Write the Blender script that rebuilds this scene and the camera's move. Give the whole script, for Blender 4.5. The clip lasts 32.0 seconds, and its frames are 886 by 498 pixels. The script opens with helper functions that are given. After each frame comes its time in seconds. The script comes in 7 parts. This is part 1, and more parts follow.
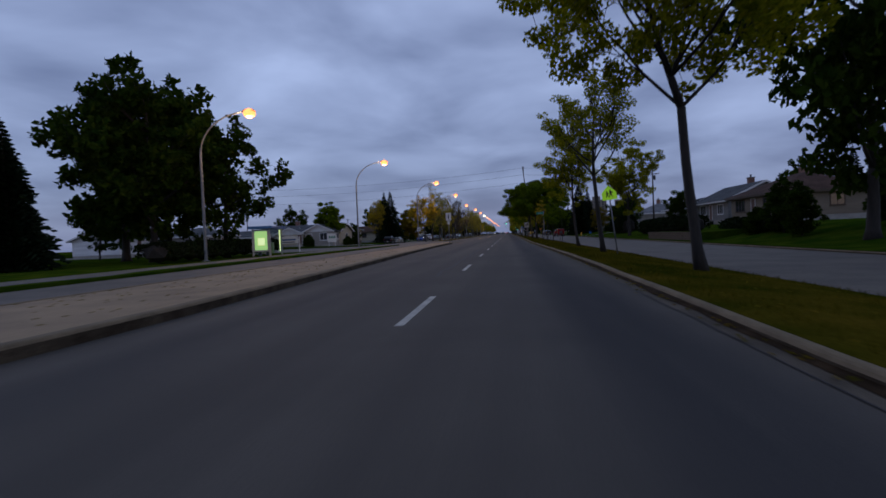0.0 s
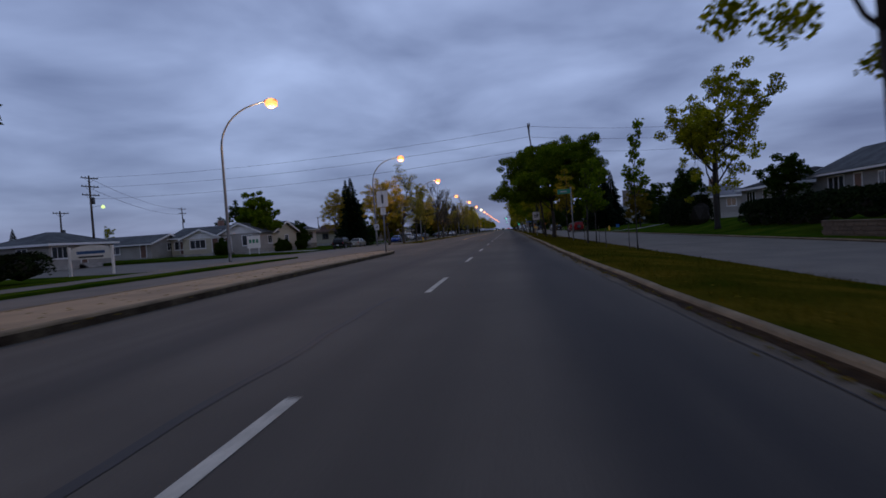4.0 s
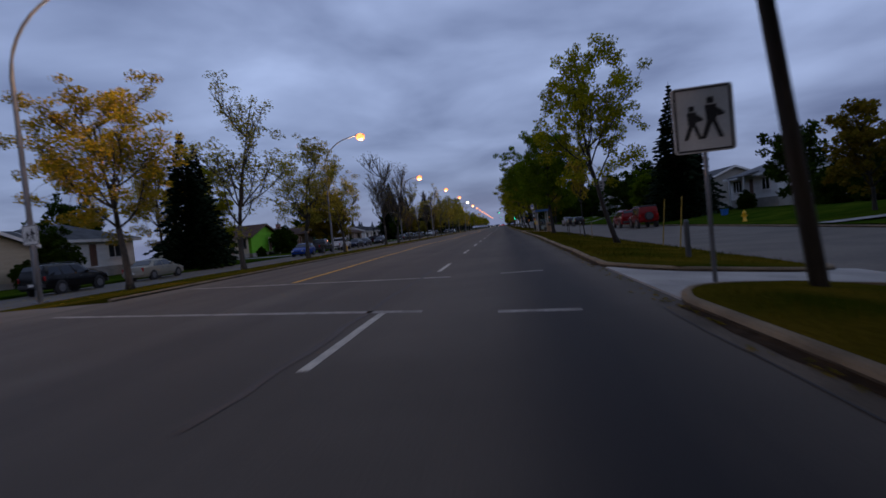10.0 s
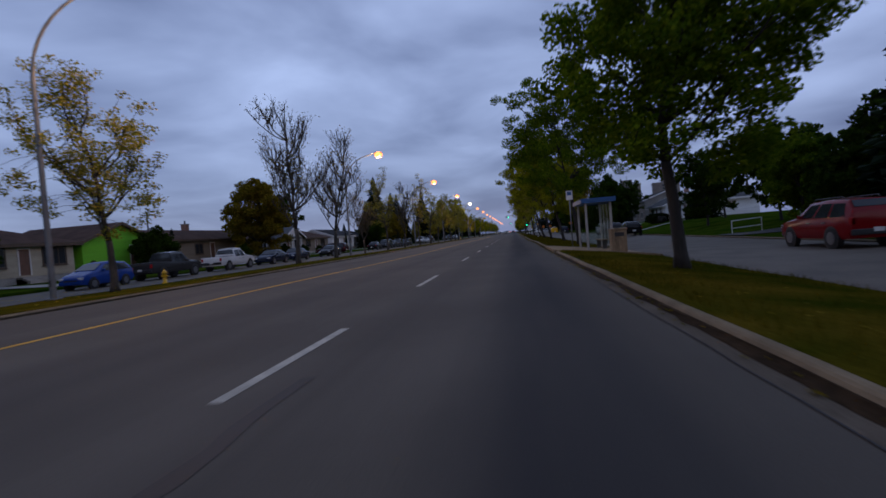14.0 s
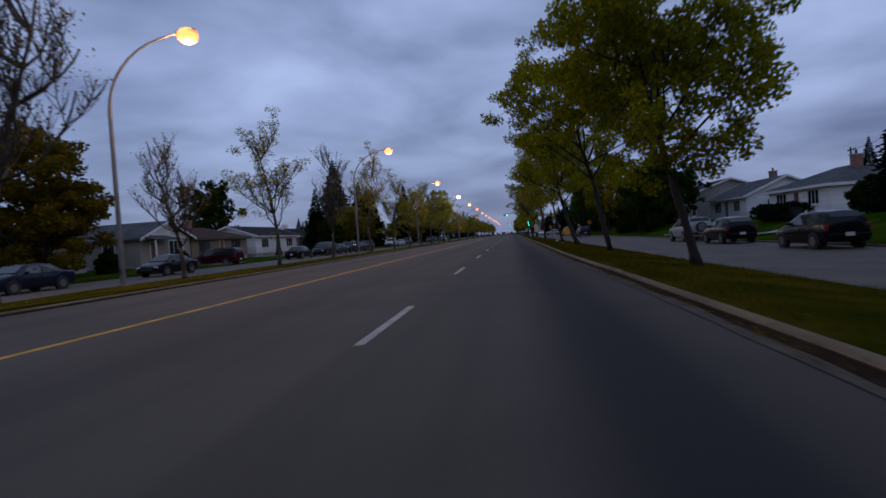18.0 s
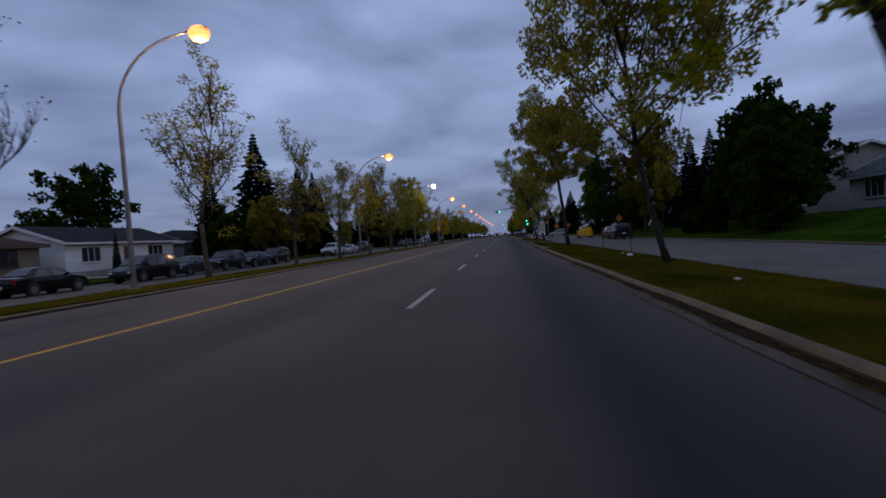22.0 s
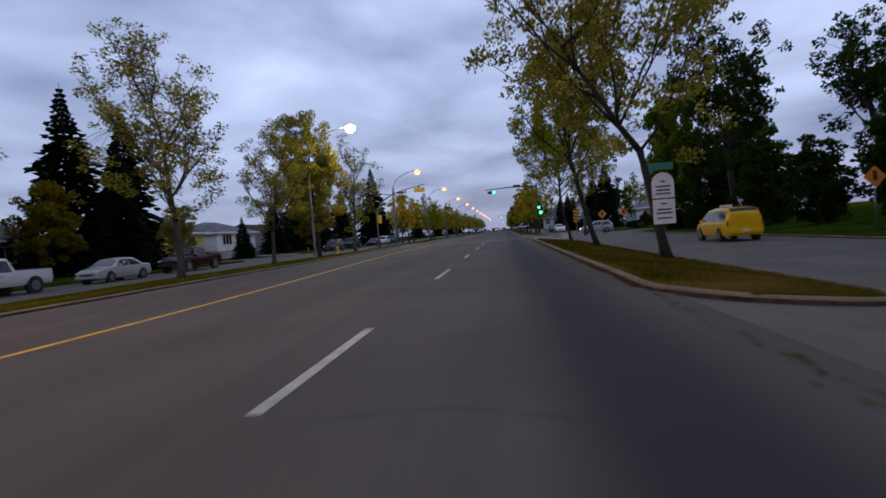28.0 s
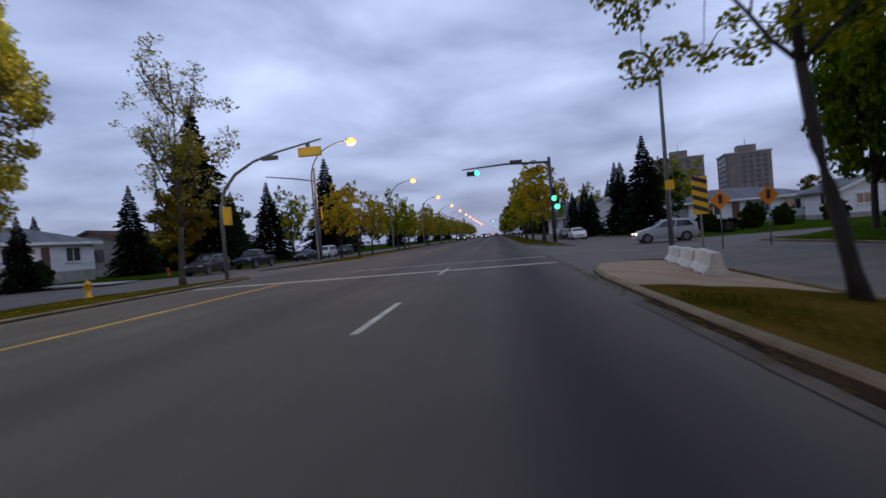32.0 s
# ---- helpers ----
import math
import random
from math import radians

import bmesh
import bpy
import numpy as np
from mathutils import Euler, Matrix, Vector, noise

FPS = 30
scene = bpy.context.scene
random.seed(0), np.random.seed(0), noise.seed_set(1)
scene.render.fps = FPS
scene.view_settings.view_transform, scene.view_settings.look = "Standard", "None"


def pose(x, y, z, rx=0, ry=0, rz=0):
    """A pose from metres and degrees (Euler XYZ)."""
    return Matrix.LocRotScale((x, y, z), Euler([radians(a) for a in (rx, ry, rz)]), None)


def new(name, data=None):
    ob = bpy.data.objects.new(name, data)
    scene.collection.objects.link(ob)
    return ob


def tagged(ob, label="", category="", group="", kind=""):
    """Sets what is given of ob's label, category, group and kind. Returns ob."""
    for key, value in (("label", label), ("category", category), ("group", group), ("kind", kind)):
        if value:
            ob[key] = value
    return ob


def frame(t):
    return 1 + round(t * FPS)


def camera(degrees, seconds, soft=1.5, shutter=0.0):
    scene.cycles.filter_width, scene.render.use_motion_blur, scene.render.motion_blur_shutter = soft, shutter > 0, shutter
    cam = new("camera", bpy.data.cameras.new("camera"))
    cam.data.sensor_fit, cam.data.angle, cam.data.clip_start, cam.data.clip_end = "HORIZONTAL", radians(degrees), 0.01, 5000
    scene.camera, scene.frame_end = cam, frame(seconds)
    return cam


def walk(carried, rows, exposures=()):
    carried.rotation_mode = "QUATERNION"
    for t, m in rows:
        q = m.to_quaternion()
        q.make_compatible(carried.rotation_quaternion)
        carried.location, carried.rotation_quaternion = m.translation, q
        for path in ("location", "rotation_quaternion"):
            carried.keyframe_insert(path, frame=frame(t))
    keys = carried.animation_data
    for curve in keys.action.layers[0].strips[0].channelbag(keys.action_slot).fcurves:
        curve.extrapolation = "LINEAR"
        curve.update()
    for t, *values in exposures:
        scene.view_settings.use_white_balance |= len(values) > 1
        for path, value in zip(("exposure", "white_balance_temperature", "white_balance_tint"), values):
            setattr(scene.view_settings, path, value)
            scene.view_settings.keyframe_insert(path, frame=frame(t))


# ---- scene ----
cam = camera(80, 32.0, soft=1.6, shutter=0.4)
EXPOSURES = [(0.0, -0.3, 6100, 8), (3.0, -0.3, 6100, 8), (6.0, -0.28, 6050, 8), (8.0, -0.36, 6100, 8), (9.0, -0.46, 6150, 8), (10.5, -0.24, 6100, 8), (12.5, -0.14, 6150, 8), (14.0, -0.18, 6020, 8), (17.0, -0.24, 6080, 8), (18.0, -0.24, 6080, 8), (20.0, -0.46, 6000, 8), (23.0, -0.34, 6080, 8), (25.2, -0.3, 6100, 8), (27.8, 0.32, 6700, 8), (30.0, 0.38, 6700, 8), (32.0, 0.39, 6700, 8)]
PATH = [
    (0.0, pose(-0.570, 0.888, 1.035, 88.51, 2.47, 7.00)),
    (0.5, pose(-0.527, 4.814, 1.035, 88.69, 3.03, 6.64)),
    (1.0, pose(-0.484, 8.825, 1.035, 88.62, 3.19, 6.68)),
    (1.5, pose(-0.440, 12.896, 1.035, 88.69, 2.74, 6.62)),
    (2.0, pose(-0.397, 17.001, 1.035, 88.59, 1.99, 7.09)),
    (2.5, pose(-0.387, 21.110, 1.035, 88.69, 3.33, 7.40)),
    (3.0, pose(-0.378, 25.196, 1.035, 88.56, 3.80, 7.02)),
    (3.5, pose(-0.377, 29.261, 1.035, 88.21, 3.66, 7.01)),
    (5.5, pose(-0.424, 45.327, 1.035, 88.48, 4.68, 7.52)),
    (6.0, pose(-0.440, 49.447, 1.035, 88.53, 4.30, 7.14)),
    (6.5, pose(-0.409, 53.629, 1.035, 88.33, 5.03, 6.70)),
    (7.0, pose(-0.370, 57.875, 1.035, 88.15, 4.06, 6.57)),
    (7.5, pose(-0.332, 62.138, 1.035, 88.24, 3.92, 7.25)),
    (8.0, pose(-0.295, 66.373, 1.035, 88.17, 5.01, 7.01)),
    (8.5, pose(-0.255, 70.564, 1.035, 88.15, 5.63, 7.28)),
    (9.0, pose(-0.203, 74.730, 1.035, 88.29, 5.91, 7.22)),
    (9.5, pose(-0.176, 78.913, 1.035, 88.21, 6.07, 6.53)),
    (10.0, pose(-0.139, 83.149, 1.035, 87.99, 5.63, 6.55)),
    (10.5, pose(-0.104, 87.436, 1.035, 88.18, 4.22, 6.57)),
    (11.0, pose(-0.075, 91.728, 1.035, 88.14, 3.98, 6.71)),
    (11.5, pose(0.004, 95.976, 1.035, 87.53, 4.67, 6.51)),
    (12.0, pose(0.080, 100.152, 1.035, 88.21, 4.09, 7.06)),
    (12.5, pose(0.158, 104.264, 1.035, 88.39, 4.91, 7.38)),
    (13.0, pose(0.237, 108.342, 1.035, 88.57, 5.68, 6.77)),
    (13.5, pose(0.259, 112.425, 1.035, 88.49, 5.11, 6.95)),
    (14.0, pose(0.272, 116.557, 1.035, 88.66, 4.48, 7.68)),
    (14.5, pose(0.258, 120.747, 1.035, 88.49, 4.71, 7.80)),
    (17.0, pose(-0.189, 142.273, 1.035, 88.13, 2.80, 7.68)),
    (17.5, pose(-0.241, 146.506, 1.035, 88.51, 3.11, 7.58)),
    (18.0, pose(-0.278, 150.729, 1.035, 88.68, 3.77, 7.42)),
    (18.5, pose(-0.304, 154.962, 1.035, 88.45, 4.06, 7.18)),
    (19.0, pose(-0.321, 159.205, 1.035, 88.40, 3.81, 6.90)),
    (19.5, pose(-0.334, 163.436, 1.035, 88.26, 3.88, 6.91)),
    (20.0, pose(-0.345, 167.633, 1.035, 88.40, 3.96, 7.14)),
    (20.5, pose(-0.339, 171.776, 1.035, 88.46, 4.69, 6.94)),
    (21.0, pose(-0.335, 175.860, 1.035, 88.51, 5.26, 6.75)),
    (21.5, pose(-0.334, 179.903, 1.035, 88.49, 4.61, 6.49)),
    (22.0, pose(-0.333, 183.942, 1.035, 88.81, 4.18, 6.75)),
    (22.5, pose(-0.329, 188.010, 1.035, 88.56, 4.63, 7.24)),
    (23.0, pose(-0.315, 192.121, 1.035, 88.41, 4.56, 7.11)),
    (23.5, pose(-0.295, 196.263, 1.035, 88.43, 5.09, 7.01)),
    (24.0, pose(-0.270, 200.406, 1.035, 88.62, 5.01, 6.50)),
    (24.5, pose(-0.253, 204.521, 1.035, 88.76, 4.70, 6.92)),
    (25.0, pose(-0.258, 208.626, 1.035, 88.34, 4.66, 7.23)),
    (25.5, pose(-0.284, 212.752, 1.035, 88.21, 5.51, 6.67)),
    (27.5, pose(-0.325, 229.708, 1.035, 88.32, 4.30, 6.11)),
    (28.0, pose(-0.251, 233.778, 1.035, 88.27, 4.39, 6.64)),
    (28.5, pose(-0.161, 237.769, 1.035, 88.28, 5.29, 6.56)),
    (29.0, pose(-0.076, 241.677, 1.035, 88.53, 5.64, 6.54)),
    (29.5, pose(-0.019, 245.521, 1.035, 88.13, 5.09, 6.51)),
    (30.0, pose(-0.008, 249.328, 1.035, 88.62, 5.14, 6.56)),
    (30.5, pose(0.078, 253.121, 1.035, 88.60, 5.48, 6.47)),
    (31.0, pose(0.085, 256.921, 1.035, 88.02, 5.78, 6.48)),
    (31.5, pose(0.007, 260.756, 1.035, 88.35, 5.40, 6.63)),
    (32.0, pose(-0.121, 264.666, 1.035, 88.85, 4.72, 5.86)),
]
walk(cam, PATH, EXPOSURES)

# ---- world and light ----
world = bpy.data.worlds.new("world")
scene.world = world
world.use_nodes = True
wn, wl = world.node_tree.nodes, world.node_tree.links
wn.clear()


def wnode(kind, **kw):
    n = wn.new(kind)
    for k, v in kw.items():
        if k == "op":
            n.operation = v
        elif k == "blend":
            n.blend_type = v
    return n


SUN_EL, SUN_ROT = radians(12), radians(150)
w_out = wnode("ShaderNodeOutputWorld")
w_bg = wnode("ShaderNodeBackground")
w_sky = wnode("ShaderNodeTexSky")
w_sky.sky_type, w_sky.sun_disc = "NISHITA", False
w_sky.sun_elevation, w_sky.sun_rotation = SUN_EL, SUN_ROT
w_tc = wnode("ShaderNodeTexCoord")
w_sep = wnode("ShaderNodeSeparateXYZ")
wl.new(w_tc.outputs["Generated"], w_sep.inputs[0])
w_zc = wnode("ShaderNodeMath", op="MAXIMUM")
wl.new(w_sep.outputs["Z"], w_zc.inputs[0])
w_zc.inputs[1].default_value = 0.0
w_za = wnode("ShaderNodeMath", op="ADD")
wl.new(w_zc.outputs[0], w_za.inputs[0])
w_za.inputs[1].default_value = 0.17
w_dx = wnode("ShaderNodeMath", op="DIVIDE")
w_dy = wnode("ShaderNodeMath", op="DIVIDE")
wl.new(w_sep.outputs["X"], w_dx.inputs[0])
wl.new(w_za.outputs[0], w_dx.inputs[1])
wl.new(w_sep.outputs["Y"], w_dy.inputs[0])
wl.new(w_za.outputs[0], w_dy.inputs[1])
w_comb = wnode("ShaderNodeCombineXYZ")
wl.new(w_dx.outputs[0], w_comb.inputs[0])
wl.new(w_dy.outputs[0], w_comb.inputs[1])
w_n1 = wnode("ShaderNodeTexNoise")
w_n1.inputs["Scale"].default_value = 1.25
w_n1.inputs["Detail"].default_value = 5
w_n1.inputs["Roughness"].default_value = 0.45
w_n1.inputs["Distortion"].default_value = 0.25
wl.new(w_comb.outputs[0], w_n1.inputs["Vector"])
w_r1 = wnode("ShaderNodeValToRGB")
w_r1.color_ramp.elements[0].position, w_r1.color_ramp.elements[0].color = 0.30, (0.150, 0.184, 0.345, 1)
w_r1.color_ramp.elements[1].position, w_r1.color_ramp.elements[1].color = 0.74, (0.60, 0.70, 1.04, 1)
wl.new(w_n1.outputs["Fac"], w_r1.inputs["Fac"])
# paler, slightly violet band low over the horizon
w_hz = wnode("ShaderNodeMapRange")
w_hz.inputs["From Min"].default_value, w_hz.inputs["From Max"].default_value = 0.0, 0.30
w_hz.inputs["To Min"].default_value, w_hz.inputs["To Max"].default_value = 0.75, 0.0
wl.new(w_zc.outputs[0], w_hz.inputs["Value"])
w_mix = wnode("ShaderNodeMixRGB")
wl.new(w_hz.outputs[0], w_mix.inputs["Fac"])
wl.new(w_r1.outputs["Color"], w_mix.inputs["Color1"])
w_mix.inputs["Color2"].default_value = (0.175, 0.20, 0.37, 1)
w_add = wnode("ShaderNodeMixRGB", blend="ADD")
w_add.inputs["Fac"].default_value = 0.012
wl.new(w_mix.outputs[0], w_add.inputs["Color1"])
wl.new(w_sky.outputs[0], w_add.inputs["Color2"])
# the overcast is darker overhead than towards the horizon
w_zen = wnode("ShaderNodeMapRange")
w_zen.inputs["From Min"].default_value, w_zen.inputs["From Max"].default_value = 0.45, 1.0
w_zen.inputs["To Min"].default_value, w_zen.inputs["To Max"].default_value = 1.0, 0.55
wl.new(w_zc.outputs[0], w_zen.inputs["Value"])
w_dim = wnode("ShaderNodeMixRGB", blend="MULTIPLY")
w_dim.inputs["Fac"].default_value = 1.0
wl.new(w_add.outputs[0], w_dim.inputs["Color1"])
wl.new(w_zen.outputs[0], w_dim.inputs["Color2"])
wl.new(w_dim.outputs[0], w_bg.inputs["Color"])
w_bg.inputs["Strength"].default_value = 0.95
wl.new(w_bg.outputs[0], w_out.inputs[0])

sun_data = bpy.data.lights.new("sun", "SUN")
sun_data.energy, sun_data.angle, sun_data.color = 0.12, radians(40), (0.85, 0.9, 1.0)
sun = new("sun", sun_data)
sun.rotation_euler = (radians(40), 0, radians(150))


# ---- materials ----
def material(name, base, rough=0.8, vary=0.25, scale=3.0, fine=40.0, bump=0.1, metal=0.0, second=None, island=0.0, rand=0.0, emit=0.0, spec=0.5, stretch=None):
    """A surface with broad patches and fine grain; second: the colour of the patches."""
    m = bpy.data.materials.new(name)
    m.use_nodes = True
    nt = m.node_tree
    n, l = nt.nodes, nt.links
    b = n["Principled BSDF"]
    b.inputs["Roughness"].default_value = rough
    b.inputs["Metallic"].default_value = metal
    b.inputs["Specular IOR Level"].default_value = spec
    tc = n.new("ShaderNodeTexCoord")
    src = tc.outputs["Object"]
    if stretch:
        mp = n.new("ShaderNodeMapping")
        mp.inputs["Scale"].default_value = stretch
        l.new(src, mp.inputs["Vector"])
        src = mp.outputs["Vector"]
    big = n.new("ShaderNodeTexNoise")
    big.inputs["Scale"].default_value, big.inputs["Detail"].default_value = scale, 5
    small = n.new("ShaderNodeTexNoise")
    small.inputs["Scale"].default_value, small.inputs["Detail"].default_value = fine, 3
    l.new(src, big.inputs["Vector"])
    l.new(src, small.inputs["Vector"])
    dark = tuple(c * (1 - vary) for c in base)
    lite = second if second else tuple(min(1, c * (1 + vary)) for c in base)
    r = n.new("ShaderNodeValToRGB")
    r.color_ramp.elements[0].position, r.color_ramp.elements[0].color = 0.36, (*dark, 1)
    r.color_ramp.elements[1].position, r.color_ramp.elements[1].color = 0.64, (*lite, 1)
    l.new(big.outputs["Fac"], r.inputs["Fac"])
    mr = n.new("ShaderNodeMapRange")
    mr.inputs["From Min"].default_value, mr.inputs["From Max"].default_value = 0.3, 0.7
    mr.inputs["To Min"].default_value, mr.inputs["To Max"].default_value = 1 - vary, 1 + vary
    l.new(small.outputs["Fac"], mr.inputs["Value"])
    mul = n.new("ShaderNodeMixRGB")
    mul.blend_type = "MULTIPLY"
    mul.inputs["Fac"].default_value = 1.0
    l.new(r.outputs["Color"], mul.inputs["Color1"])
    l.new(mr.outputs["Result"], mul.inputs["Color2"])
    col = mul.outputs["Color"]
    for amount, kind in ((island, "g"), (rand, "o")):
        if amount:
            g = n.new("ShaderNodeNewGeometry") if kind == "g" else n.new("ShaderNodeObjectInfo")
            out = g.outputs["Random Per Island"] if kind == "g" else g.outputs["Random"]
            hv = n.new("ShaderNodeHueSaturation")
            m2 = n.new("ShaderNodeMapRange")
            m2.inputs["To Min"].default_value, m2.inputs["To Max"].default_value = 1 - amount, 1 + amount
            m3 = n.new("ShaderNodeMapRange")
            m3.inputs["To Min"].default_value, m3.inputs["To Max"].default_value = 0.5 + 0.035 * min(1, amount * 2), 0.5 - 0.02
            l.new(out, m2.inputs["Value"])
            l.new(out, m3.inputs["Value"])
            l.new(m2.outputs["Result"], hv.inputs["Value"])
            if kind == "g":
                l.new(m3.outputs["Result"], hv.inputs["Hue"])
            l.new(col, hv.inputs["Color"])
            col = hv.outputs["Color"]
    l.new(col, b.inputs["Base Color"])
    if bump:
        bp = n.new("ShaderNodeBump")
        bp.inputs["Strength"].default_value, bp.inputs["Distance"].default_value = bump, 0.02
        l.new(small.outputs["Fac"], bp.inputs["Height"])
        l.new(bp.outputs["Normal"], b.inputs["Normal"])
    if emit:
        b.inputs["Emission Color"].default_value = (*base, 1)
        b.inputs["Emission Strength"].default_value = emit
    return m


def glow(name, colour, strength):
    m = bpy.data.materials.new(name)
    m.use_nodes = True
    b = m.node_tree.nodes["Principled BSDF"]
    b.inputs["Base Color"].default_value = (*colour, 1)
    b.inputs["Emission Color"].default_value = (*colour, 1)
    b.inputs["Emission Strength"].default_value = strength
    return m


def glass_dark(name, tint=(0.02, 0.025, 0.03), rough=0.06):
    m = bpy.data.materials.new(name)
    m.use_nodes = True
    b = m.node_tree.nodes["Principled BSDF"]
    b.inputs["Base Color"].default_value = (*tint, 1)
    b.inputs["Roughness"].default_value = rough
    b.inputs["Specular IOR Level"].default_value = 0.6
    return m


def clear_glass(name):
    m = bpy.data.materials.new(name)
    m.use_nodes = True
    b = m.node_tree.nodes["Principled BSDF"]
    b.inputs["Base Color"].default_value = (0.85, 0.92, 0.9, 1)
    b.inputs["Roughness"].default_value = 0.08
    b.inputs["Transmission Weight"].default_value = 1.0
    b.inputs["IOR"].default_value = 1.1
    return m


def lane_wear(m, centres, dark):
    """Long dark oil bands down the middle of the lanes, broken up by noise."""
    n, l = m.node_tree.nodes, m.node_tree.links
    b = n["Principled BSDF"]
    tc = n.new("ShaderNodeTexCoord")
    sep = n.new("ShaderNodeSeparateXYZ")
    l.new(tc.outputs["Object"], sep.inputs[0])
    mp = n.new("ShaderNodeMapping")
    mp.inputs["Scale"].default_value = (0.8, 0.07, 1.0)
    l.new(tc.outputs["Object"], mp.inputs["Vector"])
    ns = n.new("ShaderNodeTexNoise")
    ns.inputs["Scale"].default_value, ns.inputs["Detail"].default_value = 1.3, 5
    l.new(mp.outputs["Vector"], ns.inputs["Vector"])
    old = b.inputs["Base Color"].links[0].from_socket
    for cx, half, amount in centres:
        d = n.new("ShaderNodeMath")
        d.operation = "SUBTRACT"
        l.new(sep.outputs["X"], d.inputs[0])
        d.inputs[1].default_value = cx
        a = n.new("ShaderNodeMath")
        a.operation = "ABSOLUTE"
        l.new(d.outputs[0], a.inputs[0])
        r = n.new("ShaderNodeMapRange")
        r.interpolation_type = "SMOOTHSTEP"
        r.inputs["From Min"].default_value, r.inputs["From Max"].default_value = half * 0.15, half
        r.inputs["To Min"].default_value, r.inputs["To Max"].default_value = amount, 0.0
        l.new(a.outputs[0], r.inputs["Value"])
        k = n.new("ShaderNodeMath")
        k.operation = "MULTIPLY"
        nr = n.new("ShaderNodeMapRange")
        nr.inputs["From Min"].default_value, nr.inputs["From Max"].default_value = 0.3, 0.6
        nr.inputs["To Min"].default_value, nr.inputs["To Max"].default_value = 0.6, 1.0
        l.new(ns.outputs["Fac"], nr.inputs["Value"])
        l.new(r.outputs["Result"], k.inputs[0])
        l.new(nr.outputs["Result"], k.inputs[1])
        mx = n.new("ShaderNodeMixRGB")
        l.new(k.outputs[0], mx.inputs["Fac"])
        l.new(old, mx.inputs["Color1"])
        mx.inputs["Color2"].default_value = (*dark, 1)
        old = mx.outputs["Color"]
    l.new(old, b.inputs["Base Color"])


def road_material(name, base, dark):
    """Worn asphalt: fine stone grain, broad stains, darker oily bands along the wheel paths and hairline cracks."""
    m = material(name, base, rough=0.85, vary=0.16, scale=0.35, fine=55, bump=0.25, spec=0.3)
    n, l = m.node_tree.nodes, m.node_tree.links
    b = n["Principled BSDF"]
    old = b.inputs["Base Color"].links[0].from_socket
    tc = n.new("ShaderNodeTexCoord")
    mp = n.new("ShaderNodeMapping")
    mp.inputs["Scale"].default_value = (1.0, 0.02, 1.0)
    l.new(tc.outputs["Object"], mp.inputs["Vector"])
    st = n.new("ShaderNodeTexNoise")
    st.inputs["Scale"].default_value, st.inputs["Detail"].default_value = 0.9, 4
    l.new(mp.outputs["Vector"], st.inputs["Vector"])
    r = n.new("ShaderNodeMapRange")
    r.inputs["From Min"].default_value, r.inputs["From Max"].default_value = 0.42, 0.62
    l.new(st.outputs["Fac"], r.inputs["Value"])
    mix = n.new("ShaderNodeMixRGB")
    mix.inputs["Color2"].default_value = (*dark, 1)
    mul = n.new("ShaderNodeMath")
    mul.operation = "MULTIPLY"
    mul.inputs[1].default_value = 0.75
    l.new(r.outputs["Result"], mul.inputs[0])
    l.new(mul.outputs[0], mix.inputs["Fac"])
    l.new(old, mix.inputs["Color1"])
    l.new(mix.outputs["Color"], b.inputs["Base Color"])
    return m


def leafy(m, share=0.45):
    """Lets part of the light through, as thin leaves do."""
    n, l = m.node_tree.nodes, m.node_tree.links
    b = n["Principled BSDF"]
    out = n["Material Output"]
    tr = n.new("ShaderNodeBsdfTranslucent")
    l.new(b.inputs["Base Color"].links[0].from_socket, tr.inputs["Color"])
    mx = n.new("ShaderNodeMixShader")
    mx.inputs["Fac"].default_value = share
    l.new(b.outputs["BSDF"], mx.inputs[1])
    l.new(tr.outputs["BSDF"], mx.inputs[2])
    l.new(mx.outputs[0], out.inputs["Surface"])


M = {}
M["asphalt"] = road_material("asphalt", (0.088, 0.077, 0.064), (0.060, 0.053, 0.045))
lane_wear(M["asphalt"], [(0.56, 1.0, 1.0), (-4.0, 0.8, 0.4), (-8.4, 0.7, 0.35)], (0.022, 0.022, 0.024))
M["asphalt_side"] = material("asphalt_side", (0.094, 0.080, 0.062), vary=0.2, scale=0.6, fine=14, bump=0.3)
M["tar"] = material("tar", (0.013, 0.013, 0.015), rough=0.7, vary=0.2, bump=0.1)
M["patch"] = material("patch", (0.04, 0.04, 0.043), rough=0.8, vary=0.2, scale=1.2, bump=0.2)
M["line_white"] = material("line_white", (0.44, 0.42, 0.36), vary=0.22, scale=2.5, fine=30, bump=0.1)
M["line_worn"] = material("line_worn", (0.24, 0.23, 0.21), vary=0.35, scale=3.0, fine=25, bump=0.1)
M["line_yellow"] = material("line_yellow", (0.62, 0.34, 0.02), vary=0.25, scale=1.5, fine=30, bump=0.1)
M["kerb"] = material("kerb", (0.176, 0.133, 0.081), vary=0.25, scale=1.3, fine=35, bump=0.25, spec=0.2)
# darker brown for the road-side face of the kerbs
M["kerb_face"] = material("kerb_face", (0.058, 0.041, 0.026), vary=0.4, scale=2.2, fine=30, bump=0.3, second=(0.085, 0.065, 0.042), spec=0.1)
M["gutter"] = material("gutter", (0.098, 0.080, 0.060), vary=0.25, scale=1.1, fine=30, bump=0.25, spec=0.15)
M["soil"] = material("soil", (0.034, 0.021, 0.011), vary=0.4, scale=3.0, fine=22, bump=0.6, spec=0.05)
M["brick_wall"] = material("brick_wall", (0.088, 0.062, 0.040), vary=0.22, scale=1.5, fine=20, bump=0.3, rand=0.18)
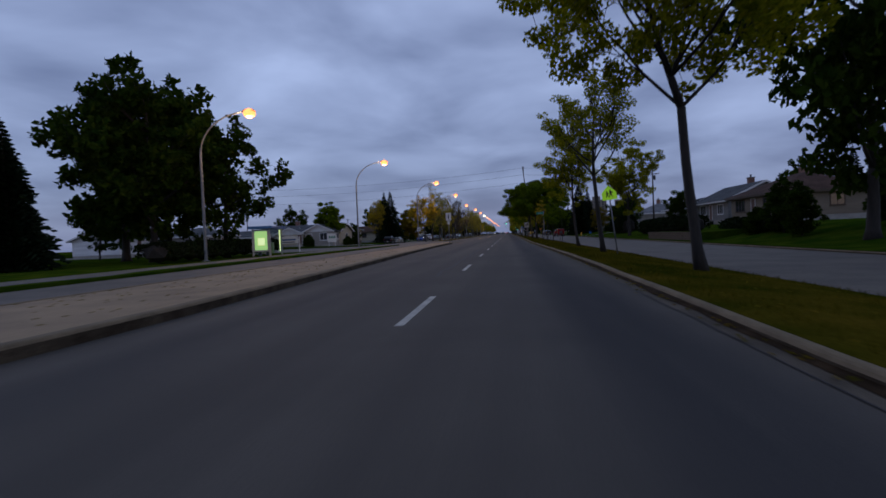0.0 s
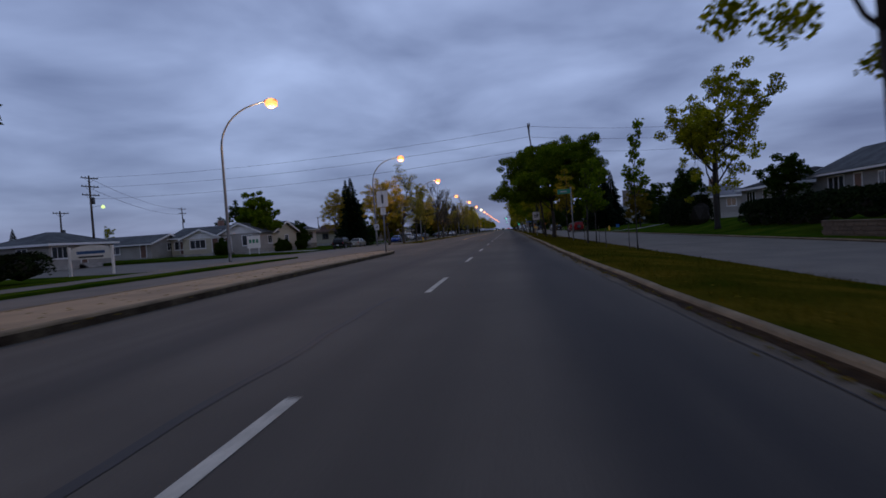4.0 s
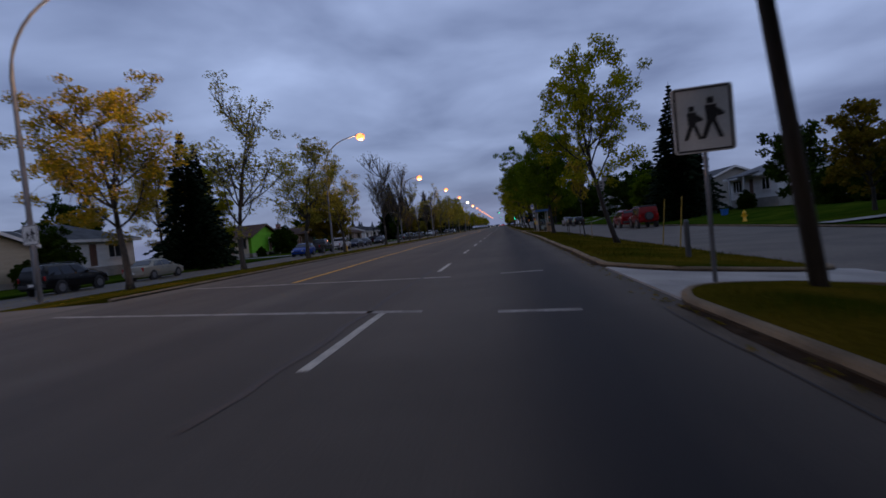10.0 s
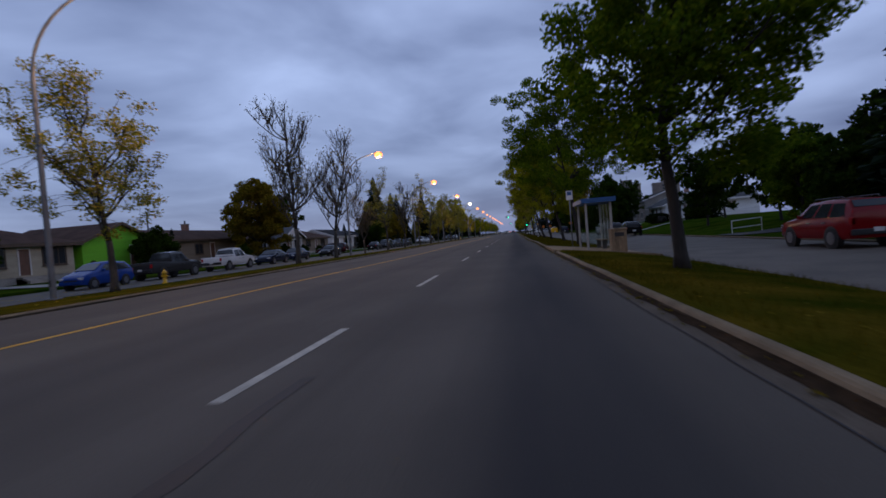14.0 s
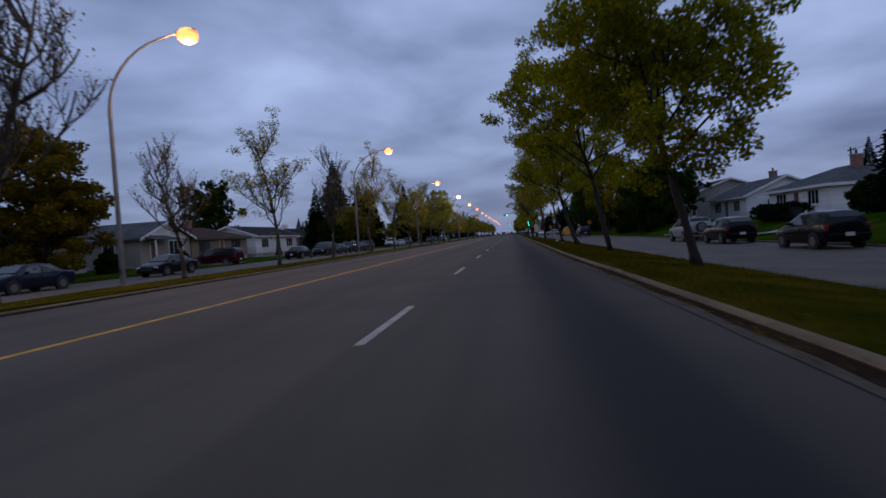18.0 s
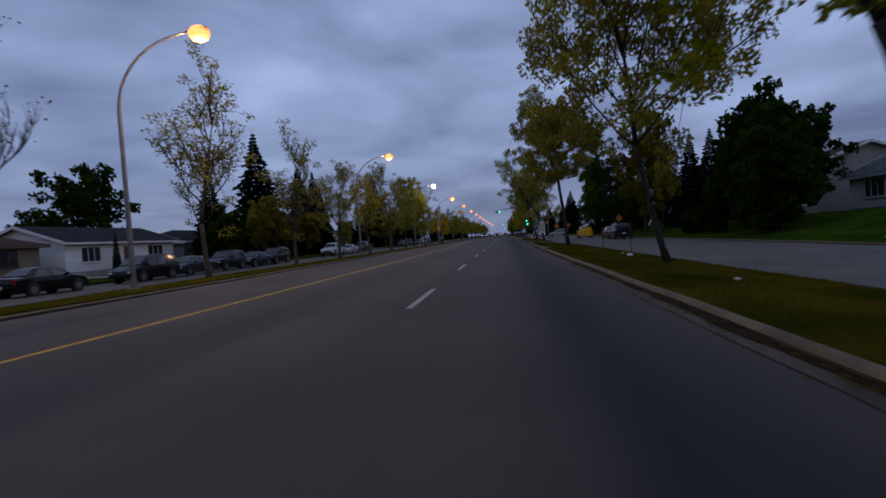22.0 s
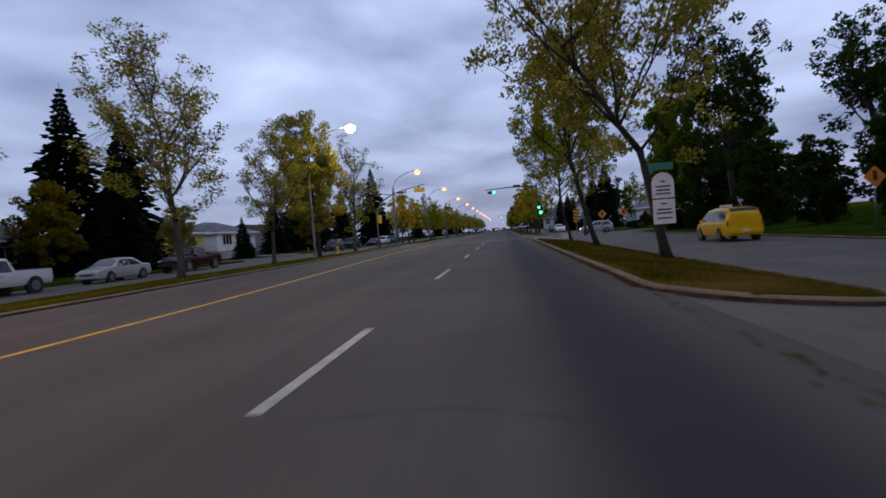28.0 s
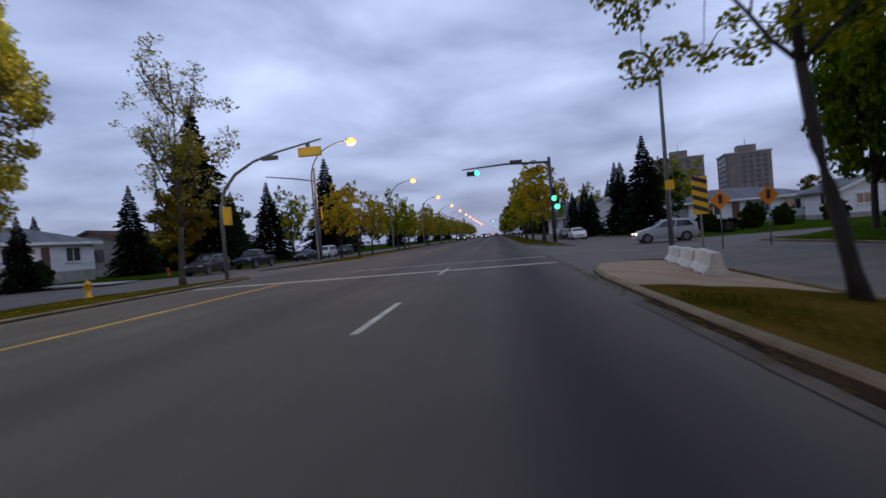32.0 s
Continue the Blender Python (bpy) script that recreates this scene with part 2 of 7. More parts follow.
M["paving"] = material("paving", (0.27, 0.185, 0.098), vary=0.18, scale=0.8, fine=30, bump=0.2)
M["concrete"] = material("concrete", (0.30, 0.29, 0.27), vary=0.16, scale=1.0, fine=35, bump=0.2)
M["grass"] = material("grass", (0.042, 0.053, 0.004), vary=0.32, scale=0.5, fine=24, bump=0.6, second=(0.088, 0.064, 0.008), spec=0.0)
M["grass_dry"] = material("grass_dry", (0.064, 0.056, 0.006), vary=0.3, scale=0.5, fine=24, bump=0.6, second=(0.115, 0.070, 0.016), spec=0.0)
M["lawn"] = material("lawn", (0.026, 0.062, 0.005), vary=0.3, scale=0.5, fine=25, bump=0.6, second=(0.046, 0.070, 0.006), spec=0.0)
M["blade"] = material("blade", (0.060, 0.067, 0.005), vary=0.3, scale=0.5, bump=0, island=0.35, spec=0.0, second=(0.10, 0.078, 0.006))
M["bark"] = material("bark", (0.017, 0.0135, 0.0105), vary=0.35, scale=4, fine=18, bump=0.8, stretch=(1, 1, 0.25))
M["bark_pale"] = material("bark_pale", (0.048, 0.040, 0.032), vary=0.35, scale=4, fine=18, bump=0.6, stretch=(1, 1, 0.25))
M["leaf_green"] = material("leaf_green", (0.100, 0.150, 0.006), vary=0.25, scale=0.6, bump=0, island=0.4, spec=0.03)
M["leaf_dark"] = material("leaf_dark", (0.028, 0.050, 0.005), vary=0.25, scale=0.6, bump=0, island=0.4, spec=0.03)
M["leaf_olive"] = material("leaf_olive", (0.250, 0.250, 0.008), vary=0.28, scale=0.5, bump=0, island=0.4, spec=0.03)
M["leaf_yellow"] = material("leaf_yellow", (0.37, 0.275, 0.020), vary=0.28, scale=0.5, bump=0, island=0.4, spec=0.03)
M["leaf_amber"] = material("leaf_amber", (0.285, 0.250, 0.036), vary=0.28, scale=0.5, bump=0, island=0.4, spec=0.03)
M["leaf_brown"] = material("leaf_brown", (0.155, 0.118, 0.010), vary=0.28, scale=0.5, bump=0, island=0.4, spec=0.03)
M["needle"] = material("needle", (0.011, 0.021, 0.010), vary=0.3, scale=0.7, bump=0, island=0.4, spec=0.03)
M["hedge"] = material("hedge", (0.010, 0.017, 0.005), vary=0.3, scale=0.8, bump=0, island=0.4, spec=0.03)
for k in ("leaf_green", "leaf_dark", "leaf_olive", "leaf_yellow", "leaf_amber", "leaf_brown", "blade"):
    leafy(M[k])
M["steel"] = material("steel", (0.17, 0.175, 0.185), rough=0.5, vary=0.12, scale=2, fine=30, bump=0.05, metal=0.4)
M["steel_dark"] = material("steel_dark", (0.05, 0.055, 0.06), rough=0.5, vary=0.15, bump=0.05, metal=0.2)
M["wood_pole"] = material("wood_pole", (0.045, 0.034, 0.026), vary=0.3, scale=3, fine=20, bump=0.5, stretch=(1, 1, 0.15))
M["wood_post"] = material("wood_post", (0.20, 0.14, 0.08), vary=0.3, scale=3, fine=20, bump=0.4, stretch=(1, 1, 0.2))
M["wire"] = material("wire", (0.02, 0.02, 0.022), vary=0.1, bump=0)
M["lamp_glow"] = glow("lamp_glow", (1.0, 0.25, 0.045), 1.7)
M["bulb_glow"] = glow("bulb_glow", (1.0, 0.30, 0.075), 3.2)
M["bulb_white"] = glow("bulb_white", (1.0, 0.88, 0.52), 6.0)
M["lamp_far"] = glow("lamp_far", (1.0, 0.45, 0.15), 2.6)
M["green_glow"] = glow("green_glow", (0.05, 1.0, 0.42), 3.5)
M["red_glow"] = glow("red_glow", (1.0, 0.06, 0.03), 2.5)
M["amber_glow"] = glow("amber_glow", (1.0, 0.45, 0.05), 2.5)
M["white_glow"] = glow("white_glow", (1.0, 0.88, 0.65), 2.5)
M["ad_glow"] = glow("ad_glow", (0.45, 0.8, 0.25), 0.55)
M["tube_glow"] = glow("tube_glow", (0.75, 0.9, 0.35), 1.6)
M["black"] = material("black", (0.018, 0.018, 0.02), rough=0.5, vary=0.15, bump=0.05)
M["rust"] = material("rust", (0.16, 0.06, 0.025), vary=0.3, scale=6, fine=40, bump=0.3)
M["tyre"] = material("tyre", (0.017, 0.017, 0.018), rough=0.85, vary=0.2, bump=0.1)
M["rim"] = material("rim", (0.20, 0.20, 0.21), rough=0.45, vary=0.1, bump=0, metal=0.8)
M["car_glass"] = glass_dark("car_glass")
M["house_glass"] = glass_dark("house_glass", (0.03, 0.034, 0.04), 0.05)
M["clear"] = clear_glass("clear")
M["white_paint"] = material("white_paint", (0.66, 0.66, 0.66), rough=0.6, vary=0.06, scale=1.5, bump=0.03)
M["sign_white"] = material("sign_white", (0.62, 0.62, 0.60), rough=0.5, vary=0.06, scale=3, bump=0)
# the lime paint has a faint glow of its own added
M["sign_lime_glow"] = material("sign_lime_glow", (0.42, 0.78, 0.02), rough=0.45, vary=0.05, scale=3, bump=0, emit=0.25)
M["sign_yellow"] = material("sign_yellow", (0.75, 0.42, 0.01), rough=0.45, vary=0.06, scale=3, bump=0)
M["sign_orange"] = material("sign_orange", (0.80, 0.24, 0.02), rough=0.45, vary=0.06, scale=3, bump=0)
M["sign_green"] = material("sign_green", (0.01, 0.16, 0.09), rough=0.45, vary=0.06, scale=3, bump=0)
M["sign_blue"] = material("sign_blue", (0.02, 0.08, 0.22), rough=0.45, vary=0.06, scale=3, bump=0)
M["plastic_red"] = material("plastic_red", (0.30, 0.05, 0.02), rough=0.5, vary=0.12, bump=0.05)
M["plastic_blue"] = material("plastic_blue", (0.02, 0.12, 0.42), rough=0.5, vary=0.1, bump=0.05)
M["lens_red"] = material("lens_red", (0.30, 0.01, 0.01), rough=0.2, vary=0.05, bump=0)
M["lens_clear"] = material("lens_clear", (0.55, 0.56, 0.58), rough=0.15, vary=0.05, bump=0)


def paint(name, base):
    if name not in M:
        m = material(name, base, rough=0.2, vary=0.05, scale=1.2, fine=60, bump=0.0, spec=0.22)
        m.node_tree.nodes["Principled BSDF"].inputs["Coat Weight"].default_value = 0.08
        m.node_tree.nodes["Principled BSDF"].inputs["Coat Roughness"].default_value = 0.12
        M[name] = m
    return M[name]


def wallmat(name, base, boards=True):
    if name not in M:
        M[name] = material(name, base, rough=0.8, vary=0.10, scale=0.7, fine=14, bump=0.25, stretch=(0.25, 0.25, 3.0) if boards else None)
    return M[name]


def roofmat(name, base):
    if name not in M:
        M[name] = material(name, base, rough=0.95, vary=0.22, scale=0.8, fine=12, bump=0.5, spec=0.1)
    return M[name]


# ---- helpers for building ----
def link(name, bm, mat, parent=None, smooth=False):
    me = bpy.data.meshes.new(name)
    bm.to_mesh(me)
    bm.free()
    me.materials.append(mat)
    if smooth:
        for p in me.polygons:
            p.use_smooth = True
    ob = new(name, me)
    if parent is not None:
        ob.parent = parent
    return ob


def part(name, bm, mat, parent, label="", smooth=False):
    ob = link(name, bm, mat, parent, smooth)
    if label:
        tagged(ob, label)
    return ob


def array_mesh(name, verts, faces, mat, parent=None):
    me = bpy.data.meshes.new(name)
    me.from_pydata([tuple(v) for v in verts], [], [tuple(f) for f in faces])
    me.materials.append(mat)
    ob = new(name, me)
    if parent is not None:
        ob.parent = parent
    return ob


def thing(name, x, y, z, rz, label, category, group=""):
    ob = new(name)
    ob.matrix_basis = pose(x, y, z, 0, 0, rz)
    ob.empty_display_size = 0.3
    return tagged(ob, label, category, group)


def box(bm, x0, x1, y0, y1, z0, z1, bevel=0.0):
    vs = [bm.verts.new(p) for p in ((x0, y0, z0), (x1, y0, z0), (x1, y1, z0), (x0, y1, z0), (x0, y0, z1), (x1, y0, z1), (x1, y1, z1), (x0, y1, z1))]
    fs = [bm.faces.new([vs[i] for i in q]) for q in ((3, 2, 1, 0), (4, 5, 6, 7), (0, 1, 5, 4), (1, 2, 6, 5), (2, 3, 7, 6), (3, 0, 4, 7))]
    if bevel:
        es = {e for f in fs for e in f.edges}
        bmesh.ops.bevel(bm, geom=list(es), offset=bevel, segments=2, affect="EDGES", profile=0.5)
    return bm


def boxes(*args, bevel=0.0):
    bm = bmesh.new()
    for a in args:
        box(bm, *a, bevel=bevel)
    return bm


def tube(bm, pts, radii, n=8, caps=True):
    """A round tube through points, its radius given at each."""
    pts = [Vector(p) for p in pts]
    rings = []
    for i, p in enumerate(pts):
        d = (pts[min(i + 1, len(pts) - 1)] - pts[max(i - 1, 0)]).normalized()
        a = d.orthogonal().normalized() if abs(d.z) > 0.98 else d.cross(Vector((0, 0, 1))).normalized()
        if abs(d.z) > 0.98:
            a = Vector((1, 0, 0)) - d * d.x
            a.normalize()
        b = d.cross(a)
        rings.append([bm.verts.new(p + (a * math.cos(6.28319 * k / n) + b * math.sin(6.28319 * k / n)) * radii[i]) for k in range(n)])
    for r0, r1 in zip(rings, rings[1:]):
        for k in range(n):
            bm.faces.new((r0[k], r0[(k + 1) % n], r1[(k + 1) % n], r1[k]))
    if caps:
        bm.faces.new(rings[0][::-1])
        bm.faces.new(rings[-1])
    return bm


def tubes(pts, radii, n=8):
    return tube(bmesh.new(), pts, radii, n)


def plate(bm, outline, y0, y1):
    """An upright plate with an outline in x and z, from y0 to y1."""
    a = [bm.verts.new((x, y0, z)) for x, z in outline]
    b = [bm.verts.new((x, y1, z)) for x, z in outline]
    bm.faces.new(a)
    bm.faces.new(b[::-1])
    n = len(a)
    for i in range(n):
        bm.faces.new((a[i], b[i], b[(i + 1) % n], a[(i + 1) % n]))
    bmesh.ops.recalc_face_normals(bm, faces=bm.faces[:])
    return bm


def plates(outline, y0, y1):
    return plate(bmesh.new(), outline, y0, y1)


def rounded(w, z0, z1, r, n=4):
    """A rounded rectangle in x and z, w wide."""
    out = []
    for cx, cz, a0 in ((w / 2 - r, z0 + r, -90), (w / 2 - r, z1 - r, 0), (-w / 2 + r, z1 - r, 90), (-w / 2 + r, z0 + r, 180)):
        for k in range(n + 1):
            a = radians(a0 + 90 * k / n)
            out.append((cx + r * math.cos(a), cz + r * math.sin(a)))
    return out


def sheet(bm, xs, ys, height):
    """A sheet of ground over the grid of xs and ys, its height a function of both."""
    grid = [[bm.verts.new((x, y, height(x, y))) for x in xs] for y in ys]
    for r0, r1 in zip(grid, grid[1:]):
        for k in range(len(xs) - 1):
            bm.faces.new((r0[k], r0[k + 1], r1[k + 1], r1[k]))
    return bm


def setting(ob, label, category="ground"):
    return tagged(ob, label, category, "", "structure")


def steps(a, b, n):
    return [a + (b - a) * i / n for i in range(n + 1)]


# ---- ground, roads and kerbs ----
KERB_R, KERB_L, LANE_X, YELLOW_X = 1.72, -10.6, -1.87, -6.15
ROAD_Y0, ROAD_Y1 = -40.0, 900.0

def wander(stations):
    """A line that wanders gently: its x as a smooth function of y through the stations."""
    def at(y):
        for (y0, x0), (y1, x1) in zip(stations, stations[1:]):
            if y <= y1:
                k = max(0.0, (y - y0) / (y1 - y0))
                return x0 + (x1 - x0) * k * k * (3 - 2 * k)
        return stations[-1][1]
    return at


# the median's kerb and the yellow line are not quite straight
edge = wander([(0, 1.6), (20, 1.81), (52, 1.53), (72, 1.66), (88, 1.68), (104, 1.84), (118, 1.97), (146, 1.87), (157, 1.91), (173, 1.71), (190, 1.73), (212, 1.62), (246, 1.73), (270, 1.82), (300, 1.77)])
centre = wander([(98, -6.0), (112, -6.4), (126, -6.65), (150, -6.0), (175, -6.1), (205, -5.95), (240, -6.05), (266, -7.0), (281, -7.1), (310, -6.3)])

bm = sheet(bmesh.new(), [-1500, -300, -60, 60, 300, 1500], [-400, 0, 300, 900, 2600], lambda x, y: -0.9)
setting(link("ground", bm, M["grass"]), "dull green flat ground reaching to the horizon")

bm = sheet(bmesh.new(), [KERB_L - 0.2, -6.4, -1.9, KERB_R + 0.2], [ROAD_Y0, 60, 100, 300, ROAD_Y1], lambda x, y: 0.0)
setting(link("road", bm, M["asphalt"]), "worn dark grey asphalt arterial road with faded lines", "road")


def ground_left(x):
    """Height of the ground beyond the west kerb."""
    if x > -19:
        return 0.13 + (x + 10.8) * 0.035
    return -0.16


def med(x):
    """Height of the median, which falls from the road's kerb to the lower service road."""
    return 0.09 - 0.465 * max(0.0, min(1.0, (x - 2.15) / 3.85))


def low(x):
    return -0.43 * max(0.0, min(1.0, (x - 1.95) / 4.45))


def strip(name, x0, x1, y0, y1, mat, label, h0=0.13, h1=0.13, ny=12, rough_h=0.0, category="ground", skirt=0.9):
    """A raised strip of ground from x0 to x1, its top running from h0 to h1 across, with sides down into the ground."""
    xs = [x0] + steps(x0, x1, 6) + [x1]
    def height(x, y):
        k = (x - x0) / (x1 - x0)
        return h0 + (h1 - h0) * k + rough_h * noise.noise((x * 0.7, y * 0.35, 3.1))
    b = bmesh.new()
    ys = steps(y0, y1, ny)
    rows = []
    for j, y in enumerate([y0] + ys + [y1]):
        low = j in (0, ny + 2)
        row = []
        for i, x in enumerate(xs):
            z = height(x, y)
            if low or i in (0, len(xs) - 1):
                z = height(x, y) - skirt
            row.append(b.verts.new((x, y, z)))
        rows.append(row)
    for r0, r1 in zip(rows, rows[1:]):
        for k in range(len(xs) - 1):
            b.faces.new((r0[k], r0[k + 1], r1[k + 1], r1[k]))
    return setting(link(name, b, mat), label, category)


def kerb(name, pts, label, w=0.12, h=0.09, fall=None):
    """A kerb with a rounded upper edge along points on its road side; the strip behind lies on its left."""
    b = bmesh.new()
    profile = [(-0.01, -0.95), (0.008, h - 0.045), (0.022, h - 0.018), (0.045, h - 0.004), (0.075, h), (w, h - 0.005), (w, -0.95)]
    rings = []
    P3 = [Vector((p[0], p[1], 0)) for p in pts]
    for i, p in enumerate(P3):
        d = (P3[min(i + 1, len(P3) - 1)] - P3[max(i - 1, 0)]).normalized()
        side = Vector((-d.y, d.x, 0))
        rings.append([b.verts.new(p + side * a + Vector((0, 0, z + (fall(p.x) if fall else 0.0)))) for a, z in profile])
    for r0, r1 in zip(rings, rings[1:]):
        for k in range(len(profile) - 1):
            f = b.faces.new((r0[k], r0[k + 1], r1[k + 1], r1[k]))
            # the road-side face takes the darker brown, the rest the kerb colour
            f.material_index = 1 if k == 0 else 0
    b.faces.new(rings[0][::-1])
    b.faces.new(rings[-1])
    bmesh.ops.recalc_face_normals(b, faces=b.faces[:])
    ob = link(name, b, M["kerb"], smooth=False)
    ob.data.materials.append(M["kerb_face"])
    return setting(ob, label, "kerb")


def straight(x, y0, y1, step=2.5):
    n = max(1, int(abs(y1 - y0) / step))
    return [((edge(y) if x == KERB_R else x) + 0.02 * math.sin(y * 0.9), y) for y in steps(y0, y1, n)]


def arc(cx, cy, r, a0, a1, n=8):
    return [(cx + r * math.cos(radians(a)), cy + r * math.sin(radians(a))) for a in steps(a0, a1, n)]


# grass medians between the road and the service road on the east side
SERV_R0, SERV_R1 = 6.0, 13.6
MEDIANS = [(-40.0, 90.5), (92.7, 139.8), (145.4, 231.0), (240.4, 273.0), (306.0, 420.0), (432.0, 700.0)]
# the paved tip before the signals: y, and x of its two kerbs
CORNER = [(273.0, edge(273), 4.98), (275.4, 1.84, 5.2), (277.0, 2.0, 5.42), (278.5, 2.35, 5.6), (280.0, 2.95, 5.75), (281.5, 3.85, 5.85), (282.7, 4.9, 5.78), (283.2, 5.45, 5.55)]
for a, b_ in MEDIANS:
    x0, x1, r = KERB_R, 4.95 if a == 240.4 else SERV_R0, 1.4 if a == 240.4 else 1.6
    ring = straight(x0, b_ - r, a + r)[::1]
    pts = arc(x1 - r, b_ - r, r, 0, 90) + arc(edge(b_) + r, b_ - r, r, 90, 180)[:-1] + ring + arc(edge(a) + r, a + r, r, 180, 270)[1:] + arc(x1 - r, a + r, r, 270, 360)
    if a == 240.4:
        pts = [(x, y) for y, _, x in CORNER] + [(x, y) for y, x, _ in CORNER[::-1]] + straight(x0, 272.0, a + r) + arc(edge(a) + r, a + r, r, 180, 270)[1:] + arc(x1 - r, a + r, r, 270, 360) + [(x1, 262.0), (x1, 272.5)]
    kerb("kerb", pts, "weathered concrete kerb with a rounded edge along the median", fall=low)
    g = bmesh.new()
    w = 0.09
    ys = [a + w, a + 0.7] + steps(a + 1.6, b_ - 1.6, max(4, int((b_ - a) / 2.5))) + [b_ - 0.7, b_ - w]
    rows = []
    for y in ys:
        e = y - a if a == 240.4 else min(y - a, b_ - y)
        inset = w if e >= r else r - math.sqrt(max(0, r * r - (r - e) ** 2)) + w * 0.6
        xs = steps(edge(y) + inset, x1 - inset + (0.12 if e >= r else 0.0), 6)
        rows.append([g.verts.new((x, y, med(x) - 0.01 + 0.03 * noise.noise((x, y * 0.5, 0)) + 0.03 * math.sin((i / 6) * math.pi))) for i, x in enumerate(xs)])
    for r0, r1 in zip(rows, rows[1:]):
        for k in range(6):
            g.faces.new((r0[k], r0[k + 1], r1[k + 1], r1[k]))
    setting(link("grass_median", g, M["grass_dry" if a == 240.4 else "grass"]), "patchy mown autumn grass on the median strip", "grass")

bm = sheet(bmesh.new(), [KERB_R + 0.1, SERV_R0, 10.5, SERV_R1 + 0.1], [ROAD_Y0, 90, 240, 300, 700], lambda x, y: low(x) - 0.006)
setting(link("service_road_east", bm, M["asphalt_side"]), "pale grey asphalt service road with parked cars", "road")
kerb("kerb", straight(SERV_R1, 294.0, -40.0), "low concrete kerb in front of the lawns", fall=lambda x: -0.43)
kerb("kerb", straight(SERV_R1, 700.0, 305.0), "low concrete kerb in front of the lawns", fall=lambda x: -0.43)


def lawn_east(x, y):
    k = max(0.0, min(1.0, (x - SERV_R1 - 1.2) / 8.5))
    rise = 0.75 + 0.55 * math.cos((y - 60) / 150 * 2 * math.pi) if y < 240 else 0.75
    rise = (rise if y < 294 else 0.05) * min(1.0, max(0.0, (y - 305) / 10)) if y > 294 else rise * 0.72
    return -0.32 - (0.12 if 294 < y < 306 else 0.0) + (rise + (0.35 if y <= 294 else 0.0 if y < 306 else 0.1)) * k * k * (3 - 2 * k) + 0.04 * noise.noise((x * 0.4, y * 0.3, 7))


for y0, y1 in ((-40.0, 294.0), (305.0, 700.0)):
    bm = sheet(bmesh.new(), [SERV_R1 + 0.14, 15.6] + steps(17.2, 25, 6) + [34, 60, 110], steps(y0, y1, 60), lawn_east)
    setting(link("lawn_east", bm, M["lawn"]), "green front lawns rising gently to the houses", "lawn")

# paved island on the west side before the first side street
isl_x = [(-5.15, -40.0), (-5.35, 8.0), (-6.45, 33.0), (-6.95, 52.0)]
nose = [(-7.0, 62.0), (-7.3, 64.6), (-8.2, 65.8), (-9.1, 65.2), (-9.55, 63.0)]
back = [(-9.5, 45.0), (-9.4, 20.0), (-9.3, -40.0)]
kerb("kerb", (isl_x + nose + back)[::1], "weathered concrete kerb round the paved island", w=0.2, h=0.17)
g = bmesh.new()
li = [g.verts.new((x - 0.15, y, 0.155)) for x, y in isl_x + [(-7.05, 62.0), (-7.4, 64.3), (-8.2, 65.55)]]
ri = [g.verts.new((x + 0.15, y, 0.155)) for x, y in [(-9.3, -40.0), (-9.35, 8.0), (-9.42, 33.0), (-9.5, 52.0), (-9.5, 62.0), (-9.0, 64.7), (-8.35, 65.55)]]
for k in range(len(li) - 1):
    g.faces.new((li[k], ri[k], ri[k + 1], li[k + 1])[::-1])
bmesh.ops.recalc_face_normals(g, faces=g.faces[:])
setting(link("pavement", g, M["paving"]), "tan paved traffic island with scattered leaves", "pavement")

bm = sheet(bmesh.new(), [-19.2, -14.5, KERB_L - 0.1, -5.2], [-40, 20, 66, 96], lambda x, y: -0.004)
setting(link("service_road_west", bm, M["asphalt_side"]), "pale grey asphalt side lane behind the island", "road")
bm = sheet(bmesh.new(), [-120, -40, -19.0, KERB_L - 0.2], [68.0, 82.0, 95.6], lambda x, y: -0.37 if x < -12 else -0.008)
setting(link("side_street_west", bm, M["asphalt_side"]), "grey asphalt side street joining the main road", "road")
strip("lawn_west", -26.0, -14.2, -40, 66.5, M["lawn"], "mown green grass behind the bus shelter", -0.35, 0.10, 30, 0.06)
strip("lawn_west", -120.0, -26.0, -40, 67.5, M["lawn"], "mown green lawns round the houses", 0.2, -0.36, 30, 0.1)

# west verge, service road and lawns past the side street
VERGES = [(96.0, 286.0), (305.0, 700.0)]
for y0, y1 in VERGES:
    kerb("kerb", straight(KERB_L, y0, y1), "weathered concrete kerb along the verge")
    strip("grass_verge", -19.2, KERB_L - 0.12, y0, y1, M["grass"], "patchy autumn grass verge with trees and lamps", -0.33, 0.12, 60, 0.05, "grass")
    strip("lawn_west", -120.0, -27.4, y0, y1, M["lawn"], "green front lawns of the bungalows", 0.7, -0.24, 60, 0.1, "lawn")
bm = sheet(bmesh.new(), [-27.6, -23, -19.0], [95, 290, 700], lambda x, y: -0.38)
setting(link("service_road_west", bm, M["asphalt_side"]), "grey asphalt service road with parked cars", "road")
bm = sheet(bmesh.new(), [-120, -40, -19.0, KERB_L - 0.2], [285.0, 295.0, 306.0], lambda x, y: -0.012 if x > -12 else -0.37)
setting(link("side_street_west", bm, M["asphalt_side"]), "grey asphalt cross street at the signals", "road")
bm = sheet(bmesh.new(), [SERV_R1, 40, 120], [292.0, 306.0], lambda x, y: -0.44)
setting(link("side_street_east", bm, M["asphalt_side"]), "grey asphalt cross street at the signals", "road")
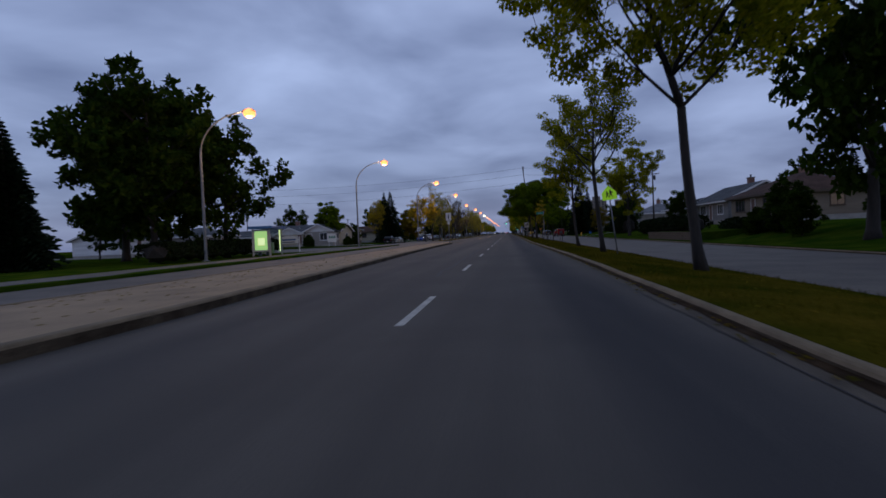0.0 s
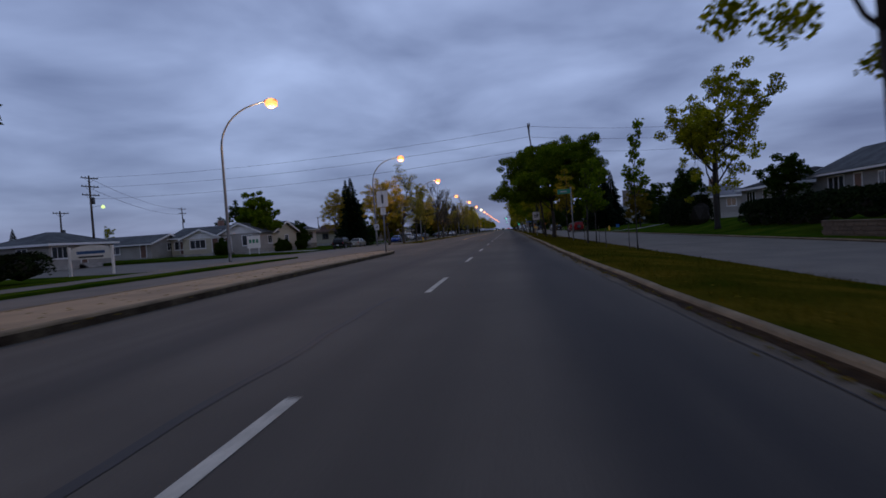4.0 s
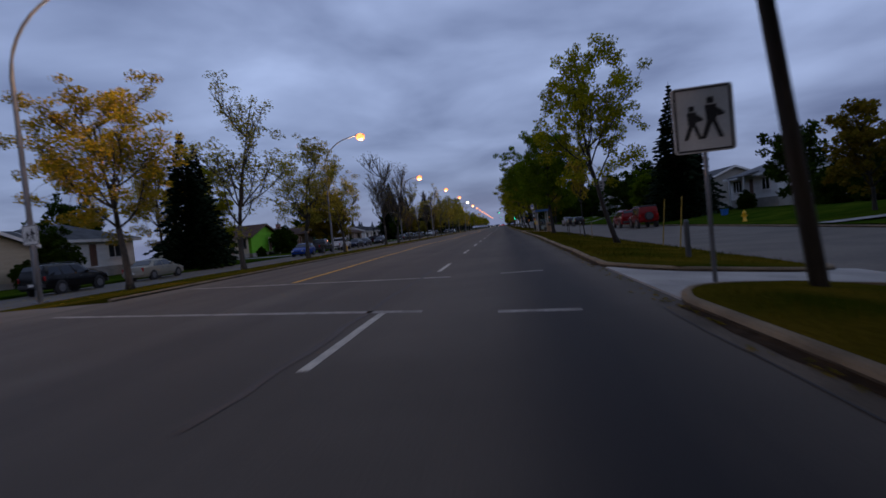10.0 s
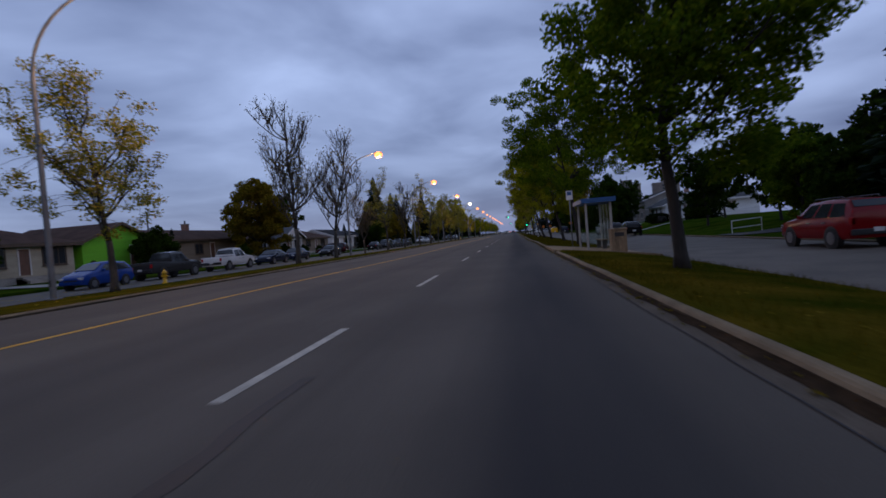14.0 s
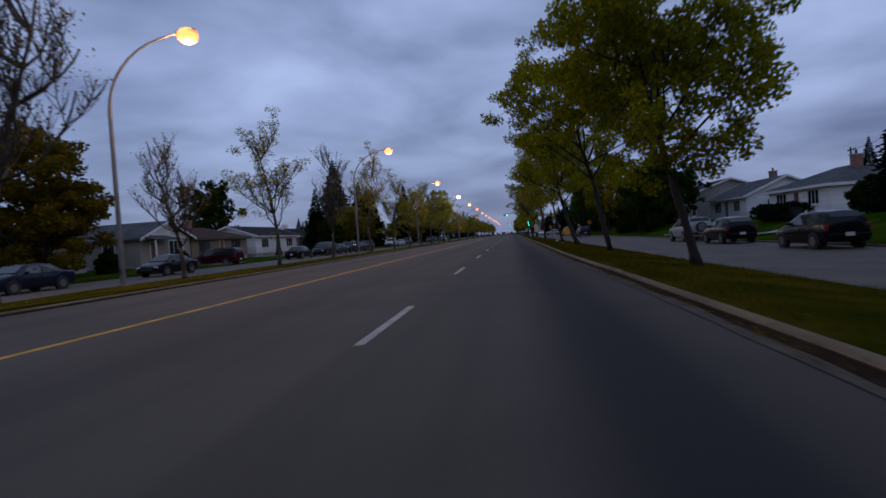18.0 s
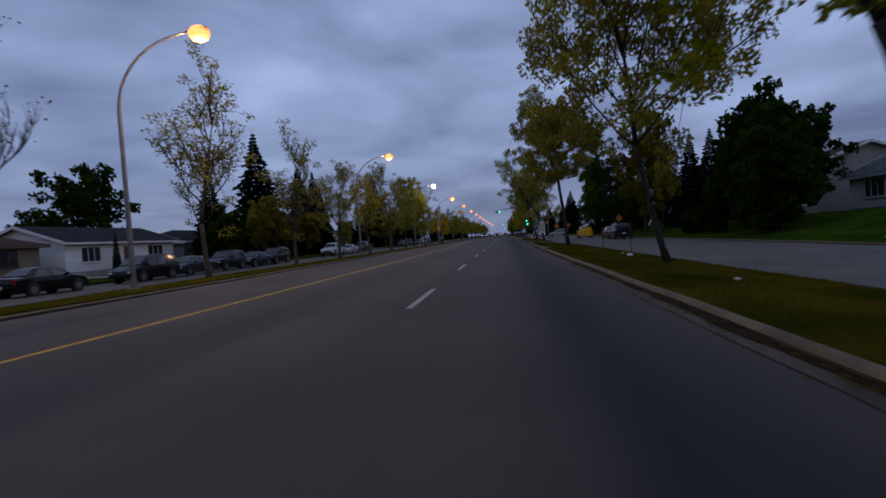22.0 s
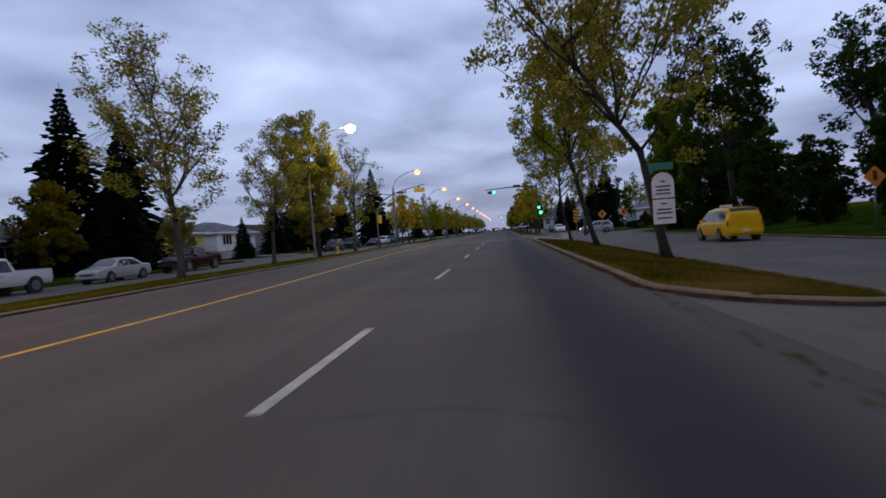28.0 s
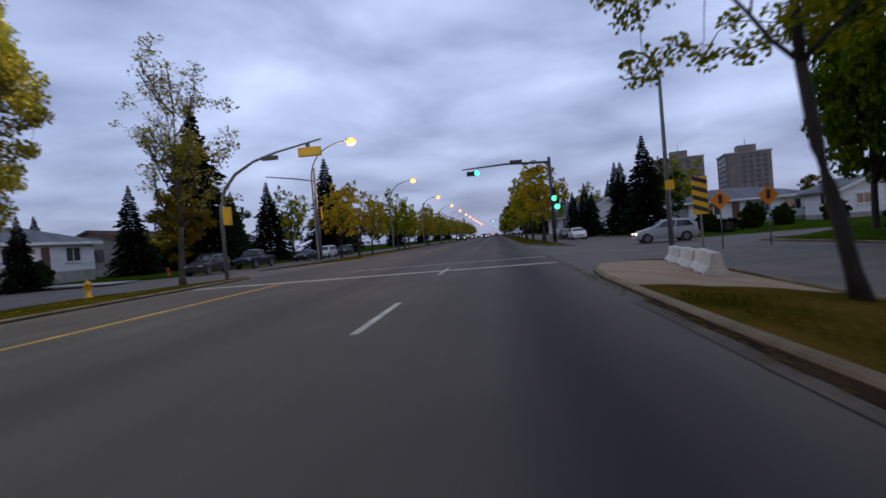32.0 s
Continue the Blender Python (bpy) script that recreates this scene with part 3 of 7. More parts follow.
# concrete crossing pad in the median break and the paved tip before the signals
strip("pavement", KERB_R + 0.02, SERV_R0 + 0.2, 89.2, 93.6, M["concrete"], "pale concrete crossing pad through the median", 0.03, -0.40, 4)
strip("pavement", KERB_R + 0.14, SERV_R0 - 0.1, 139.6, 145.6, M["paving"], "concrete bus stop pad beside the kerb", 0.12, -0.36, 4)
kerb("kerb", straight(KERB_R, 145.8, 139.4), "concrete kerb along the bus stop")
g = bmesh.new()
rows = [[g.verts.new((xl + 0.1 + (xr - xl - 0.2) * k / 5, y, med(xl + (xr - xl) * k / 5) - 0.004)) for k in range(6)] for y, xl, xr in CORNER]
for r0, r1 in zip(rows, rows[1:]):
    for k in range(5):
        g.faces.new((r0[k], r0[k + 1], r1[k + 1], r1[k]))
setting(link("pavement", g, M["paving"]), "tan paved corner island before the signals", "pavement")
strip("drain_grate", edge(214) - 0.28, edge(214) + 0.02, 213.9, 215.1, M["rust"], "rusty storm drain grate in the gutter", 0.012, 0.012, 2)

# ---- road markings, 4 mm proud of the asphalt ----
DASH_ENDS = [0.8, 9.75, 18.7, 27.7, 36.6, 45.3, 53.9, 62.4, 72.0, 81.5, 90.1, 99.3, 107.9, 115.7, 122.8, 130.6, 140.7, 149.3, 158.7, 167.8, 176.8,
             185.8, 194.7, 203.3, 212.6, 221.5, 230.6, 239.7, 248.5, 257.2, 266.2, 273.5, 282.6] + [310.0 + 9 * k for k in range(34)]


def paint_strip(name, x0, x1, y0, y1, mat, label, z=0.004, n=1, wobble=0.0, along=None):
    bb = bmesh.new()
    rows = []
    for y in steps(y0, y1, n):
        o = wobble * noise.noise((y * 0.8, x0, 1)) + (along(y) if along else 0.0)
        rows.append((bb.verts.new((x0 + o, y, z)), bb.verts.new((x1 + o, y, z))))
    for a, c in zip(rows, rows[1:]):
        bb.faces.new((a[0], a[1], c[1], c[0]))
    return setting(link(name, bb, mat), label, "road marking")


for y in DASH_ENDS:
    # one dash has a worn-through gap
    for ya, yb in ((y - 2.85, y - 1.35), (y - 0.9, y)) if y == 107.9 else ((y - 2.85, y),):
        paint_strip("lane_line", LANE_X - 0.055, LANE_X + 0.055, ya, yb, M["line_white"], "worn white lane dash on the asphalt", n=3, wobble=0.006)
paint_strip("edge_line", -0.065, 0.065, 97.0, 281.0, M["line_yellow"], "faded yellow centre line", n=90, wobble=0.03, along=centre)
paint_strip("edge_line", YELLOW_X - 0.075, YELLOW_X + 0.075, 308.0, 700.0, M["line_yellow"], "faded yellow centre line", n=60, wobble=0.03)
def paint_skew(x0, y0, x1, y1, w, label):
    bb = bmesh.new()
    n = 8
    rows = [(bb.verts.new((x0 + (x1 - x0) * k / n, y0 + (y1 - y0) * k / n, 0.004)), bb.verts.new((x0 + (x1 - x0) * k / n, y0 + (y1 - y0) * k / n + w, 0.004))) for k in range(n + 1)]
    for a, c in zip(rows, rows[1:]):
        bb.faces.new((a[0], c[0], c[1], a[1]))
    setting(link("crosswalk_line", bb, M["line_worn"]), label, "road marking")


for x0, y0, x1, y1 in ((-9.8, 93.2, -1.3, 89.9), (-0.3, 89.4, 0.65, 89.1), (-9.8, 98.2, -1.4, 94.6), (-0.3, 94.4, 0.6, 94.25)):
    paint_skew(x0, y0, x1, y1, 0.17, "worn white crossing line")
paint_strip("stop_line", -10.3, 1.7, 281.2, 281.6, M["line_white"], "worn white stop line at the signals", n=1)
paint_strip("stop_line", -6.2, 1.7, 285.6, 285.8, M["line_white"], "worn white crossing line at the signals", n=1)
# tar-sealed joint beside the lane line
for xs, ya, yb in ((-2.45, 14.0, 42.0), (-2.05, 50.0, 61.0), (-1.98, 63.0, 82.0), (-2.12, 86.0, 97.0)):
    paint_strip("tar_seam", xs - 0.048, xs + 0.048, ya, yb, M["tar"], "dark tar-sealed joint in the asphalt", n=int((yb - ya) * 1.6), wobble=0.12)
# concrete gutter along the medians, with a cracked joint and dirt gathered at the kerb
for ya, yb in ((-38.5, 88.9), (94.3, 138.6), (140.0, 229.4), (242.0, 271.8)):
    nn = int((yb - ya) / 0.7)
    for nm, xa, xb, zz, mt, lb in (("gutter", -0.24, 0.03, 0.004, "gutter", "narrow grey concrete gutter beside the kerb"), ("gutter_joint", -0.252, -0.238, 0.008, "tar", "dark open joint between gutter and asphalt")):
        setting(paint_strip(nm, xa, xb, ya, yb, M[mt], lb, z=zz, n=nn, wobble=0.03, along=edge), lb, "gutter")
    bb = bmesh.new()
    rows = []
    for y in steps(ya, yb, nn * 2):
        w = 0.09 + 0.08 * noise.noise((y * 0.6, 3, 1)) + 0.05 * noise.noise((y * 3.1, 7, 1))
        k = edge(y) + 0.03
        rows.append([bb.verts.new((k - max(0.04, w) - 0.03, y, 0.009)), bb.verts.new((k - max(0.04, w) * 0.5, y, 0.018)), bb.verts.new((k, y, 0.035))])
    for r0, r1 in zip(rows, rows[1:]):
        for k in (0, 1):
            bb.faces.new((r0[k], r0[k + 1], r1[k + 1], r1[k]))
    setting(link("gutter_dirt", bb, M["soil"]), "dark brown dirt and leaf mould gathered along the kerb", "dirt")


def tar_snake(pts, w, label="thin crooked tar-filled crack in the asphalt", name="tar_crack"):
    bb = bmesh.new()
    P3 = []
    for (x0, y0), (x1, y1) in zip(pts, pts[1:]):
        n = max(2, int(math.hypot(x1 - x0, y1 - y0) / 0.35))
        for k in range(n):
            t = k / n
            o = 0.07 * noise.noise((y0 * 3 + t * n * 0.6, x0, 4)) + 0.03 * noise.noise((t * n * 1.9, y0, 9))
            P3.append((x0 + (x1 - x0) * t + o, y0 + (y1 - y0) * t + o * 0.7))
    rows = []
    for i, (x, y) in enumerate(P3):
        a, c = P3[max(0, i - 1)], P3[min(len(P3) - 1, i + 1)]
        dx, dy = c[0] - a[0], c[1] - a[1]
        m = math.hypot(dx, dy) or 1.0
        ww = w * (0.6 + 0.5 * abs(noise.noise((x * 2, y * 2, 5))))
        rows.append((bb.verts.new((x - dy / m * ww, y + dx / m * ww, 0.003)), bb.verts.new((x + dy / m * ww, y - dx / m * ww, 0.003))))
    for a, c in zip(rows, rows[1:]):
        bb.faces.new((a[0], a[1], c[1], c[0]))
    setting(link(name, bb, M["tar"]), label, "road crack")


# crooked cracks along and across the lanes
tar_snake([(-1.42, 109.8), (-1.5, 111.5), (-1.46, 113.0), (-1.40, 118.3)], 0.035)
tar_snake([(-1.39, 118.4), (-1.43, 120.9)], 0.085)
tar_snake([(-1.37, 202.6), (-1.48, 203.7), (-1.41, 206.1), (-1.3, 210.0), (-1.32, 214.0), (-1.1, 219.0), (-1.2, 224.0)], 0.045)
for k in range(11):
    yy = 6.0 + 25.3 * k + 3.1 * math.sin(k * 2.3)
    xa, xb = ((-1.7, 0.6), (0.1, 1.85), (-5.3, -2.4))[k % 3]
    tar_snake([(xa, yy), ((xa + xb) / 2, yy + 0.5 * math.sin(k * 1.7)), (xb, yy + 0.3 * math.cos(k))], 0.006, "hairline crack across the asphalt", "crack")
bm = sheet(bmesh.new(), [1.42, 1.55, 1.70], [248.2, 248.5, 248.9, 249.1], lambda x, y: 0.011)
setting(link("patch", bm, M["gutter"]), "small pale patch in the asphalt beside the kerb", "road patch")
tar_snake([(1.2, 30.4), (1.5, 31.2), (1.75, 32.4)], 0.12, "dark tar patch beside the kerb", "tar_patch")
tar_snake([(-5.6, 203.0), (-4.2, 203.8), (-2.6, 204.9)], 0.05)


# ---- street lamps ----
def street_lamp(x, y, lit=True, real=False, height=10.6, reach=3.5, white=False):
    ob = thing("street_lamp", x, y, -0.2 if y > 80 else -0.12, 0, "tall galvanised steel street lamp with a curved arm, lit " + ("white" if white else "orange") if lit else "tall galvanised steel street lamp with a curved arm", "street lamp", "street lamps along the road")
    b = bmesh.new()
    pts, rad = [], []
    for z in (0, 0.05, 3, 6, height - 3.0):
        pts.append((0, 0, z))
        rad.append(0.115 - 0.045 * z / height)
    for k in range(1, 9):
        a = radians(90 * k / 8 * 0.86)
        pts.append((reach * 0.92 * (1 - math.cos(a)) * 1.0, 0, height - 3.0 + 2.9 * math.sin(a)))
        rad.append(0.068 - 0.02 * k / 8)
    pts.append((reach, 0, height + 0.0))
    rad.append(0.045)
    part("pole", tube(b, pts, rad, 10), M["steel"], ob, smooth=True)
    part("base_plate", boxes((-0.2, 0.2, -0.2, 0.2, 0.0, 0.05), bevel=0.01), M["steel"], ob)
    part("access_cover", boxes((-0.05, 0.05, -0.125, -0.105, 0.5, 0.75), bevel=0.004), M["steel_dark"], ob)
    b = bmesh.new()
    tube(b, [(reach - 0.1, 0, height), (reach + 0.1, 0, height + 0.03), (reach + 0.45, 0, height + 0.02), (reach + 0.75, 0, height - 0.02), (reach + 0.82, 0, height - 0.03)], [0.06, 0.13, 0.17, 0.12, 0.03], 10)
    head = part("lamp_head", b, M["steel"], ob, smooth=True)
    # lens oversized to imitate the coloured fringe of glare
    b = bmesh.new()
    bmesh.ops.create_uvsphere(b, u_segments=12, v_segments=8, radius=1.0, matrix=Matrix.LocRotScale((reach + 0.42, 0, height - 0.06), None, (0.46, 0.36, 0.16)))
    part("lens", b, (M["bulb_white"] if white else M["lamp_glow"]) if lit else M["lens_clear"], head, "oversized glowing lens imitating glare" if lit else "clear lens", True)
    # bulb enlarged far beyond a real one, imitating the glare round the lamp
    b = bmesh.new()
    bmesh.ops.create_uvsphere(b, u_segments=12, v_segments=8, radius=1.0, matrix=Matrix.LocRotScale((reach + 0.42, 0, height - 0.17), None, (0.44, 0.41, 0.34)))
    part("bulb_cover", b, M["bulb_white"] if white else M["bulb_glow"], head, "oversized glowing bulb imitating the lamp's glare", True)
    if real:
        ld = bpy.data.lights.new("lamp_light", "POINT")
        ld.energy, ld.color, ld.shadow_soft_size = 900.0 if white else 1250.0, (1.0, 0.9, 0.6) if white else (1.0, 0.55, 0.25), 0.3
        lo = new("lamp_light", ld)
        lo.location = (x + reach + 0.42, y, height - 0.9)
    return ob


LAMPS = [(-22.6, 37.2), (-20.1, 68.6), (-17.6, 101.0), (-17.2, 134.4), (-17.4, 172.0), (-16.4, 205.0), (-16.3, 241.0), (-16.3, 277.0), (-16.3, 311.0), (-16.3, 346.0)]
for x, y in LAMPS:
    street_lamp(x, y, True, y < 330, 11.4 if 80 < y < 160 else 11.1 if y == 68.6 else 10.7, white=y == 277.0)
for k in range(1, 12):
    street_lamp(-16.3, 346.0 + 35 * k, True, False)


# ---- trees ----
def limb(rng, start, direction, length, r0, r1, n, bend, up):
    pts, d, p = [start], direction.normalized(), start.copy()
    for i in range(n):
        d = (d + Vector((rng.uniform(-bend, bend), rng.uniform(-bend, bend), rng.uniform(-bend, bend) * 0.5 + up))).normalized()
        p = p + d * (length / n)
        pts.append(p.copy())
    return pts, [r1 + (r0 - r1) * (1 - i / n) ** 1.5 for i in range(n + 1)], d


def tufts(centres, gap):
    """Of the twig ends, those that lie at least a gap apart, so that the crown breaks up into tufts."""
    cells, kept = {}, []
    for c, s in centres:
        k = (int(c.x // gap), int(c.y // gap), int(c.z // gap))
        near = [q for i in (-1, 0, 1) for j in (-1, 0, 1) for m in (-1, 0, 1) for q in cells.get((k[0] + i, k[1] + j, k[2] + m), ())]
        if all((q - c).length_squared > gap * gap for q in near):
            cells.setdefault(k, []).append(c)
            kept.append((c, s))
    return kept


def leaves(rng, centres, per, spread, size, flat=0.75):
    """Small pointed leaves, close together in tufts round the centres."""
    verts, faces = [], []
    for c, s in centres:
        big = spread * s * rng.uniform(0.62, 1.25)
        for _ in range(max(1, int(per * (big / spread) ** 2))):
            o = Vector((rng.gauss(0, 1), rng.gauss(0, 1), rng.gauss(0, 1))).normalized() * big * rng.random() ** 0.42
            o.z *= flat
            p = c + o
            a = Vector((rng.uniform(-1, 1), rng.uniform(-1, 1), rng.uniform(-1, 1))).normalized()
            t = a.orthogonal().normalized()
            q = Matrix.Rotation(rng.uniform(0, 6.28), 3, a) @ t
            w = a.cross(q)
            L = size * rng.uniform(0.6, 1.35)
            i = len(verts)
            droop = a * L * 0.12
            verts += [p - q * L * 0.5, p + w * L * 0.32 - q * L * 0.06 + droop, p + q * L * 0.5, p - w * L * 0.32 - q * L * 0.06 + droop]
            faces.append((i, i + 1, i + 2, i + 3))
    return verts, faces


def broadleaf(seed, height, fork, spread, mat, bark="bark", limbs=6, per=55, size=0.24, clump=1.1, trunk=0.17, twigs=4, subs=3, up=0.08, lean=0.0, fill=1.0, bulk=0, sway=0.0, clear=0.0):
    """A street tree: returns the meshes of its wood and its crown."""
    rng = random.Random(seed)
    b = bmesh.new()
    wob = Vector((rng.uniform(-0.05, 0.05) + lean, rng.uniform(-0.05, 0.05), 1))
    tp, tr, td = limb(rng, Vector((0, 0, -0.1)), wob, fork, trunk, trunk * 0.72, 6, 0.05, 0.05)
    tr[0] = trunk * 1.35
    tube(b, tp, tr, 9)
    centres = []
    top = tp[-1]
    # leader
    lp, lr, _ = limb(rng, top, td + Vector((sway, 0, 0)), (height - fork) * 0.92, trunk * 0.72, 0.02, 7, 0.12, 0.1)
    tube(b, lp, lr, 6)
    starts = [(top, trunk * 0.36, 0)] * 2 + [(lp[1], trunk * 0.34, 0)] * max(1, limbs // 3) + [(lp[1 + i % 5], trunk * 0.30, 1 + i % 5) for i in range(limbs)]
    for n, (s, r, lev) in enumerate(starts):
        a = 2.4 * n + rng.uniform(-0.4, 0.4)
        tilt = rng.uniform(0.55, 1.0) if lev == 0 else rng.uniform(0.7, 1.25)
        d = Vector((math.cos(a) * math.sin(tilt), math.sin(a) * math.sin(tilt), math.cos(tilt)))
        ln = spread * rng.uniform(0.75, 1.1) * (1.0 if lev < 3 else 0.75)
        p, q, dd = limb(rng, s, d, ln, r, 0.02, 6, 0.22, up)
        tube(b, p, q, 6)
        for k in range(subs):
            i = rng.randint(2, 5)
            a2 = rng.uniform(0, 6.28)
            d2 = (dd + Vector((math.cos(a2), math.sin(a2), rng.uniform(-0.3, 0.7))) * 0.9).normalized()
            p2, q2, d3 = limb(rng, p[i], d2, ln * rng.uniform(0.35, 0.6), q[i] * 0.6, 0.012, 4, 0.2, up)
            tube(b, p2, q2, 5, False)
            centres += [(p2[2], 0.8), (p2[3], 1.0), (p2[4], 1.0)]
            for _ in range(twigs):
                j = rng.randint(1, 4)
                d4 = (d3 + Vector((rng.uniform(-1, 1), rng.uniform(-1, 1), rng.uniform(-0.4, 1)))).normalized()
                p4, q4, _x = limb(rng, p2[j], d4, ln * rng.uniform(0.12, 0.28), 0.014, 0.005, 3, 0.2, up)
                tube(b, p4, q4, 3, False)
                centres.append((p4[-1], 0.9))
        centres += [(p[4], 0.9), (p[6], 1.0)]
    centres += [(lp[i], 0.9) for i in (4, 5, 6, 7)]
    # clumps that round off the crown between the limbs
    mid = Vector((sum(c[0].x for c in centres), sum(c[0].y for c in centres), sum(c[0].z for c in centres))) / len(centres)
    low_z = fork + 0.02 * (height - fork)
    for _ in range(bulk):
        a, u, r = rng.uniform(0, 6.283), rng.uniform(-0.95, 1.0), rng.uniform(0.62, 1.0)
        w = math.sqrt(max(0.0, 1 - u * u)) * r
        wav = 0.85 + 0.35 * noise.noise((math.cos(a) * 1.6 + seed, math.sin(a) * 1.6, u * 1.8))
        p = Vector((mid.x + sway * 3.0 * u + math.cos(a) * w * spread * 1.02 * wav, mid.y + math.sin(a) * w * spread * 1.02 * wav, low_z + (height - low_z) * (0.42 + 0.56 * u * wav)))
        p.z = max(p.z, clear + 0.5 * rng.random())
        near = min((c[0] for c in centres[:400]), key=lambda c: (c - p).length_squared)
        if (near - p).length > 0.3:
            tube(b, [near, (near + p) / 2 + Vector((0, 0, 0.1)), p], [0.014, 0.010, 0.005], 3, False)
        centres.append((p, rng.uniform(0.8, 1.15)))
    centres = [c for c in centres if c[0].z > clear]
    total = len(centres) * fill * per * 0.70
    order = centres[:]
    rng.shuffle(order)
    ends = tufts(order, clump * 0.46)
    v, f = leaves(rng, ends, max(2, total / max(1, len(ends)) / 0.85), clump * 0.50, size * 0.98)
    wood = bpy.data.meshes.new("trunk")
    b.to_mesh(wood)
    b.free()
    wood.materials.append(M[bark])
    for poly in wood.polygons:
        poly.use_smooth = True
    crown = bpy.data.meshes.new("crown")
    crown.from_pydata([tuple(x) for x in v], [], f)
    crown.materials.append(M[mat])
    return wood, crown


def conifer(seed, height, radius, mat="needle"):
    """A spruce: whorls of drooping boughs, each a spine with sprays of needles on both sides."""
    rng = random.Random(seed)
    b = bmesh.new()
    tube(b, [(0, 0, -0.3), (0, 0, height * 0.5), (0, 0, height)], [height * 0.018, height * 0.011, 0.01], 7)
    verts, faces = [], []
    z = 0.05 * height
    while z < height * 0.985:
        fr = max(0.02, (1 - z / height)) ** 0.95
        wave = 0.85 + 0.25 * noise.noise((z * 0.9, seed, 0))
        n = int(8 + 13 * fr)
        for j in range(n):
            a = 6.283 * (j + rng.uniform(-0.4, 0.4)) / n + z * 2.1
            ln = max(0.12, radius * fr * wave * rng.uniform(0.55, 1.22))
            droop = rng.uniform(0.25, 0.5)
            d = Vector((math.cos(a), math.sin(a), 0))
            side = Vector((-d.y, d.x, 0))
            sgm = max(2, int(ln / 0.30))
            for k in range(1, sgm + 1):
                t = k / sgm
                c = d * ln * t + Vector((0, 0, z - droop * ln * t * t + 0.10 * ln * t))
                L = (0.26 + 0.45 * (1 - t * 0.6) * min(1.0, ln)) * rng.uniform(0.7, 1.25) * min(1.0, 0.30 + fr * 2.2)
                for sg in (-1, 1):
                    tip = c + (side * sg * 0.8 + d * 0.55 + Vector((0, 0, rng.uniform(-0.55, -0.05)))) * L
                    i = len(verts)
                    o = Vector((0, 0, rng.uniform(0.12, 0.26)))
                    verts += [c - d * 0.20 * min(1, fr * 3), c + d * 0.14 * min(1, fr * 3), tip, c - d * 0.05 + side * sg * L * 0.45 - o]
                    faces.append((i, i + 1, i + 2, i + 3))
        z += 0.24 + 0.16 * fr
    wood = bpy.data.meshes.new("trunk")
    b.to_mesh(wood)
    b.free()
    wood.materials.append(M["bark"])
    crown = bpy.data.meshes.new("crown")
    crown.from_pydata([tuple(x) for x in verts], [], faces)
    crown.materials.append(M[mat])
    return wood, crown


def plant(kind, meshes, x, y, z, size, rz, label, group="", sxy=None):
    ob = thing(kind, x, y, z, rz, label, "tree", group)
    s = sxy if sxy else size
    ob.scale = (s, s, size)
    for nm, me in zip(("trunk", "crown"), meshes):
        c = new(nm, me)
        c.parent = ob
    return ob


T = {}
T["green"] = broadleaf(81, 9.9, 2.9, 3.3, "leaf_green", per=92, size=0.141, clump=0.95, limbs=9, lean=-0.05, bulk=300, up=0.1)
T["canopy"] = broadleaf(71, 10.4, 4.3, 4.2, "leaf_olive", per=125, size=0.141, clump=0.95, limbs=9, lean=-0.07, up=0.06, trunk=0.15, bulk=120, sway=-0.25, clear=5.2)
T["canopy_green"] = broadleaf(72, 10.0, 3.5, 4.3, "leaf_green", per=110, size=0.141, clump=0.95, limbs=10, lean=-0.12, up=0.03, trunk=0.15, bulk=170, clear=3.5, sway=-0.15)
T["round"] = broadleaf(73, 10.6, 3.0, 3.4, "leaf_olive", per=100, size=0.14, clump=1.0, limbs=10, lean=-0.19, up=0.1, trunk=0.14, bulk=170, sway=-0.2)
T["olive"] = broadleaf(12, 9.0, 2.8, 3.8, "leaf_olive", per=90, size=0.141, clump=0.95, limbs=8, lean=-0.35, bulk=100)
T["olive2"] = broadleaf(22, 9.6, 3.7, 4.7, "leaf_olive", per=100, size=0.141, clump=0.9, limbs=10, lean=-0.2, up=0.01, trunk=0.14, bulk=170, clear=3.1, sway=-0.1)
T["high"] = broadleaf(51, 9.6, 4.3, 3.6, "leaf_olive", per=76, size=0.134, clump=0.85, limbs=7, lean=-0.14, up=0.10, bulk=50)
T["high_thin"] = broadleaf(52, 9.2, 4.2, 2.9, "leaf_olive", per=58, size=0.121, clump=0.75, limbs=7, lean=-0.2, up=0.14, trunk=0.12, bulk=18)
T["high_slim"] = broadleaf(53, 9.2, 3.4, 2.5, "leaf_olive", per=81, size=0.128, clump=0.85, limbs=7, lean=-0.2, up=0.12, trunk=0.12, bulk=43)
T["multi"] = broadleaf(54, 13.5, 3.6, 4.6, "leaf_olive", per=66, size=0.202, clump=1.1, limbs=12, up=0.16, trunk=0.24, bulk=60)
T["lean"] = broadleaf(55, 9.2, 3.0, 3.2, "leaf_olive", per=72, size=0.122, clump=0.85, limbs=8, lean=-0.28, up=0.10, trunk=0.13, bulk=75)
T["lean_gold"] = broadleaf(56, 9.8, 3.5, 3.9, "leaf_amber", per=75, size=0.134, clump=0.9, limbs=9, lean=-0.36, up=0.08, trunk=0.105, bulk=120, clear=2.9)
T["lean_thick"] = broadleaf(62, 10.6, 5.0, 4.0, "leaf_amber", per=110, size=0.141, clump=0.95, limbs=10, lean=-0.25, up=0.03, trunk=0.17, bulk=240, clear=4.6, sway=-0.1)
T["corner"] = broadleaf(63, 9.2, 3.2, 3.7, "leaf_olive", per=84, size=0.122, clump=0.85, limbs=9, lean=-0.26, up=0.04, trunk=0.11, bulk=90, clear=2.5)
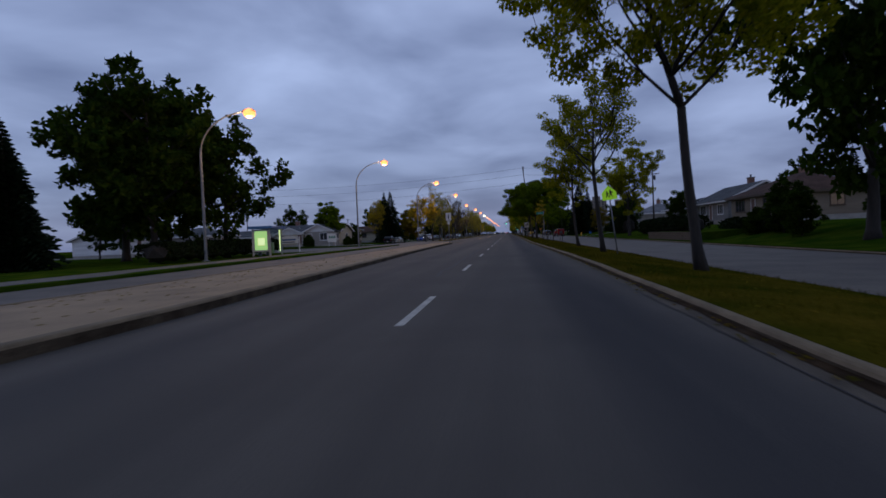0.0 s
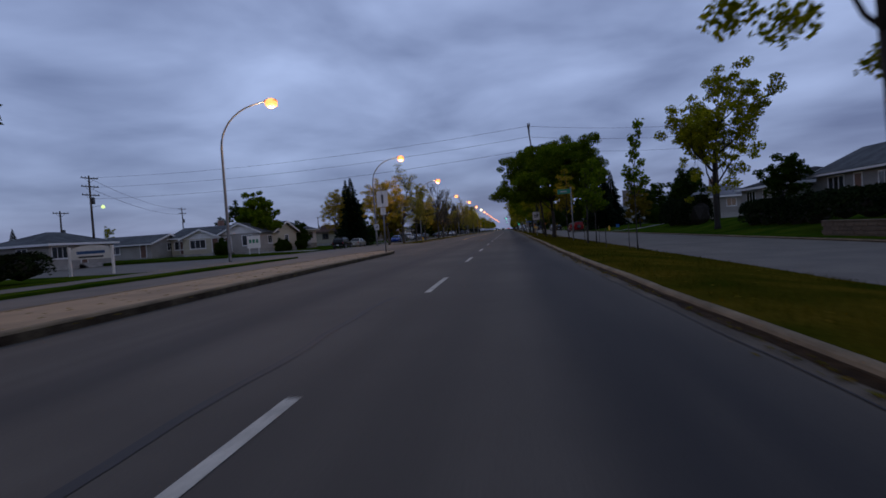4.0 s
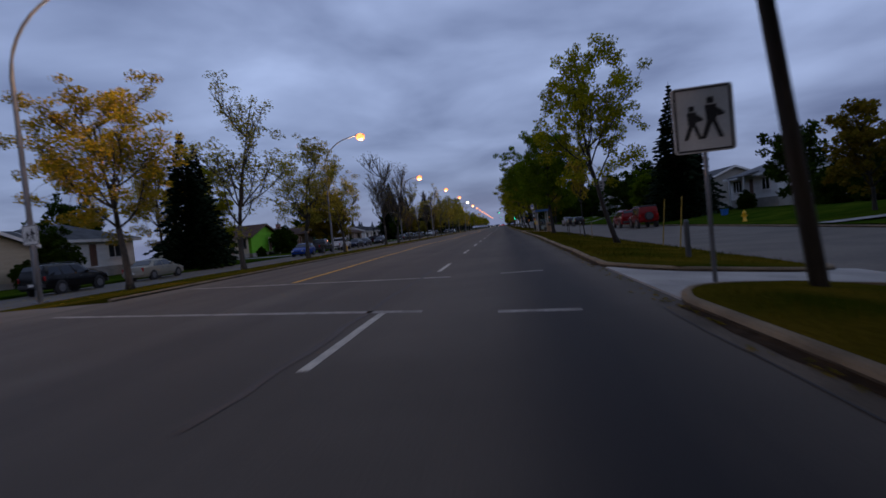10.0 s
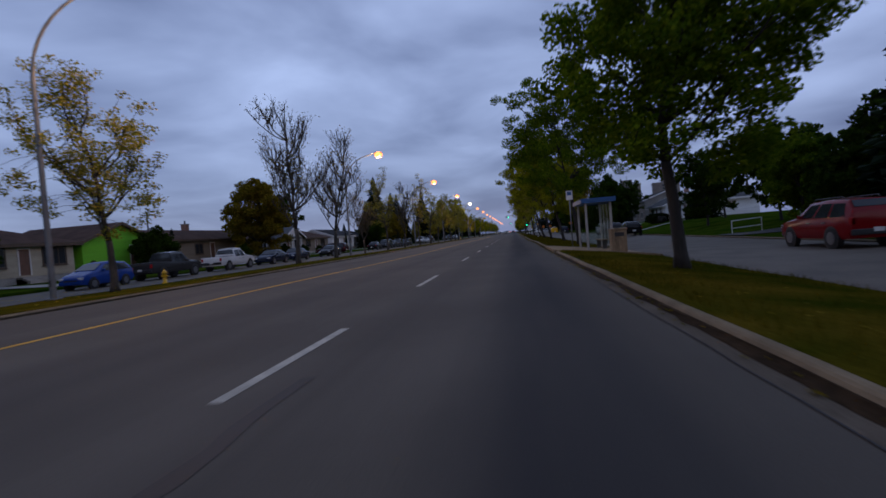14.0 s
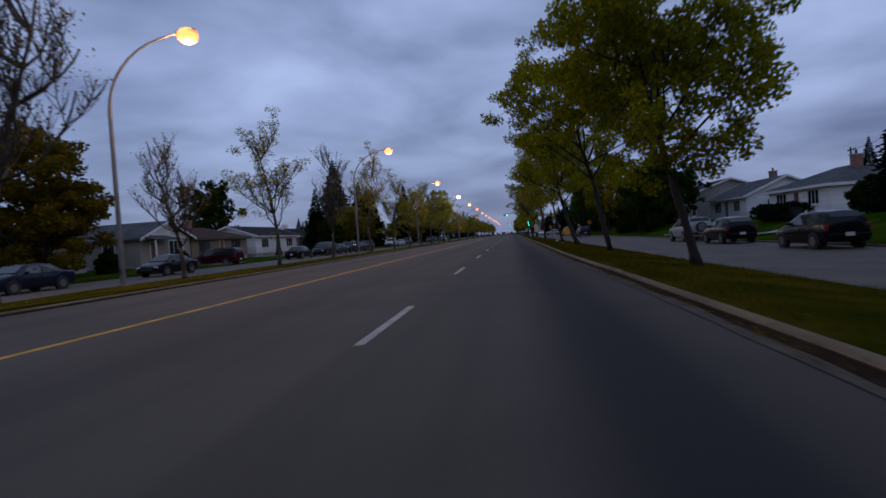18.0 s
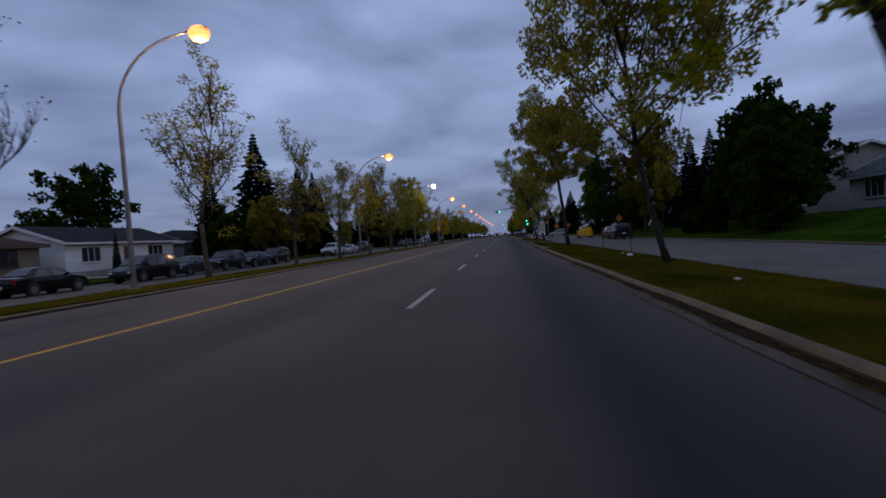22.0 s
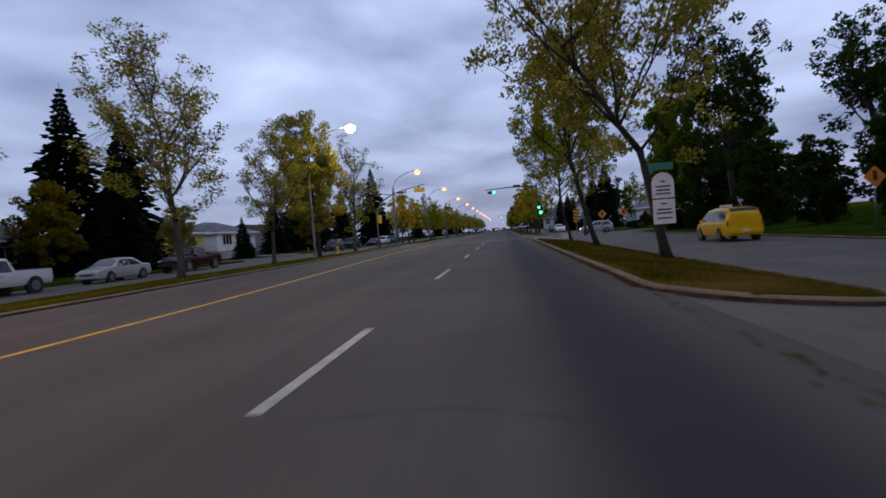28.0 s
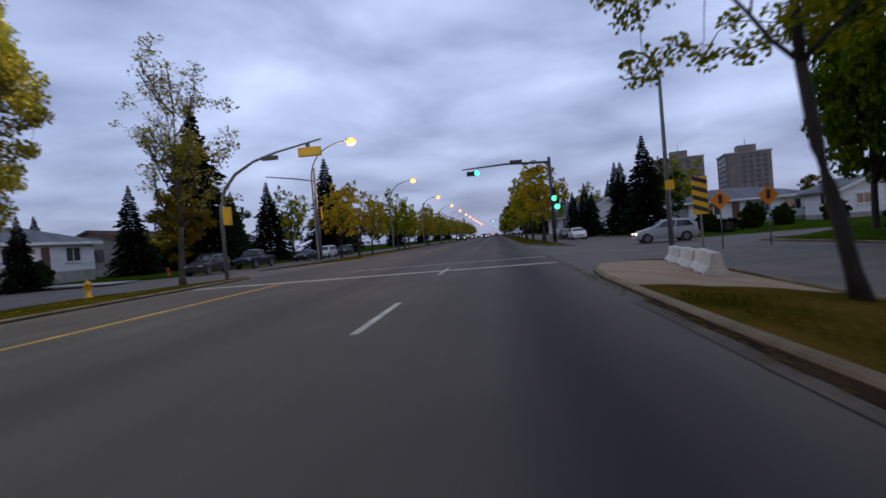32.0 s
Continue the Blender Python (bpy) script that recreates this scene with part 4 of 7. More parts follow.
T["sapling_gold"] = broadleaf(57, 5.8, 1.9, 0.95, "leaf_yellow", per=9, size=0.105, clump=0.5, limbs=9, trunk=0.045, up=0.22, bulk=16)
T["bushy"] = broadleaf(58, 8.0, 0.7, 2.9, "leaf_dark", per=26, size=0.42, clump=1.4, limbs=10, up=0.12, trunk=0.2, bulk=110, twigs=1)
T["bushy_green"] = broadleaf(59, 8.0, 1.2, 2.6, "leaf_green", per=65, size=0.26, clump=1.2, limbs=9, up=0.12, trunk=0.16, bulk=90, twigs=1)
T["lean_big"] = broadleaf(60, 10.6, 3.3, 3.9, "leaf_amber", per=52, size=0.14, clump=0.9, limbs=10, lean=-0.13, up=0.10, trunk=0.15, bulk=80, sway=-0.55)
T["bushy_brown"] = broadleaf(61, 8.0, 0.8, 3.0, "leaf_brown", per=95, size=0.2, clump=1.1, limbs=10, up=0.08, trunk=0.18, bulk=170, twigs=1)
T["thin"] = broadleaf(13, 8.5, 3.2, 3.2, "leaf_olive", per=20, size=0.2, clump=0.8, limbs=7, lean=-0.2, fill=0.8, bulk=15)
T["yellow"] = broadleaf(14, 9.5, 2.3, 3.3, "leaf_amber", per=120, size=0.13, clump=0.95, limbs=9, up=0.12, bulk=130)
T["pale"] = broadleaf(15, 10.0, 2.4, 2.9, "leaf_amber", "bark_pale", per=38, size=0.118, clump=0.85, limbs=10, twigs=5, up=0.17, trunk=0.14, bulk=60)
T["gold"] = broadleaf(25, 10.0, 3.0, 3.0, "leaf_yellow", "bark_pale", per=62, size=0.118, clump=0.85, limbs=10, twigs=5, up=0.16, trunk=0.14, bulk=80)
T["sparse"] = broadleaf(64, 10.0, 2.6, 2.8, "leaf_amber", "bark_pale", per=14, size=0.12, clump=0.8, limbs=11, twigs=8, up=0.2, trunk=0.12, bulk=20)
T["bare"] = broadleaf(16, 10.0, 2.2, 2.7, "leaf_brown", "bark_pale", per=1.2, size=0.10, clump=0.6, limbs=15, twigs=12, subs=5, up=0.26, trunk=0.12)
T["brown"] = broadleaf(17, 8.0, 1.9, 3.0, "leaf_brown", per=36, size=0.27, clump=1.05, limbs=9, bulk=60, twigs=1)
T["dark"] = broadleaf(18, 10.0, 1.8, 3.9, "leaf_dark", per=27, size=0.46, clump=1.45, limbs=10, bulk=60, twigs=1)
T["big"] = broadleaf(19, 10.5, 3.1, 5.4, "leaf_green", per=175, size=0.168, clump=1.2, limbs=10, trunk=0.2, subs=4, up=0.02, lean=-0.02, bulk=410, clear=4.5)
T["elm"] = broadleaf(29, 12.0, 2.4, 5.0, "leaf_dark", per=29, size=0.46, clump=1.55, limbs=11, trunk=0.3, subs=4, up=0.10, bulk=90, twigs=1)
T["tall_airy"] = broadleaf(65, 15.0, 4.0, 4.6, "leaf_dark", per=30, size=0.26, clump=1.1, limbs=13, trunk=0.26, subs=4, up=0.16, bulk=60, twigs=2, clear=3.0)
T["shrub"] = broadleaf(20, 2.5, 0.2, 1.2, "leaf_dark", per=40, size=0.17, clump=0.75, limbs=9, trunk=0.06, twigs=1, bulk=130)
T["sapling"] = broadleaf(21, 6.4, 2.6, 0.8, "leaf_green", per=7, size=0.18, clump=0.6, limbs=6, trunk=0.045, up=0.2)
T["poplar"] = broadleaf(23, 13.0, 2.6, 2.9, "leaf_olive", "bark_pale", per=30, size=0.22, clump=1.05, limbs=14, up=0.22, bulk=50)
T["far_gold"] = broadleaf(41, 9.5, 2.0, 3.6, "leaf_yellow", per=13, size=0.42, clump=1.2, limbs=8, twigs=1, bulk=35, subs=2)
T["far_olive"] = broadleaf(42, 9.5, 2.2, 3.8, "leaf_olive", per=13, size=0.42, clump=1.2, limbs=8, twigs=1, bulk=35, subs=2)
T["far_dark"] = broadleaf(43, 10.0, 1.8, 4.0, "leaf_dark", per=14, size=0.45, clump=1.3, limbs=8, twigs=1, bulk=35, subs=2)
T["spruce"] = conifer(31, 10.0, 3.3)
T["spruce2"] = conifer(32, 10.0, 2.8)
T["cedar"] = conifer(33, 10.0, 3.2)
LBL = {"tall_airy": "tall dark green garden tree with sky showing through its crown", "green": "green broadleaf street tree with a rounded crown", "olive": "olive-green street tree turning yellow", "olive2": "spreading olive and yellow street tree",
       "canopy": "high olive-green street tree with a broad canopy", "canopy_green": "high green street tree with a broad canopy", "round": "large rounded olive street tree turning yellow", "high": "high-crowned olive street tree on a bare trunk", "high_thin": "slender street tree with a sparse high crown", "lean": "leaning olive street tree with an airy crown", "lean_gold": "leaning street tree turning amber yellow", "lean_thick": "thick leaning trunk under a dense amber crown", "corner": "slender olive street tree with an open spreading crown", "sapling_gold": "narrow young tree with golden leaves", "bushy": "dense dark green tree leafy down to the ground", "bushy_green": "rounded green tree leafy almost to the ground", "bushy_brown": "broad rusty olive tree leafy down to the ground", "lean_big": "tall leaning tree with yellow-green leaves at the median tip", "high_slim": "slender olive-yellow street tree", "multi": "tall many-stemmed yellowing yard tree",
       "thin": "thin-crowned street tree with sparse olive leaves", "yellow": "small tree with golden autumn leaves", "pale": "tall tree with pale bark and sparse yellow leaves",
       "sparse": "pale-barked tree with a few last amber leaves", "bare": "nearly bare tree with fine grey branches", "brown": "low tree with rusty brown autumn leaves", "dark": "dense dark green garden tree", "big": "large spreading dark green tree",
       "shrub": "dark green rounded garden shrub", "sapling": "young staked tree with few leaves", "poplar": "tall narrow poplar with yellowing leaves",
       "spruce": "tall dark spruce with drooping boughs", "spruce2": "slender dark spruce beside the houses", "cedar": "broad dark garden conifer in a yard", "gold": "tall pale-barked tree with sparse golden leaves", "elm": "large dense dark green shade tree", "far_gold": "distant roadside tree with golden leaves", "far_olive": "distant roadside tree with olive leaves", "far_dark": "distant dark green roadside tree"}


def grow(kind, x, y, size=1.0, z=0.1, rz=None, wide=None, group=""):
    name = "spruce" if kind.startswith("spruce") else "conifer" if kind == "cedar" else "shrub" if kind == "shrub" else "young_tree" if kind.startswith("sapling") else "tree"
    return plant(name, T[kind], x, y, z, size, (x * 37 + y * 53) % 360 if rz is None else rz, LBL[kind], group, wide)


# ---- houses ----
def slab(bm, pts, thick):
    """A slab under the polygon pts, thick downwards."""
    top = [bm.verts.new(p) for p in pts]
    low = [bm.verts.new((p[0], p[1], p[2] - thick)) for p in pts]
    bm.faces.new(top)
    bm.faces.new(low[::-1])
    n = len(top)
    for i in range(n):
        bm.faces.new((top[i], low[i], low[(i + 1) % n], top[(i + 1) % n]))
    return bm


def window(parent, side, u, z0, w, h, depth, bars, mat):
    """A window on the wall; side f is the front, r and l the ends, where depth is the wall's distance from the middle."""
    turn = {"f": 0, "r": 90, "l": -90}[side]
    base = Matrix.Rotation(radians(turn), 4, "Z") @ Matrix.Translation((u, -depth, z0))
    fr = bmesh.new()
    t = 0.09
    outer = [(-w / 2 - t, -t), (w / 2 + t, -t), (w / 2 + t, h + t), (-w / 2 - t, h + t)]
    inner = [(-w / 2, 0), (w / 2, 0), (w / 2, h), (-w / 2, h)]
    ring = [[fr.verts.new((x, y, z)) for x, z in o] for o, y in ((outer, 0.02), (outer, -0.05), (inner, -0.05), (inner, 0.02))]
    for r0, r1 in zip(ring, ring[1:]):
        for k in range(4):
            fr.faces.new((r0[k], r0[(k + 1) % 4], r1[(k + 1) % 4], r1[k]))
    fr.transform(base)
    win = part("window", fr, mat, parent)
    for k in range(1, bars + 1):
        x = -w / 2 + w * k / (bars + 1)
        mb = boxes((x - 0.03, x + 0.03, -0.04, 0.02, 0, h))
        mb.transform(base)
        part("mullion", mb, mat, win)
    for k in range(bars + 1):
        pn = boxes((-w / 2 + w * k / (bars + 1) + 0.03, -w / 2 + w * (k + 1) / (bars + 1) - 0.03, -0.012, 0.0, 0.01, h - 0.01))
        pn.transform(base)
        part("pane", pn, M["house_glass"], win)
    sl = boxes((-w / 2 - 0.14, w / 2 + 0.14, -0.12, 0.0, -t - 0.06, -t))
    sl.transform(base)
    part("sill", sl, mat, win)
    return win


def house(x, y, rz, w, d, wall, roof, label, z=0.3, wh=2.7, rise=1.6, kind="gable", ridge="x", door=0.0, wins=((-3.5, 2.2, 1.3), (3.2, 1.6, 1.2)), sides=((0.5, 1.3, 1.1),), chimney=None, over=0.55, porch=False):
    """A bungalow; its front looks along its own -y."""
    ob = thing("house", x, y, z, rz, label, "house", "bungalows along the road")
    trim = M["trim_brown"] if roof is R_BROWN else M["white_paint"]
    W, D = w / 2, d / 2
    part("foundation", boxes((-W + 0.04, W - 0.04, -D + 0.04, D - 0.04, -0.8, 0.35)), M["concrete"], ob)
    b = bmesh.new()
    box(b, -W, W, -D, D, 0.3, wh + 0.3)
    zt = wh + 0.3
    if kind == "gable":
        if ridge == "x":
            for s in (-W, W):
                b.faces.new([b.verts.new(p) for p in ((s, -D, zt), (s, D, zt), (s, 0, zt + rise))])
        else:
            for s in (-D, D):
                b.faces.new([b.verts.new(p) for p in ((-W, s, zt), (W, s, zt), (0, s, zt + rise))])
    wl_ = part("wall", b, wall, ob)
    if kind == "gable" and ridge == "y":
        part("gable_panel", plates([(-W, zt - 0.1), (W, zt - 0.1), (0, zt + rise)], -D - 0.03, -D - 0.004), wall if roof is R_BROWN else M["white_paint"], ob, "boarded gable")
    b = bmesh.new()
    o, th = over, 0.16
    if kind == "gable":
        if ridge == "x":
            k = rise / D
            for s in (-1, 1):
                slab(b, [(-W - o, s * (D + o), zt - k * o + th), (W + o, s * (D + o), zt - k * o + th), (W + o, 0, zt + rise + th), (-W - o, 0, zt + rise + th)][::s], th)
        else:
            k = rise / W
            for s in (-1, 1):
                slab(b, [(s * (W + o), -D - o, zt - k * o + th), (s * (W + o), D + o, zt - k * o + th), (0, D + o, zt + rise + th), (0, -D - o, zt + rise + th)][::-s], th)
    else:
        k = rise / D
        r = max(0.4, W - D)
        e = zt - 0.25 + th
        A = [(-W - o, -D - o, e), (W + o, -D - o, e), (W + o, D + o, e), (-W - o, D + o, e)]
        R0, R1 = (-r, 0, zt + rise + th), (r, 0, zt + rise + th)
        slab(b, [A[0], A[1], R1, R0], th)
        slab(b, [A[2], A[3], R0, R1], th)
        slab(b, [A[1], A[2], R1], th)
        slab(b, [A[3], A[0], R0], th)
    bmesh.ops.recalc_face_normals(b, faces=b.faces[:])
    rf = part("roof", b, roof, ob)
    # fascia boards under the eaves, and white barge boards on gables
    if kind == "gable" and ridge == "x":
        for s in (-1, 1):
            for e in (-1, 1):
                bb = bmesh.new()
                k = rise / D
                slab(bb, [(s * (W + o + 0.01), e * (D + o), zt - k * o + th + 0.02), (s * (W + o + 0.05), e * (D + o), zt - k * o + th + 0.02), (s * (W + o + 0.05), 0, zt + rise + th + 0.02), (s * (W + o + 0.01), 0, zt + rise + th + 0.02)], 0.26)
                part("barge_board", bb, trim, rf)
        for e in (-1, 1):
            part("fascia", boxes((-W - o, W + o, e * (D + o + 0.02) - 0.02, e * (D + o + 0.02) + 0.02, zt - rise / D * o - 0.08, zt - rise / D * o + 0.1)), trim, rf)
    elif kind == "gable":
        for s in (-1, 1):
            for e in (-1, 1):
                bb = bmesh.new()
                k = rise / W
                slab(bb, [(e * (W + o), s * (D + o + 0.01), zt - k * o + th + 0.02), (e * (W + o), s * (D + o + 0.05), zt - k * o + th + 0.02), (0, s * (D + o + 0.05), zt + rise + th + 0.02), (0, s * (D + o + 0.01), zt + rise + th + 0.02)], 0.26)
                part("barge_board", bb, trim, rf)
    else:
        for e in (-1, 1):
            part("fascia", boxes((-W - o, W + o, e * (D + o + 0.02) - 0.02, e * (D + o + 0.02) + 0.02, zt - 0.36, zt - 0.1)), trim, rf)
            part("fascia", boxes((e * (W + o + 0.02) - 0.02, e * (W + o + 0.02) + 0.02, -D - o, D + o, zt - 0.36, zt - 0.1)), trim, rf)
    if chimney:
        cx, cy = chimney
        ch = part("chimney", boxes((cx - 0.4, cx + 0.4, cy - 0.35, cy + 0.35, zt + 0.2, zt + rise + 1.0)), M["brick_plain"], ob)
        part("chimney_cap", boxes((cx - 0.48, cx + 0.48, cy - 0.43, cy + 0.43, zt + rise + 1.0, zt + rise + 1.1)), M["concrete"], ch)
        part("flue", tubes([(cx, cy, zt + rise + 1.1), (cx, cy, zt + rise + 1.5)], [0.12, 0.12], 8), M["steel_dark"], ch)
    for u, ww, hh in wins:
        window(ob, "f", u, 1.15, ww, hh, D, 1 if ww < 1.8 else 2, trim)
    for u, ww, hh in sides:
        window(ob, "r", u, 1.3, ww, hh, W, 1, trim)
        window(ob, "l", u, 1.3, ww, hh, W, 1, trim)
    dr = part("door", boxes((door - 0.45, door + 0.45, -D - 0.03, -D + 0.02, 0.42, 2.45)), M["door_brown"], ob)
    part("door_frame", boxes((door - 0.55, door - 0.45, -D - 0.05, -D + 0.02, 0.4, 2.55), (door + 0.45, door + 0.55, -D - 0.05, -D + 0.02, 0.4, 2.55), (door - 0.45, door + 0.45, -D - 0.05, -D + 0.02, 2.45, 2.55)), M["white_paint"], ob)
    part("handle", tubes([(door + 0.34, -D - 0.08, 1.35), (door + 0.34, -D - 0.03, 1.35)], [0.03, 0.03], 8), M["steel"], dr)
    for k in range(3):
        part("step", boxes((door - 0.8, door + 0.8, -D - 1.2 + 0.3 * k, -D, -0.3, 0.0 + 0.14 * k)), M["concrete"], ob)
    if porch:
        part("porch_roof", slab(bmesh.new(), [(door - 2.0, -D - 1.8, zt - 0.15), (door + 2.0, -D - 1.8, zt - 0.15), (door + 2.0, -D, zt + 0.25), (door - 2.0, -D, zt + 0.25)], 0.14), roof, ob)
        for s in (-1.8, 1.8):
            part("porch_post", boxes((door + s - 0.06, door + s + 0.06, -D - 1.7, -D - 1.58, -0.3, zt - 0.26)), M["white_paint"], ob)
    return ob


M["brick_plain"] = material("brick_plain", (0.22, 0.12, 0.09), vary=0.25, scale=5, fine=30, bump=0.3)
M["trim_brown"] = material("trim_brown", (0.075, 0.05, 0.032), rough=0.6, vary=0.15, scale=2, bump=0.05)
M["door_brown"] = material("door_brown", (0.12, 0.06, 0.04), rough=0.5, vary=0.15, scale=2, bump=0.1)
WHITE, CREAM, TAN, GREEN = wallmat("wall_white", (0.70, 0.71, 0.72)), wallmat("wall_cream", (0.40, 0.36, 0.27)), wallmat("wall_tan", (0.19, 0.155, 0.115)), wallmat("wall_green", (0.16, 0.50, 0.02))
GREY, YEL, STUCCO = wallmat("wall_grey", (0.20, 0.20, 0.20)), wallmat("wall_yellow", (0.52, 0.42, 0.16)), wallmat("wall_stucco", (0.27, 0.255, 0.235), False)
R_GREY, R_BROWN, R_DARK, R_PALE = roofmat("roof_grey", (0.085, 0.09, 0.095)), roofmat("roof_brown", (0.070, 0.042, 0.032)), roofmat("roof_dark", (0.03, 0.03, 0.033)), roofmat("roof_pale", (0.16, 0.165, 0.175))

# west side; the fronts look east, local +x runs north
house(-45.0, 115.5, 0, 17, 9, CREAM, R_GREY, "cream bungalow with a long grey roof and cross gables", 0.0, ridge="x", rise=1.5, chimney=(-3, 1), door=-6.5, wins=((-7.2, 1.4, 1.2),), over=0.5)
house(-39.6, 109.6, 0, 6.0, 5.4, STUCCO, R_GREY, "grey stucco wing with a white gable facing the side street", 0.0, ridge="y", rise=1.35, door=-2.0, wins=((1.0, 1.5, 1.4),), over=0.45)
house(-46.2, 109.8, 0, 6.0, 4.6, CREAM, R_GREY, "cream wing with a lower white gable and a low wall", 0.0, ridge="y", rise=1.2, wh=2.35, door=2.2, wins=((-0.6, 2.4, 1.2),), over=0.45)
house(-58.5, 110.5, 0, 9.5, 8, STUCCO, R_GREY, "low grey garage wing with a long sloping roof", -0.1, ridge="x", rise=1.2, wh=2.2, door=3.5, wins=((-1.5, 2.2, 1.0),))
house(-41.5, 120.5, 0, 6.5, 5, WHITE, R_GREY, "white garage with a grey gable roof", 0.1, ridge="y", rise=1.3, door=1.8, wins=((-1.2, 1.4, 1.1),))
house(-42.0, 128.0, 90, 11, 8, WHITE, R_GREY, "white bungalow with a grey roof behind garden trees", 0.5, rise=1.5, kind="hip", wins=((-3, 2.0, 1.2), (2.8, 1.6, 1.2)))
house(-57.0, 93.0, 90, 10, 8, STUCCO, R_GREY, "pale low house with a grey roof behind the grass", -0.1, rise=1.3, kind="hip")
house(-64.0, 80.0, 90, 9, 8, WHITE, R_GREY, "white low garage with a grey roof", -0.1, rise=1.3, wh=2.4)
house(-42.0, 153.3, 90, 9.5, 8, CREAM, R_BROWN, "cream bungalow with a brown hipped roof", 0.15, kind="hip", rise=1.3, wins=((-2.6, 2.0, 1.4), (2.8, 2.2, 1.4)))
house(-42.5, 163.5, 90, 9.0, 9, GREEN, R_BROWN, "bright lime green bungalow with a dark brown gable", 0.15, ridge="y", rise=1.6, wins=(), door=1.9)
house(-43.5, 182.0, 90, 26, 8, TAN, R_BROWN, "long tan bungalow with a low brown roof", 0.15, rise=1.3, wins=((-9, 2.2, 1.3), (-3, 1.6, 1.2), (8, 2.4, 1.3)), chimney=(2, 1))
house(-42.0, 204.5, 90, 8.5, 8, STUCCO, R_GREY, "grey stucco bungalow with a pale gable and a bay window", -0.05, ridge="y", rise=1.7, wins=((1.6, 2.4, 1.5),), door=-2.2, porch=True)
house(-42.5, 216.5, 90, 13.5, 8, TAN, R_BROWN, "tan brick bungalow with a brown roof", 0.0, rise=1.3, kind="hip", wins=((-4, 2.2, 1.3), (3.6, 2.2, 1.3)), chimney=(-1, 0))
house(-42.5, 233.0, 90, 15, 8.5, WHITE, R_DARK, "white bungalow with a dark grey gable roof", 0.1, rise=1.5, wins=((-4.6, 2.2, 1.3), (4.4, 2.4, 1.3)))
house(-43.5, 251.0, 90, 13, 8, GREY, R_DARK, "grey bungalow half hidden behind trees", 0.1, rise=1.4, kind="hip")
house(-43.5, 268.0, 90, 13, 8, STUCCO, R_GREY, "pale stucco bungalow behind spruces", 0.2, rise=1.4)
house(-42.5, 291.5, 90, 12, 8, YEL, R_GREY, "yellow sided bungalow with a grey hipped roof", 0.6, rise=1.4, kind="hip", wins=((-3.4, 2.0, 1.2), (3.2, 1.6, 1.2)))
house(-42.5, 306.0, 90, 11, 8, WHITE, R_PALE, "white bungalow with a pale grey roof", 0.6, rise=1.4, kind="hip", wins=((-2.8, 2.4, 1.3), (3.0, 1.6, 1.2)))
house(-44.0, 325.0, 90, 14, 8, STUCCO, R_BROWN, "pale bungalow with a brown gable roof", 0.4, rise=1.5)
house(-44.0, 345.0, 90, 13, 8, CREAM, R_GREY, "cream bungalow beyond the crossing", 0.4, rise=1.5)

# east side; the fronts look west, local +x runs south
house(32.5, 65.5, -90, 12, 10, TAN, R_BROWN, "tan bungalow with a broad brown roof above a hedge", 1.2, rise=2.0, kind="hip", wins=((-3.4, 2.4, 1.3), (3.4, 2.0, 1.3)), chimney=(-3, 2))
house(33.0, 81.0, -90, 12, 9, GREY, R_GREY, "grey stucco bungalow with a long grey gable roof", 1.2, rise=2.1, ridge="x", wins=((-3, 2.2, 1.3), (3.4, 1.8, 1.2)), chimney=(0, 1))
house(33.0, 97.0, -90, 12, 9, STUCCO, R_DARK, "low stucco bungalow with a dark roof", 1.0, rise=1.4, kind="hip")
house(33.5, 125.5, -90, 11, 10, STUCCO, R_PALE, "grey bungalow with a pale hipped roof and chimney", 1.0, rise=2.0, kind="hip", chimney=(-2.0, 0.5), wins=((-3, 2.2, 1.3), (3.2, 1.8, 1.3)), porch=True)
house(32.0, 145.5, -90, 11, 9, WHITE, R_PALE, "white bungalow with a pale blue-grey hipped roof", 0.9, rise=1.6, kind="hip", porch=True)
house(32.0, 166.0, -90, 11, 9, STUCCO, R_GREY, "grey stucco bungalow with a gable end", 1.0, rise=1.9)
house(33.0, 208.5, -90, 11.5, 9, WHITE, R_GREY, "pale stucco bungalow with a grey roof", 0.7, rise=1.6, kind="hip", chimney=(2, 0), wins=((-3, 2.0, 1.3), (3, 1.8, 1.3)))
house(33.0, 226.0, -90, 12, 9, WHITE, R_GREY, "white bungalow with a grey gable roof", 0.7, rise=2.0, wins=((-3, 2.2, 1.3), (3.2, 1.8, 1.3)), chimney=(1, 1), sides=((-1.5, 1.2, 1.0), (2.0, 1.2, 1.0)))
house(33.5, 243.5, -90, 12, 9, STUCCO, R_DARK, "dark-roofed house deep behind garden trees", 0.6, rise=1.6, wh=4.6)
house(34.0, 262.0, -90, 12, 9, wallmat("wall_dark", (0.07, 0.06, 0.05)), R_DARK, "dark gabled house behind garden trees", 0.6, rise=2.0, wh=3.4)
house(30.5, 337.0, 0, 14, 9, WHITE, R_PALE, "long pale bungalow with a low grey roof beyond the cross street", 0.0, rise=1.3, kind="hip", over=0.8, wins=((-4.5, 2.4, 1.3), (1.6, 1.8, 1.2), (5, 2.0, 1.2)), door=-1.5)
house(35.0, 321.0, 0, 5.5, 6, WHITE, R_PALE, "small white garage with a pale gable roof", 0.0, rise=1.1, wh=2.3, ridge="y", door=1.6, wins=((-0.8, 1.2, 0.9),))
house(54.0, 345.0, 0, 14, 9, WHITE, R_GREY, "white house with a grey roof beyond the cross street", 0.0, rise=1.5)
